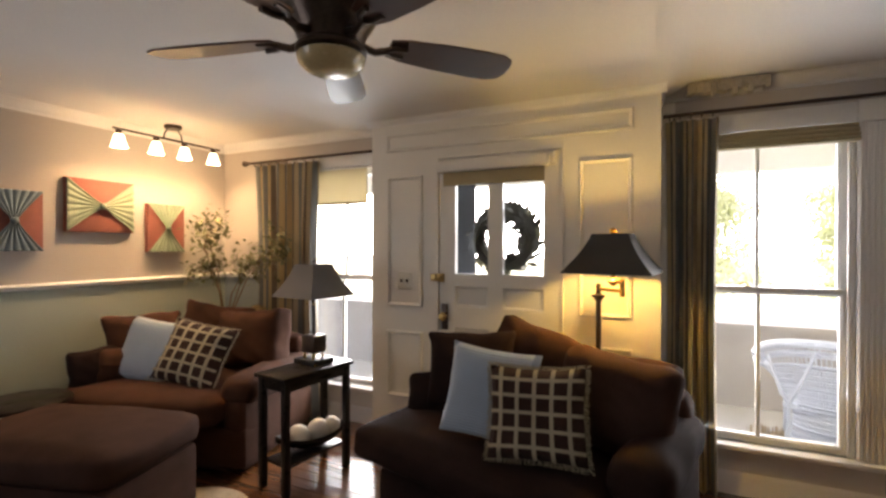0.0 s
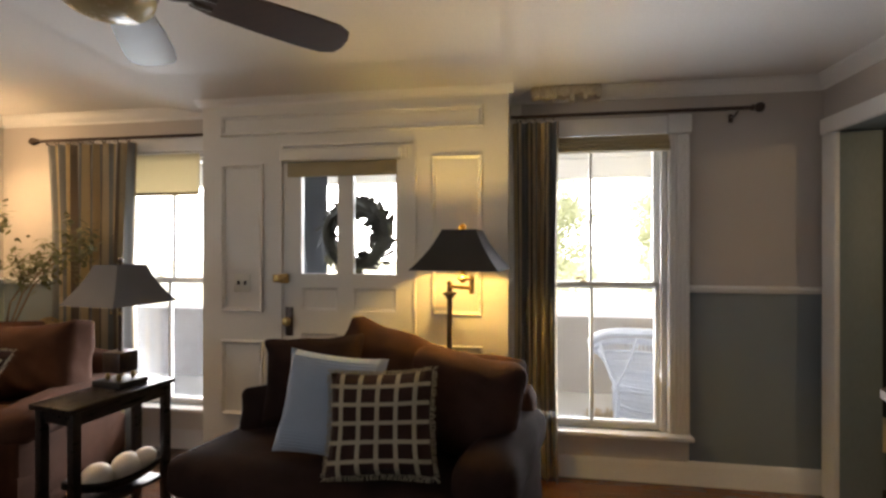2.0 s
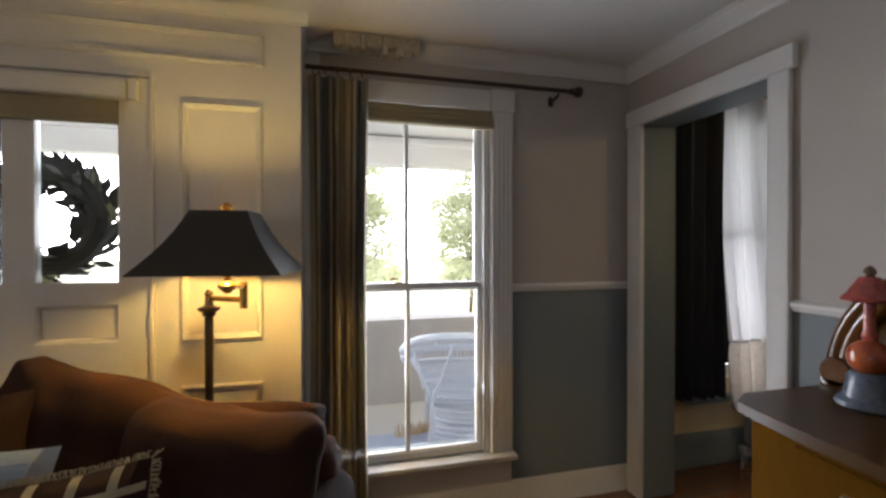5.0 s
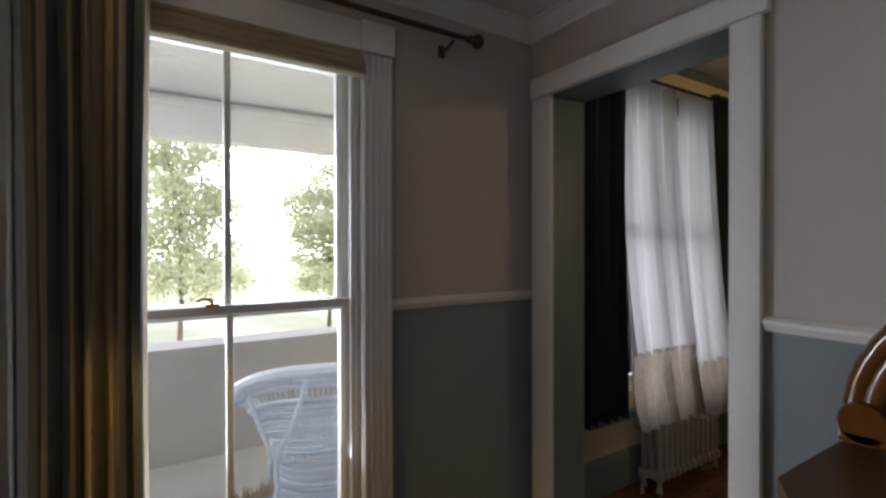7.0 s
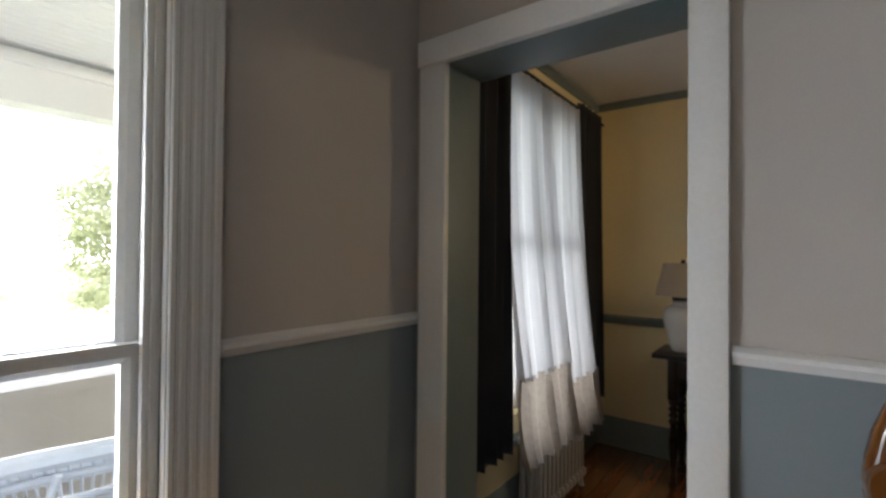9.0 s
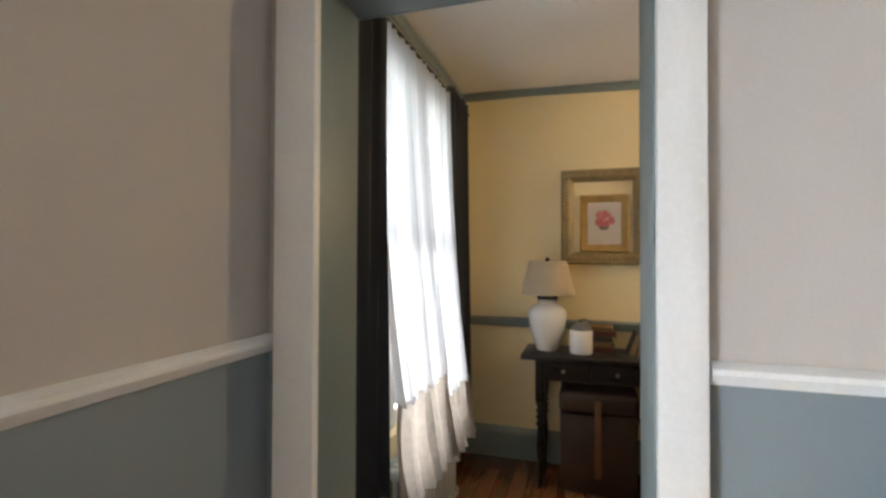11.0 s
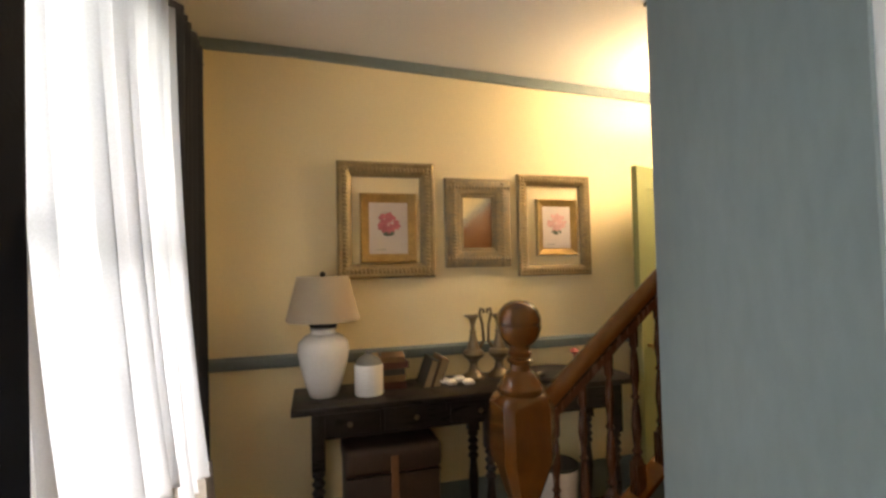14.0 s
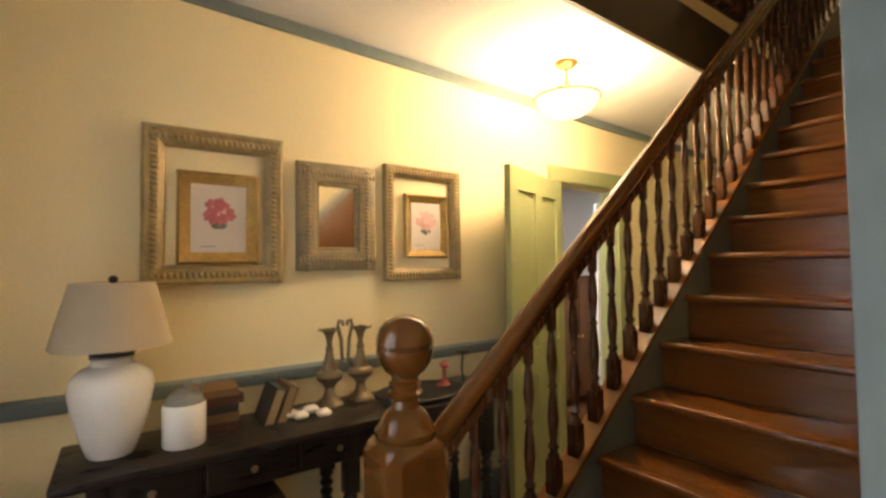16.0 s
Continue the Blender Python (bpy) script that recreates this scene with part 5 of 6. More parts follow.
part("carcass", bow_slab(bm_new(), 0.03, 0.06, 0.943, 0.07), HONEY, dr)
part("plinth", bow_slab(bm_new(), 0.06, 0.0, 0.06, 0.05), HONEY, dr)
bm = bow_slab(bm_new(), 0.0, 0.945, 0.975, 0.075)
bmesh.ops.bevel(bm, geom=[e for e in bm.edges if abs(e.verts[0].co.z - e.verts[1].co.z) < 1e-4 and e.calc_face_angle(0) > 1], offset=0.009, segments=3, affect="EDGES")
part("top", bm, HONEYTOP, dr, "darker polished dresser top")
for z0, z1 in ((0.10, 0.36), (0.38, 0.62), (0.64, 0.78), (0.80, 0.925)):
    for a, c in ((-2.42, -1.47),):
        bm = bm_new()
        n = 10
        g = []
        for i in range(n + 1):
            y = a + (c - a) * i / n
            g.append([bm.verts.new((bow(y) + 0.03 + o, y, z)) for o, z in ((0.004, z0), (-0.010, z0 + 0.006), (-0.010, z1 - 0.006), (0.004, z1))])
        for p, q in zip(g, g[1:]):
            for k in range(3):
                bm.faces.new((p[k], p[k + 1], q[k + 1], q[k]))
        bm.faces.new(g[0]), bm.faces.new(g[-1])
        dw = part("drawer", bm, HONEY, dr)
        for y in (-1.62, -2.28):
            bm = bm_new()
            lathe(bm, [(0.008, 0), (0.008, 0.012), (0.016, 0.02), (0.014, 0.028), (0.004, 0.031)], 14)
            bmesh.ops.transform(bm, matrix=pose(bow(y) + 0.02, y, (z0 + z1) / 2, 0, -90, 0), verts=bm.verts)
            part("knob", bm, PEWTER, dw, "pewter drawer knob")

# arched clock case on the dresser
mk = thing("mantel_clock", pose(-0.115, -1.605, 0.975), "carved brown wooden arched clock case on the dresser", "clock")
arch = [(0.345 * math.cos(a), 0.04 + 0.345 * math.sin(a)) for a in [math.pi * i / 24 for i in range(25)]]
bm = bm_new()
for off, r in ((-0.045, 0.030), (-0.025, 0.022), (0.0, 0.030), (0.03, 0.03)):
    k = 1 + off * 1.2
    tube(bm, [(-0.02 - abs(off) * 0.2, y * k, z * k) for y, z in arch], r, 10)
part("arch_moulding", bm, RAILWOOD, mk)
bm = bm_new()
f0 = [bm.verts.new((-0.02, y * 0.92, z * 0.92)) for y, z in arch] 
f1 = [bm.verts.new((0.05, y * 0.92, z * 0.92)) for y, z in arch]
bm.faces.new(f0), bm.faces.new(f1)
for i in range(len(f0)):
    bm.faces.new((f0[i], f0[(i + 1) % len(f0)], f1[(i + 1) % len(f0)], f1[i]))
part("case", bm, DARKWOOD, mk)
for s in (-1, 1):
    bm = bm_new()
    lathe(bm, [(0.045, -0.045), (0.05, -0.035), (0.05, 0.035), (0.045, 0.045)], 20)
    bmesh.ops.transform(bm, matrix=pose(-0.025, 0.335 * s, 0.05, 0, 90, 0), verts=bm.verts)
    part("scroll_foot", bm, RAILWOOD, mk, "rounded wooden scroll foot")
part("base", box(bm_new(), -0.07, 0.05, -0.38, 0.38, 0, 0.03, b=0.006), RAILWOOD, mk)

fg = thing("ornament", pose(-0.275, -1.425, 0.975), "blue-grey pot with an orange glazed ball and red pagoda cap", "ornament")
part("pot", lathe(bm_new(), [(0.070, 0), (0.078, 0.008), (0.076, 0.018), (0.060, 0.030), (0.054, 0.060), (0.050, 0.085), (0.040, 0.098), (0.02, 0.10)], 28), mat("blue_grey_glaze", (0.09, 0.12, 0.17), 0.3, vary=0.35, scale=20, fine=80), fg, "dark blue-grey glazed pot")
part("globe", lathe(bm_new(), [(0.012, 0.090)] + [(0.052 * math.sin(a), 0.140 - 0.050 * math.cos(a)) for a in [0.3 + 0.17 * k for k in range(16)]] + [(0.010, 0.190)], 28), mat("orange_glaze", (0.48, 0.13, 0.035), 0.14, vary=0.4, scale=30, fine=90, bump=0.03, second=(0.30, 0.05, 0.03), coat=0.6), fg, "shiny orange-red glazed ball")
part("stem", lathe(bm_new(), [(0.014, 0.185), (0.020, 0.20), (0.014, 0.215), (0.014, 0.30), (0.018, 0.305), (0.010, 0.312)], 16), REDGLAZE, fg)
cap = part("cap", lathe(bm_new(), [(0.030, 0.292), (0.064, 0.300), (0.066, 0.308), (0.050, 0.325), (0.030, 0.356), (0.024, 0.366), (0.008, 0.370)], 8), REDGLAZE, fg, "red eight-sided pagoda cap")
part("finial", lathe(bm_new(), [(0.010, 0.370), (0.016, 0.378), (0.012, 0.390), (0.004, 0.398)], 14), PEWTER, cap, "pewter finial")

# ---- hall things ----
st = thing("staircase", pose(0, 0, 0), "oak staircase with turned dark balusters and a heavy newel post", "staircase")
RISE, GO, SX0, SX1 = 0.178, 0.205, 0.212, 1.205


def step_at(n):
    return -2.13 - GO * (n - 5), 0.052 + RISE * n


for n in range(1, 17):
    y, z = step_at(n)
    z_below = 0.0 if n == 1 else step_at(n - 1)[1]
    bm = box(bm_new(), SX0, SX1, y - GO - 0.03, y + 0.004, z - 0.030, z, b=0.010, seg=3)
    part("tread", bm, STAIRWOOD, st)
    bm = box(bm_new(), SX0, SX1, y - 0.045, y - 0.028, z_below, z - 0.031)
    part("riser", bm, STAIRWOOD, st)


def curb(y):
    return 1.0 + 0.868 * (-2.11 - y)


def rail_z(y):
    return 2.09 + 0.862 * (-2.6 - y)


def slanted(bm, x0, x1, ya, yb, zfun, lo, hi):
    v = [bm.verts.new((x, y, zfun(y) + d)) for x in (x0, x1) for y, d in ((ya, lo), (yb, lo), (yb, hi), (ya, hi))]
    for q in ((0, 1, 2, 3), (4, 5, 6, 7), (0, 1, 5, 4), (1, 2, 6, 5), (2, 3, 7, 6), (3, 0, 4, 7)):
        bm.faces.new([v[i] for i in q])
    return bm


part("stringer", slanted(bm_new(), 1.207, 1.235, -1.22, -5.3, curb, -0.42, -0.018), TEAL, st, "grey-green painted stringer")
part("curb_cap", slanted(bm_new(), 1.195, 1.285, -1.22, -5.3, curb, -0.018, 0.0), STAIRWOOD, st)
part("spandrel", slanted(bm_new(), 1.24, 1.258, -1.3, -5.3, curb, -1.9, -0.02), OLIVE, st, "olive painted panel under the stair")
part("wall_stringer", slanted(bm_new(), 0.202, 0.21, -1.22, -5.3, curb, -0.42, 0.08), TEAL, st)
part("wall_rail", slanted(bm_new(), 0.205, 0.232, -1.22, -5.3, curb, 0.93, 1.0), TEAL, st, "grey-green painted wall rail")
# oak-coloured sheet added as the warm light that the mirror shows here
part("wall_panelling", slanted(bm_new(), 0.202, 0.214, -1.22, -5.3, curb, 0.08, 0.93), STAIRWOOD, st, "added oak-coloured sheet along the stair wall")
RX = 1.24
bm = bm_new()
prof = [(0.034 * math.cos(a), 0.036 * math.sin(a)) for a in [2 * math.pi * i / 16 for i in range(16)]]
ends = []
for y in (-1.19, -5.2):
    ends.append([bm.verts.new((RX + px, y, rail_z(y) + pz * 1.25)) for px, pz in prof])
for i in range(16):
    bm.faces.new((ends[0][i], ends[0][(i + 1) % 16], ends[1][(i + 1) % 16], ends[1][i]))
bm.faces.new(ends[0]), bm.faces.new(ends[1])
part("handrail", bm, RAILWOOD, st, "polished round oak handrail")
part("rail_shoe", slanted(bm_new(), RX - 0.02, RX + 0.02, -1.19, -5.2, rail_z, -0.075, -0.04), DARKWOOD, st)
H = rail_z(-2.0) - 0.07 - curb(-2.0)
bal = [(0.021, 0.0), (0.021, 0.11), (0.012, 0.125), (0.02, 0.14), (0.012, 0.155), (0.015, 0.18), (0.019, 0.23), (0.015, 0.29), (0.010, 0.33), (0.017, 0.34), (0.010, 0.35), (0.012, 0.38), (0.018, 0.43), (0.014, 0.49), (0.010, 0.52), (0.017, 0.53), (0.018, H)]
bm = bm_new()
lathe(bm, bal, 10)
box(bm, -0.022, 0.022, -0.022, 0.022, -0.015, 0.10, b=0.003, seg=1)
shared = mesh_of("baluster", bm, DARKWOOD)
y = -1.30
while y > -5.1:
    ob = new("baluster", shared)
    ob.parent = st
    ob.location = (RX, y, curb(y))
    y -= 0.112
bm = bm_new()
NX, NY = 1.19, -1.15
lathe(bm, [(0.075, 0.0), (0.075, 0.10), (0.06, 0.13), (0.05, 0.17), (0.062, 0.22), (0.068, 0.36), (0.058, 0.50), (0.048, 0.55), (0.062, 0.57), (0.066, 0.60), (0.05, 0.625), (0.045, 0.66)], 24, c=(NX, NY))
newel = part("newel_post", bm, RAILWOOD, st, "turned oak newel post")
bm = bm_new()
for (za, ra, ka), (zb, rb, kb) in zip(((0.655, 0.046, 0.020), (0.745, 0.072, 0.024), (0.80, 0.089, 0.028), (0.965, 0.089, 0.028), (0.995, 0.082, 0.032)), ((0.745, 0.072, 0.024), (0.80, 0.089, 0.028), (0.965, 0.089, 0.028), (0.995, 0.082, 0.032), (1.006, 0.070, 0.034))):
    loops = []
    for z, r, k in ((za, ra, ka), (zb, rb, kb)):
        loops.append([bm.verts.new((NX + px, NY + py, z)) for px, py in ((r, -r + k), (r, r - k), (r - k, r), (k - r, r), (-r, r - k), (-r, k - r), (k - r, -r), (r - k, -r))])
    for k in range(8):
        bm.faces.new((loops[0][k], loops[0][(k + 1) % 8], loops[1][(k + 1) % 8], loops[1][k]))
bmesh.ops.remove_doubles(bm, verts=bm.verts, dist=0.0005)
part("block", bm, RAILWOOD, newel, "faceted newel block")
bm = bm_new()
lathe(bm, [(0.074, 1.004), (0.079, 1.014), (0.079, 1.024), (0.071, 1.032), (0.064, 1.046), (0.052, 1.066), (0.036, 1.078), (0.033, 1.098), (0.042, 1.106), (0.044, 1.116), (0.036, 1.122), (0.040, 1.130), (0.042, 1.140), (0.034, 1.147), (0.036, 1.157), (0.052, 1.170), (0.066, 1.190), (0.0735, 1.214), (0.0745, 1.226), (0.0715, 1.229), (0.0745, 1.232), (0.0715, 1.235), (0.0745, 1.238), (0.073, 1.254), (0.064, 1.278), (0.048, 1.296), (0.026, 1.307), (0.006, 1.310)], 32, c=(NX, NY))
part("ball", bm, RAILWOOD, newel, "turned oak ball finial")
# banister of the landing above
lb = thing("landing_banister", pose(WELLX - 0.06, 0, HZ + 0.30), "dark turned banister of the landing above the stair", "railing")
part("handrail", box(bm_new(), -0.03, 0.03, -6.9, -3.2, 0.74, 0.79, b=0.012), DARKWOOD, lb)
for k in range(30):
    ob = new("baluster", shared)
    ob.parent = lb
    ob.location = (0, -3.3 - 0.118 * k, 0.0)
    ob.scale = (1, 1, 1.1)
part("floor_rail", box(bm_new(), -0.03, 0.045, -6.9, -3.2, -0.004, 0.0, b=0.001), DARKWOOD, lb)

# console table
TZ = 0.815
ct = thing("console_table", pose(0, 0, 0), "long black wooden console table with turned legs and drawers", "table")
part("tabletop", box(bm_new(), 1.88, HX - 0.03, -2.16, -0.385, TZ - 0.03, TZ, b=0.005), BLACKWOOD, ct)
part("apron", boxes((1.94, 1.96, -2.08, -0.47, TZ - 0.16, TZ - 0.03), (2.22, 2.24, -2.08, -0.47, TZ - 0.16, TZ - 0.03), (1.96, 2.22, -0.49, -0.47, TZ - 0.16, TZ - 0.03), (1.96, 2.22, -2.08, -2.06, TZ - 0.16, TZ - 0.03)), BLACKWOOD, ct)
for a, c in ((-0.78, -0.50), (-1.10, -0.80), (-1.42, -1.12), (-2.02, -1.46)):
    dw = part("drawer", box(bm_new(), 1.932, 1.941, a, c, TZ - 0.145, TZ - 0.045, b=0.003), BLACKWOOD, ct)
    bm = lathe(bm_new(), [(0.006, 0), (0.006, 0.01), (0.013, 0.016), (0.012, 0.022), (0.004, 0.025)], 12)
    bmesh.ops.transform(bm, matrix=pose(1.934, (a + c) / 2, TZ - 0.095, 0, -90, 0), verts=bm.verts)
    part("knob", bm, PEWTER, dw, "small pewter drawer knob")
for y in (-0.50, -1.33, -2.05):
    for x in (1.955, 2.225):
        bm = bm_new()
        lathe(bm, [(0.016, 0), (0.024, 0.03), (0.014, 0.06), (0.02, 0.10), (0.028, 0.25), (0.018, 0.36), (0.03, 0.38), (0.018, 0.40), (0.03, 0.42), (0.018, 0.44), (0.03, 0.46), (0.018, 0.48), (0.03, 0.50), (0.022, 0.52)], 14, c=(x, y))
        box(bm, x - 0.03, x + 0.03, y - 0.03, y + 0.03, 0.52, TZ - 0.031, b=0.003)
        part("leg", bm, BLACKWOOD, ct)

tl2 = thing("table_lamp", pose(2.10, -0.53, TZ), "white ceramic urn lamp with a linen shade on the console", "lamp")
part("urn", lathe(bm_new(), [(0.065, 0), (0.072, 0.01), (0.088, 0.06), (0.112, 0.15), (0.124, 0.215), (0.118, 0.258), (0.09, 0.288), (0.062, 0.30), (0.058, 0.318), (0.066, 0.326), (0.05, 0.33)], 36), CERAMIC, tl2, "white glazed ceramic urn")
part("collar", lathe(bm_new(), [(0.062, 0.331), (0.066, 0.337), (0.066, 0.35), (0.02, 0.36), (0.008, 0.37), (0.008, 0.575)], 24), IRON, tl2)
bm = bm_new()
lathe(bm, [(0.178, 0.362), (0.175, 0.375), (0.124, 0.575), (0.121, 0.577), (0.121, 0.571), (0.170, 0.372), (0.174, 0.362)], 10, turn=radians(12))
part("shade", bm, LINEN, tl2, "tan linen panelled shade")
part("finial", lathe(bm_new(), [(0.005, 0.57), (0.013, 0.58), (0.015, 0.59), (0.006, 0.60)], 12), IRON, tl2)

jg = thing("lidded_crock", pose(2.05, -0.742, TZ), "small white stoneware crock with a grey glazed dome top", "crock")
part("body", lathe(bm_new(), [(0.066, 0), (0.07, 0.006), (0.07, 0.14), (0.066, 0.146)], 32), CERAMIC, jg)
part("dome", lathe(bm_new(), [(0.067, 0.147), (0.062, 0.162), (0.045, 0.18), (0.022, 0.192), (0.014, 0.196), (0.016, 0.21), (0.008, 0.214)], 28), GREYGLAZE, jg, "grey glazed dome")
part("handle", tube(bm_new(), [(-0.015, 0, 0.20), (-0.02, -0.02, 0.216), (-0.01, -0.05, 0.205), (0, -0.055, 0.18)], 0.006), GREYGLAZE, jg)


def book(m, ln, wd, th, cover, label):
    b = thing("book", m, label, "book", "books on the console")
    part("cover", boxes((-ln / 2, ln / 2, -wd / 2, wd / 2, 0, 0.003), (-ln / 2, ln / 2, -wd / 2, wd / 2, th - 0.003, th), (-ln / 2, ln / 2, wd / 2 - 0.003, wd / 2, 0.003, th - 0.003)), cover, b)
    part("pages", boxes((-ln / 2 + 0.004, ln / 2 - 0.004, -wd / 2 + 0.005, wd / 2 - 0.004, 0.0035, th - 0.0035)), BOOKD, b)


z = TZ
for k, (th, cv) in enumerate(((0.035, BOOKA), (0.032, BOOKC), (0.03, BOOKB), (0.034, BOOKA), (0.028, BOOKC))):
    book(pose(2.17, -0.845 + 0.008 * ((k * 7) % 3), z, 0, 0, 90 + 4 * ((k * 5) % 4) - 6), 0.20, 0.15, th, cv, "old cloth-bound book lying in a stack")
    z += th + 0.0005
book(pose(2.15, -1.075, TZ + 0.022, 110, 0, 0), 0.17, 0.26, 0.04, BOOKC, "old tan book leaning on the stack")
book(pose(2.15, -1.025, TZ + 0.022, 110, 0, 0), 0.17, 0.25, 0.04, BOOKB, "old black book leaning on the stack")
bm = bm_new()
for k, (dx, dy) in enumerate(((0, 0), (0.02, -0.05), (-0.02, -0.09), (0.01, 0.04))):
    soft(bm, 0.05, 0.055, 0.026, 0.012, 0.004, 5, (dx, dy, 0.013 + 0.012 * (k % 2)), 0.006)
solo("shell_dish", bm, STONEBALL, "small pile of cream shells on the console", "ornament", pose(2.08, -1.165, TZ))
for yy, turn in ((-1.325, 0), (-1.475, 180)):
    ew = thing("candlestick", pose(2.17, yy, TZ, 0, 0, turn), "tall pewter bird-headed candlestick on the console", "candlestick", "pair of candlesticks")
    part("foot", lathe(bm_new(), [(0.062, 0), (0.066, 0.008), (0.060, 0.020), (0.036, 0.036), (0.024, 0.060), (0.022, 0.085), (0.034, 0.10)], 8), PEWTER, ew)
    part("bowl", lathe(bm_new(), [(0.030, 0.10), (0.054, 0.118), (0.060, 0.135), (0.054, 0.150), (0.036, 0.160), (0.030, 0.18), (0.021, 0.215), (0.015, 0.245), (0.020, 0.252), (0.014, 0.262)], 20), PEWTER, ew, "pale worn pewter belly")
    bm = lathe(bm_new(), [(0.013, 0.262), (0.012, 0.285), (0.020, 0.315), (0.036, 0.338), (0.033, 0.342), (0.014, 0.320)], 14)
    for k in range(5):
        a = math.pi * (0.5 + 0.35 * (k - 2))
        leaf(bm, (0.016 * math.cos(a), 0.016 * math.sin(a), 0.325), (math.cos(a), math.sin(a), 0.5), (0, 0, 1), 0.055, 0.030)
    part("cup", bm, PEWTER, ew)
    part("handle", tube(bm_new(), [(0.0, -0.030, 0.15), (0, -0.062, 0.20), (0, -0.056, 0.29), (0, -0.040, 0.35), (0, -0.046, 0.376), (0, -0.062, 0.372), (0, -0.066, 0.352)], 0.0085, 8, 0.008), PEWTER, ew)
tr = thing("serving_tray", pose(2.08, -1.75, TZ), "dark grey oval metal tray on the console", "tray")
part("dish", lathe(bm_new(), [(0.10, 0), (0.15, 0.006), (0.17, 0.02), (0.165, 0.024), (0.14, 0.012), (0.09, 0.008)], 36, squash=1.4), IRON, tr)
bm = bm_new()
tube(bm, [(0, -0.09, 0), (0, 0.09, 0)], 0.022, 14)
solo("leather_roll", bm, BOOKB, "black rolled leather case on the console", "case", pose(2.02, -1.60, TZ + 0.022, 0, 0, 25))
bm = lathe(bm_new(), [(0.035, 0), (0.04, 0.01), (0.012, 0.03), (0.01, 0.09), (0.03, 0.11), (0.01, 0.13)], 16)
solo("red_oil_lamp", bm, REDGLAZE, "small red glazed candle holder on the console", "candle holder", pose(2.14, -1.93, TZ))
fb = thing("flower_ornament", pose(2.15, -2.06, TZ), "dark metal flower ornament on the console", "ornament")
part("stem", tube(bm_new(), [(0, 0, 0), (0, 0.01, 0.08), (0, 0, 0.14)], 0.006), IRON, fb)
bm = bm_new()
for k in range(12):
    a = 2 * math.pi * k / 12
    leaf(bm, (0, 0, 0.14), (math.cos(a), math.sin(a), 0.5), (0, 0, 1), 0.06, 0.035)
part("petals", bm, IRON, fb)

tk2 = thing("storage_trunk", pose(2.09, -0.84, 0), "old brown leather trunk with a strap under the console", "trunk")
part("body", box(bm_new(), -0.17, 0.16, -0.22, 0.22, 0.0, 0.47, b=0.01), LEATHER, tk2)
part("lid", box(bm_new(), -0.178, 0.165, -0.228, 0.228, 0.472, 0.60, b=0.03, seg=4), LEATHER, tk2)
part("strap", boxes((-0.186, -0.179, -0.018, 0.018, 0.30, 0.56), (-0.176, -0.171, -0.018, 0.018, 0.10, 0.30), b=0.002), STRAP, tk2, "tan leather strap")
part("handle", tube(bm_new(), [(-0.02, -0.232, 0.44), (-0.02, -0.255, 0.40), (0.02, -0.255, 0.40), (0.02, -0.232, 0.44)], 0.008), STRAP, tk2)
bn = thing("waste_bin", pose(2.14, -1.80, 0), "white enamel bin with a dark rim on the hall floor", "bin")
part("pail", lathe(bm_new(), [(0.085, 0), (0.10, 0.01), (0.115, 0.30), (0.108, 0.30), (0.09, 0.02)], 28), CERAMIC, bn)
part("rim", lathe(bm_new(), [(0.114, 0.295), (0.12, 0.30), (0.114, 0.312), (0.108, 0.306)], 28), IRON, bn)

# pictures on the yellow wall


def picture(o, w, h, prof, material, label, name="picture_frame", group="gilt frames on the yellow wall"):
    f = thing(name, frame_on(o, **EASTWARD), label, "picture frame", group)
    part("moulding", ring(bm_new(), -w / 2, w / 2, -h / 2, h / 2, prof), material, f)
    return f


def carving(parent, w, h, inset, material, step):
    bm = bm_new()
    for s in (-1, 1):
        for k in range(int(w / step)):
            soft(bm, step * 0.8, 0.026, 0.014, 0.006, 0.002, 3, (-w / 2 + step * (k + 0.5), s * (h / 2 - inset), 0.030), 0.004)
        for k in range(int(h / step)):
            soft(bm, 0.026, step * 0.8, 0.014, 0.006, 0.002, 3, (s * (w / 2 - inset), -h / 2 + step * (k + 0.5), 0.030), 0.004)
    tagged(part("carving", bm, material, parent), kind="stuff")


BIG = [(0, 0), (0, 0.028), (0.012, 0.036), (0.028, 0.030), (0.055, 0.033), (0.066, 0.026), (0.080, 0.012), (0.080, 0.0)]
SMALL = [(0, 0), (0, 0.020), (0.010, 0.028), (0.026, 0.020), (0.042, 0.012), (0.054, 0.006), (0.054, 0)]


def flower(parent, w, h, material):
    bm = bm_new()
    for i in range(60):
        a, r = random.uniform(0, 6.28), random.uniform(0, 0.045)
        leaf(bm, (r * math.cos(a), 0.03 + r * 0.8 * math.sin(a), 0.0105 + 0.00003 * i), (math.cos(a), math.sin(a), 0), (0, 0, 1), 0.04, 0.034)
    part("flower_print", bm, material, parent)
    bm = bm_new()
    for i in range(12):
        a = random.uniform(3.6, 5.8)
        leaf(bm, (0.01 * math.cos(a), -0.015, 0.0105), (math.cos(a), math.sin(a), 0), (0, 0, 1), 0.05, 0.018)
    part("leaf_print", bm, LEAFINK, parent)
    part("caption_line", box(bm_new(), -0.07, -0.015, -h / 2 + 0.02, -h / 2 + 0.0225, 0.0098, 0.0102), LEAFINK, parent)


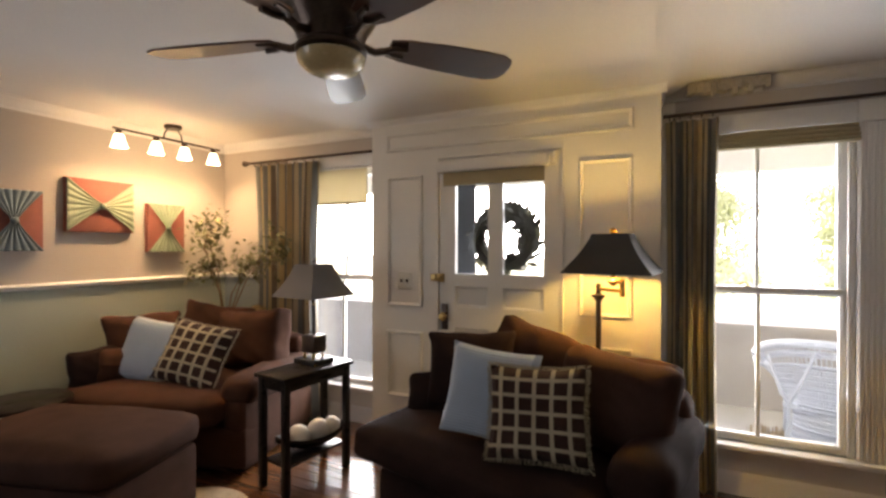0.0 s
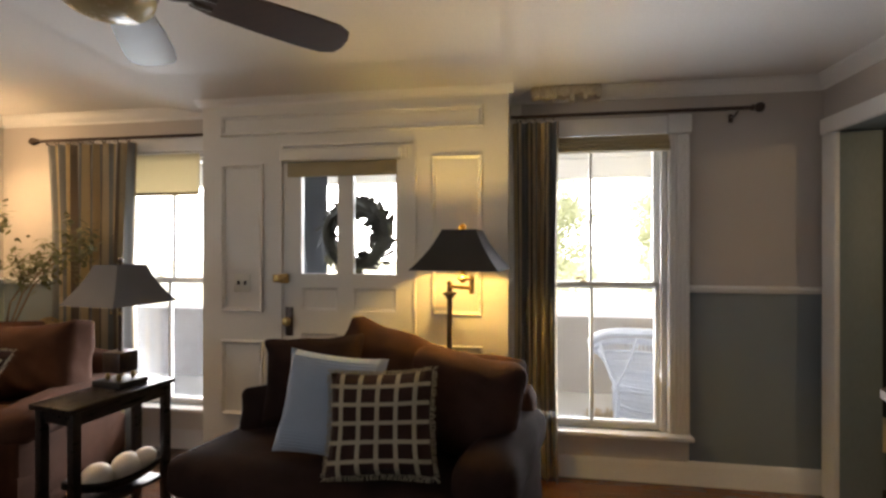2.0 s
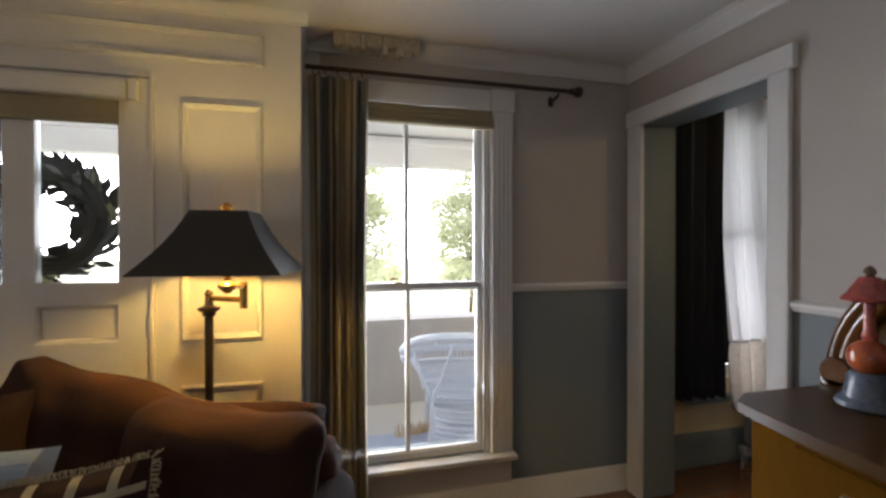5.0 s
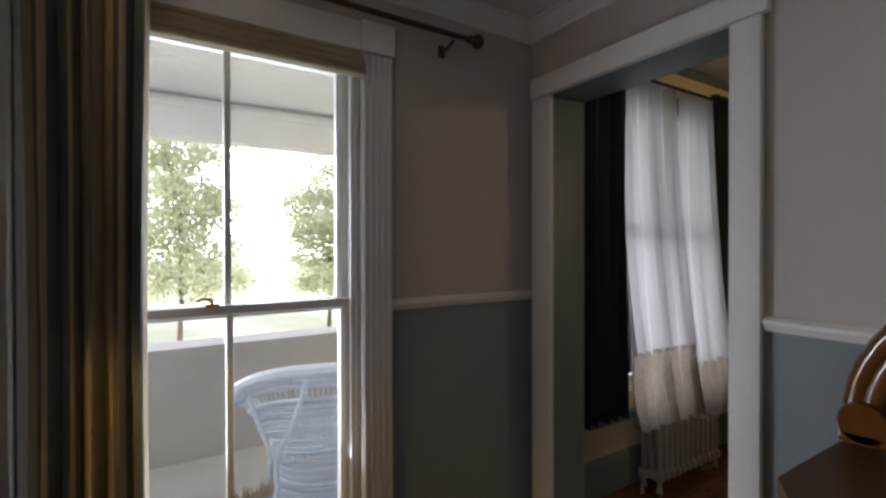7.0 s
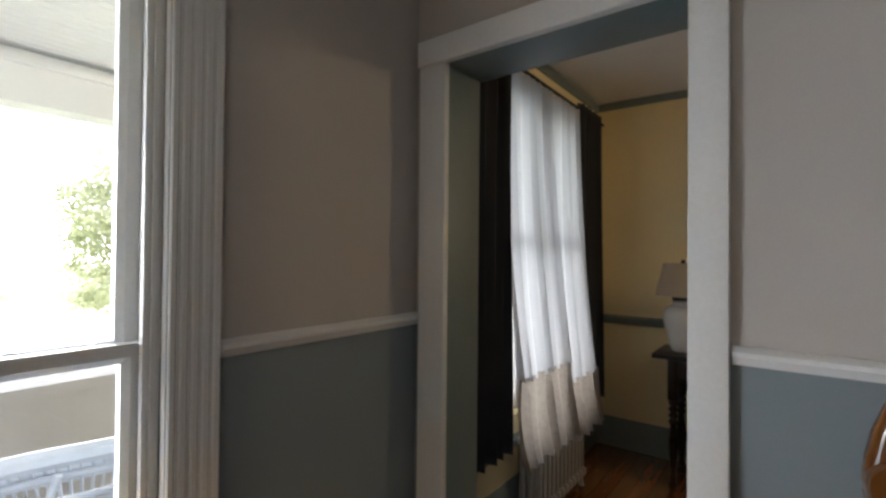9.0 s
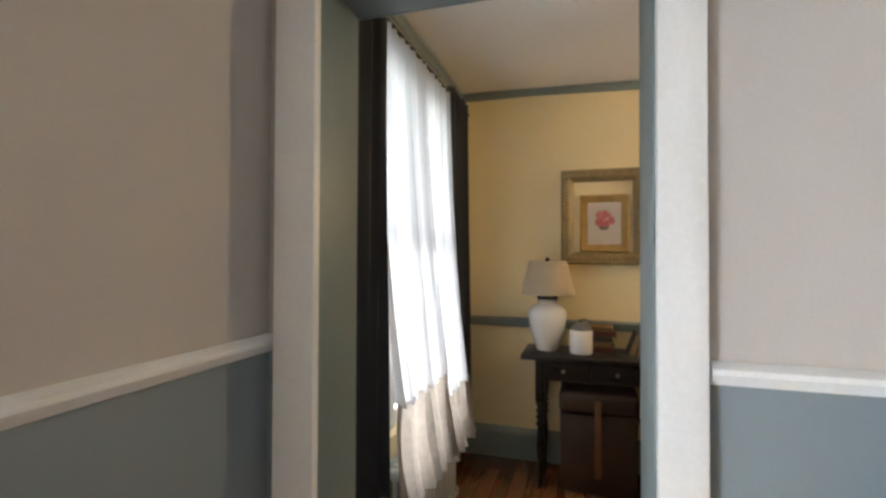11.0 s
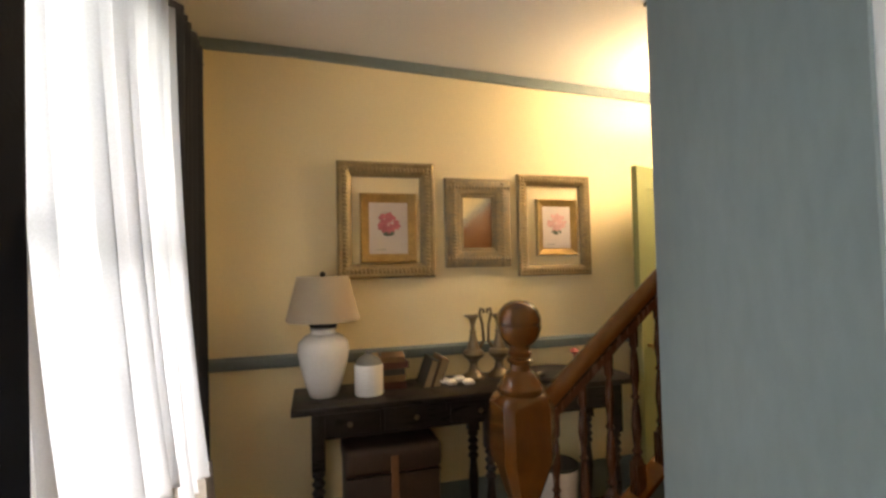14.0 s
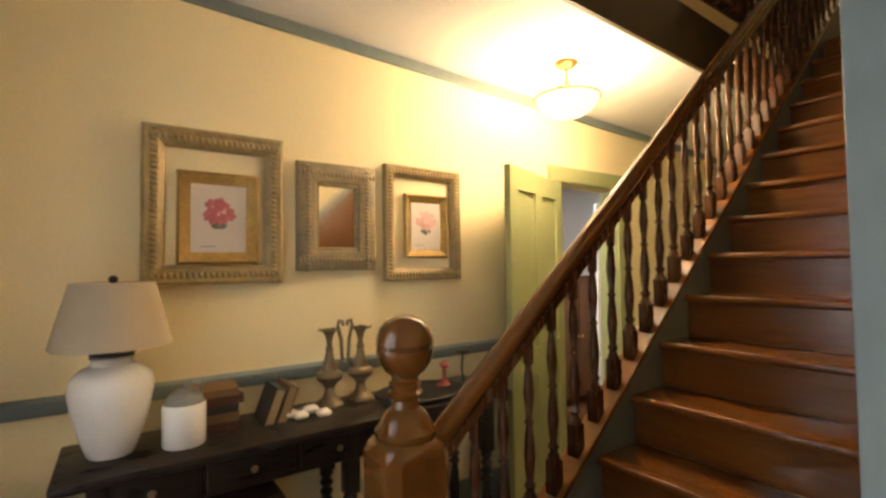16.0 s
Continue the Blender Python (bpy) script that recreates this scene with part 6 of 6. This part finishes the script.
X = HX - 0.002
f = picture((X, -0.88, 1.69), 0.54, 0.64, BIG, OLDGILT, "large empty worn gilt frame on the yellow wall")
carving(f, 0.54, 0.64, 0.042, OLDGILT, 0.022)
f = picture((X, -0.89, 1.645), 0.315, 0.385, SMALL, GILT, "gilt frame with a red flower print, hung inside a larger frame")
part("print", box(bm_new(), -0.107, 0.107, -0.142, 0.142, 0.004, 0.009), PAPER, f)
flower(f, 0.21, 0.28, ROSE)
MF = [(0, 0), (0, 0.022), (0.010, 0.030), (0.05, 0.034), (0.085, 0.028), (0.095, 0.018), (0.106, 0.020), (0.112, 0.006), (0.112, 0)]
f = picture((X, -1.415, 1.677), 0.40, 0.515, MF, GREYGILT, "small mirror in a wide carved grey-gilt frame", "wall_mirror")
carving(f, 0.40, 0.515, 0.05, GREYGILT, 0.02)
part("mirror_glass", box(bm_new(), -0.09, 0.09, -0.148, 0.148, 0.003, 0.007), MIRROR, f, "clear mirror glass")
f = picture((X, -1.91, 1.665), 0.485, 0.61, [(d * 0.8, h) for d, h in BIG], OLDGILT, "empty worn gilt frame on the yellow wall")
carving(f, 0.485, 0.61, 0.032, OLDGILT, 0.02)
f = picture((X, -1.928, 1.652), 0.275, 0.345, [(d * 0.85, h) for d, h in SMALL], GILT, "gilt frame with a pale rose print, hung inside a larger frame")
part("print", box(bm_new(), -0.093, 0.093, -0.128, 0.128, 0.004, 0.009), PAPER, f)
flower(f, 0.18, 0.25, PALEROSE)

# hall ceiling light
cl = thing("ceiling_light", pose(1.83, -2.56, HZ - 0.058), "lit white glass bowl ceiling light with brass ring and canopy", "ceiling light")
part("canopy", lathe(bm_new(), [(0.03, -0.05), (0.045, -0.04), (0.065, -0.02), (0.07, -0.006), (0.06, 0)], 28), BRASS, cl)
bm = tube(bm_new(), [(0, 0, -0.04), (0, 0, -0.15)], 0.008)
for k in range(3):
    a = 2 * math.pi * k / 3 + 0.5
    tube(bm, [(0, 0, -0.12), (0.09 * math.cos(a), 0.09 * math.sin(a), -0.16), (0.172 * math.cos(a), 0.172 * math.sin(a), -0.215)], 0.004)
tube(bm, [(0.177 * math.cos(2 * math.pi * i / 40), 0.177 * math.sin(2 * math.pi * i / 40), -0.215) for i in range(41)], 0.006)
part("metal_frame", bm, BRASS, cl)
part("glass_bowl", lathe(bm_new(), [(0.170, -0.215), (0.166, -0.236), (0.137, -0.278), (0.09, -0.308), (0.036, -0.322), (0.01, -0.325)], 36), BOWLGLASS, cl, "lit frosted glass bowl").visible_shadow = False

# green door, open, and its doorway
gd = thing("door_2", pose(2.30, -3.02, 0, 0, 0, 111), "olive green panelled door standing open against the yellow wall", "door")
gd["kind"] = "structure"
bm = bm_new()
DWI = 0.80
for x0, x1 in ((0.0, 0.11), (0.345, 0.455), (0.69, DWI)):
    box(bm, x0, x1, -0.018, 0.018, 0.01, 1.985)
for x0, x1 in ((0.11, 0.345), (0.455, 0.69)):
    for z0, z1 in ((0.01, 0.2), (0.78, 0.95), (1.86, 1.985)):
        box(bm, x0, x1, -0.018, 0.018, z0, z1)
    for z0, z1 in ((0.2, 0.78), (0.95, 1.86)):
        box(bm, x0, x1, -0.006, 0.006, z0, z1)
part("leaf", bm, OLIVE, gd)
for s in (-1, 1):
    bm = lathe(bm_new(), [(0.01, 0), (0.01, 0.03), (0.025, 0.04), (0.026, 0.055), (0.01, 0.065)], 16)
    bmesh.ops.transform(bm, matrix=pose(0.74, 0.016 * s, 0.95, -90 * s, 0, 0), verts=bm.verts)
    part("door_knob", bm, BRASS, gd)
bm = boxes((HX - 0.022, HX - 0.002, -3.03, -2.93, 0, 2.0), (HX - 0.022, HX - 0.002, -3.77, -3.67, 0, 2.0), (HX - 0.026, HX - 0.002, -3.79, -2.91, 2.002, 2.11), b=0.003)
box(bm, HX, HX + 0.15, -3.034, -3.022, 0, 1.99)
box(bm, HX, HX + 0.15, -3.678, -3.666, 0, 1.99)
setting("trim_green_doorway", bm, OLIVE)
wd = thing("door_3", pose(3.0, -4.33, 0, 0, 0, -78), "white painted door standing open in the far room", "door")
wd["kind"] = "structure"
part("leaf", boxes((0.0, 0.76, -0.018, 0.018, 0.01, 2.02), (0.10, 0.66, 0.018, 0.024, 0.2, 0.9), (0.10, 0.66, 0.018, 0.024, 1.05, 1.9), b=0.003), WHITE, wd)
part("door_knob", lathe(bm_new(), [(0.012, 0.93), (0.026, 0.945), (0.026, 0.965), (0.012, 0.98)], 14, c=(0.70, 0.045)), BRASS, wd, "aged brass door knob")
cb2 = thing("cabinet", pose(3.55, -4.45, 0), "reddish-brown wooden cabinet in the far room", "cabinet")
part("body", box(bm_new(), -0.25, 0.25, -0.30, 0.36, 0.08, 1.28, b=0.006), STRAP, cb2)
part("top", box(bm_new(), -0.27, 0.27, -0.32, 0.38, 1.281, 1.31, b=0.006), STRAP, cb2)
for a, c in ((-0.28, 0.02), (0.04, 0.34)):
    dr2 = part("door", box(bm_new(), -0.262, -0.251, a, c, 0.12, 1.24, b=0.004), STRAP, cb2)
    part("knob", lathe(bm_new(), [(0.006, 0.69), (0.014, 0.70), (0.006, 0.71)], 10, c=(-0.272, 0.0 if a < 0 else 0.06)), BRASS, dr2)
for x in (-0.21, 0.21):
    for y in (-0.26, 0.32):
        part("leg", box(bm_new(), x - 0.025, x + 0.025, y - 0.025, y + 0.025, 0, 0.08, b=0.003), STRAP, cb2)
f = picture((4.598, -4.55, 1.65), 0.5, 0.65, BIG, OLDGILT, "framed picture in the room beyond the green door", group="")
part("print", box(bm_new(), -0.18, 0.18, -0.25, 0.25, 0.004, 0.009), PAPER, f)

# radiator and hall curtains
ra = thing("radiator", pose(0.95, HY - 0.12, 0), "white cast-iron column radiator under the hall window", "radiator")
for k in range(12):
    x = 0.055 * k
    bm = bm_new()
    for y in (-0.05, 0.0, 0.05):
        soft(bm, 0.03, 0.03, 0.36, 0.013, 0.0, 4, (x, y, 0.26))
    soft(bm, 0.044, 0.16, 0.06, 0.02, 0.0, 4, (x, 0, 0.43))
    soft(bm, 0.044, 0.16, 0.06, 0.02, 0.0, 4, (x, 0, 0.09))
    part("section", bm, RADIATOR, ra)
for x in (0.0, 0.605):
    for y in (-0.05, 0.05):
        part("foot", lathe(bm_new(), [(0.02, 0), (0.012, 0.03), (0.014, 0.07)], 8, c=(x, y)), RADIATOR, ra)
bm = tube(bm_new(), [(-0.02, 0, 0.09), (-0.09, 0, 0.09), (-0.09, 0, -0.0)], 0.012)
lathe(bm, [(0.018, 0.10), (0.022, 0.11), (0.022, 0.14), (0.012, 0.15)], 12, c=(-0.09, 0))
part("valve", bm, RADIATOR, ra)
hr = thing("curtain_rod", pose(0, HY - 0.11, 2.40), "black curtain rod over the hall window", "curtain rod")
part("pole", tube(bm_new(), [(0.30, 0, 0), (2.12, 0, 0)], 0.010, 10), IRON, hr)
for x in (0.34, 2.06):
    part("bracket", tube(bm_new(), [(x, 0.1, -0.01), (x, 0.0, -0.012)], 0.007), IRON, hr)
dc = thing("curtain", pose(0, HY - 0.13, 0), "heavy black-navy curtain at the hall window", "curtain")
curtain("cloth", dc, NAVY, 0.24, 0.70, 0.48, 2.42, 6, 0.035, gather=0.95, seed=2)
dc = thing("curtain", pose(0, HY - 0.13, 0), "heavy black-navy curtain drawn aside near the hall corner", "curtain")
curtain("cloth", dc, NAVY, 1.60, 2.02, 0.44, 2.43, 6, 0.035, gather=0.9, seed=8, flare=0.16)
sc = thing("lace_curtain", pose(0, HY - 0.115, 0), "sheer white curtains with a cream lace hem", "curtain")
curtain("sheer_cloth", sc, SHEER, 0.68, 1.20, 0.84, 2.38, 7, 0.040, seed=11, flare=0.12, thick=0, swing=(0, 0.10))
curtain("sheer_cloth", sc, SHEER, 1.25, 1.60, 0.72, 2.38, 5, 0.040, seed=14, flare=0.30, thick=0, swing=(0, 0.10))
curtain("lace_hem", sc, LACE, 0.64, 1.24, 0.44, 0.85, 7, 0.045, seed=11, flare=0.04, thick=0, swing=(0.10, 0.14))
curtain("lace_hem", sc, LACE, 1.19, 1.68, 0.40, 0.73, 5, 0.045, seed=14, flare=0.05, thick=0, swing=(0.10, 0.14))

# ---- porch and beyond ----
setting("porch_floor", boxes((-9, 6, 0.38, 2.4, -0.22, -0.10)), PORCHFLOOR)
setting("porch_wall", boxes((-9, 6, 2.10, 2.32, -0.22, 0.66), (-9, 6, 2.06, 2.36, 0.66, 0.72)), PORCH)
bm = bm_new()
for k in range(34):
    box(bm, -9, 6, 0.22 + 0.07 * k, 0.22 + 0.07 * k + 0.066, 2.52, 2.54, b=0.004, seg=1)
box(bm, -9, 6, 2.14, 2.34, 2.22, 2.50)
box(bm, -9, 6, 2.10, 2.14, 2.42, 2.46)
setting("porch_ceiling", bm, PORCHWHITE)
solo("porch_rug", box(bm_new(), -1.9, 0.6, 0.5, 1.35, -0.099, -0.085, b=0.004), RUG, "pale blue woven rug on the porch floor", "rug")
wc = thing("wicker_chair", pose(-0.70, 1.02, -0.085, 0, 0, 165), "white wicker porch armchair seen from behind", "chair")


def fan_back(s, t):
    """A point of the curved wicker back: s across, t up from the floor; waisted, with the rim rolled outwards."""
    wdt = 0.27 - 0.16 * math.sin(math.pi * min(1.0, t / 0.75)) * 0.35 + 0.17 * max(0.0, t - 0.35) ** 1.4 / 0.55
    a = s * 1.2
    flare = 0.16 * max(0.0, t - 0.45) ** 2 / 0.3
    return Vector((wdt * math.sin(a) / math.sin(1.2), 0.24 - 0.24 * (1 - math.cos(a)) + flare, 0.03 + 0.87 * t - 0.13 * abs(s) ** 2.6 * t * t))


bm = bm_new()
for k in range(40):
    t = k / 39 * 0.93
    if 0.80 < t < 0.86:
        continue
    tube(bm, [fan_back(i / 12, t) + Vector((0, 0.004 * (-1) ** k, 0)) for i in range(-12, 13)], 0.0075, 4)
for k in range(-18, 19):
    tube(bm, [fan_back(k / 18, i / 10) for i in range(11)], 0.005, 4)
part("woven_back", bm, WICKER, wc)
bm = tube(bm_new(), [fan_back(i / 12, 1.0) + Vector((0, 0.015, 0)) for i in range(-12, 13)], 0.032, 8)
for t, rad in ((0.91, 0.013), (0.80, 0.012), (0.60, 0.010), (0.45, 0.010), (0.25, 0.010)):
    tube(bm, [fan_back(i / 12, t) + Vector((0, 0.012, 0)) for i in range(-12, 13)], rad, 8)
part("rolled_rim", bm, WICKER, wc)
for s in (-1, 1):
    joint = Vector((0.235 * s, 0.33, 0.44))
    part("strut", tube(bm_new(), [fan_back(0.16 * s, 0.93) + Vector((0, 0.035, 0)), Vector((0.14 * s, 0.385, 0.66)), joint], 0.012, 8), WICKER, wc)
    part("strut", tube(bm_new(), [fan_back(0.78 * s, 0.91) + Vector((0.01 * s, 0.03, 0)), Vector((0.31 * s, 0.33, 0.62)), joint], 0.012, 8), WICKER, wc)
    part("leg", tube(bm_new(), [joint, (0.225 * s, 0.335, 0.30), (0.25 * s, 0.35, 0.15), (0.33 * s, 0.39, 0.0)], 0.015, 8), WICKER, wc)
    part("arm", tube(bm_new(), [fan_back(s, 0.97), (0.44 * s, 0.02, 0.66), (0.42 * s, -0.22, 0.60), (0.34 * s, -0.32, 0.48), (0.30 * s, -0.30, 0.34)], 0.034, 8), WICKER, wc)
    part("leg", tube(bm_new(), [(0.28 * s, -0.28, 0.40), (0.29 * s, -0.30, 0.0)], 0.018, 8), WICKER, wc)
bm = bm_new()
for k in range(15):
    y = -0.30 + 0.04 * k
    tube(bm, [(-0.27, y, 0.40), (0.27, y, 0.40)], 0.008, 4)
for k in range(15):
    x = -0.27 + 0.0386 * k
    tube(bm, [(x, -0.30, 0.404), (x, 0.26, 0.404)], 0.006, 4)
part("seat", bm, WICKER, wc)
bm = bm_new()
for k in range(90):
    x = -0.16 + 0.0036 * k
    tube(bm, [(x, 0, 0.02), (x + random.uniform(-0.02, 0.02), random.uniform(-0.02, 0.05), random.uniform(0.04, 0.12))], 0.004, 4)
solo("straw_mat", bm, STRAW, "tan straw fringe bundle beside the wicker chair", "mat", pose(-1.02, 1.25, -0.09, 0, 0, 10))

# lawn sheet, far trees
bm = bm_new()
v = [bm.verts.new((x, y, -0.9)) for x, y in ((-900, 2.3), (900, 2.3), (900, 1800), (-900, 1800))]
bm.faces.new(v)
setting("ground", bm, GRASS)


def tree(x, y, h, wide, seed):
    """A bushy garden tree with a crown from near the ground, of many small leaves with gaps."""
    rnd = random.Random(seed)
    t = thing("tree", pose(x, y, -0.9), "bushy garden tree beyond the porch, its leaves whitened for glare", "tree", "garden trees")
    bm, quads = bm_new(), []
    tube(bm, [(0, 0, 0), (0.05, 0, h * 0.2), (0.0, 0.05, h * 0.45)], 0.07, 8, 0.02)
    for k in range(96):
        a, f = rnd.uniform(0, 6.28), rnd.uniform(0.22, 0.97)
        reach = wide * math.sin(math.pi * min(1.0, 0.12 + f * 0.86)) ** 0.6 * rnd.random() ** 0.5
        e = Vector((reach * math.cos(a), reach * math.sin(a), f * h))
        tube(bm, [(0.03, 0, f * h * 0.6), (e.x * 0.5, e.y * 0.5, f * h * 0.85), e], 0.008, 5, 0.003)
        spread = rnd.uniform(0.16, 0.30)
        for q in range(200):
            p = e + Vector((rnd.gauss(0, spread), rnd.gauss(0, spread), rnd.gauss(0, spread * 0.8)))
            d = Vector((rnd.uniform(-1, 1), rnd.uniform(-1, 1), rnd.uniform(-1, 0.6))).normalized()
            u = d.orthogonal().normalized()
            ln, wd = rnd.uniform(0.07, 0.12), rnd.uniform(0.024, 0.042)
            quads.append((p, p + d * ln * 0.5 + u * wd, p + d * ln, p + d * ln * 0.5 - u * wd))
    part("trunk", bm, BARK, t)
    me = bpy.data.meshes.new("crown")
    me.from_pydata([c for q in quads for c in q], [], [(4 * k, 4 * k + 1, 4 * k + 2, 4 * k + 3) for k in range(len(quads))])
    me.materials.append(LEAF)
    crown = new("crown", me)
    crown.parent = t


tree(-0.95, 11.0, 5.4, 1.55, 3)
tree(2.85, 11.5, 5.0, 1.4, 5)
tree(6.6, 13.0, 5.2, 1.3, 8)
# glowing sheet added behind the trees so the far view burns out white
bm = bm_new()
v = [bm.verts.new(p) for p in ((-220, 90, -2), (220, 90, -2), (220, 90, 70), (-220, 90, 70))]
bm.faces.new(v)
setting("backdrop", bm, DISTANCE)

# ---- floor boards, last ----
floor = bpy.data.objects["floor"]


def board(name, ln, wd):
    bm = box(bm_new(), 0, ln, 0, wd - 0.002, -0.0215, 0.0, b=0.0015, seg=1)
    return mesh_of(name, bm, FLOORWOOD)


def lay(x0, x1, y0, y1, wd, lens, parent):
    meshes = {}
    y, row = y0, 0
    while y < y1 - 1e-6:
        x, k = x0, row
        first = lens[0] * (0.25 + 0.25 * ((row * 3) % 4))
        while x < x1 - 0.01:
            ln = round(min(first if x == x0 else lens[k % len(lens)], x1 - x), 2)
            if ln <= 0.02:
                break
            if ln not in meshes:
                meshes[ln] = board("floor_board", ln - 0.001, wd)
            ob = new("floor_board", meshes[ln])
            ob.location = (x, y, 0)
            ob.parent = parent
            x += ln
            k += 1
        y += wd
        row += 1


lay(LW, 0.0, -2.4, 0.0, 0.096, (2.3, 1.9, 2.6), floor)
lay(0.0, HX, -3.2, 0.12, 0.096, (1.4, 1.7), floor)
bm = bm_new()
y = BACK
while y < -2.41:
    box(bm, LW, 0.0, y, min(y + 0.093, -2.402), -0.0215, 0.0)
    y += 0.095
y = -7.0
while y < -3.21:
    box(bm, 0.25, HX, y, min(y + 0.093, -3.202), -0.0215, 0.0)
    y += 0.095
ob = setting("floor_boards_far", bm, FLOORWOOD)
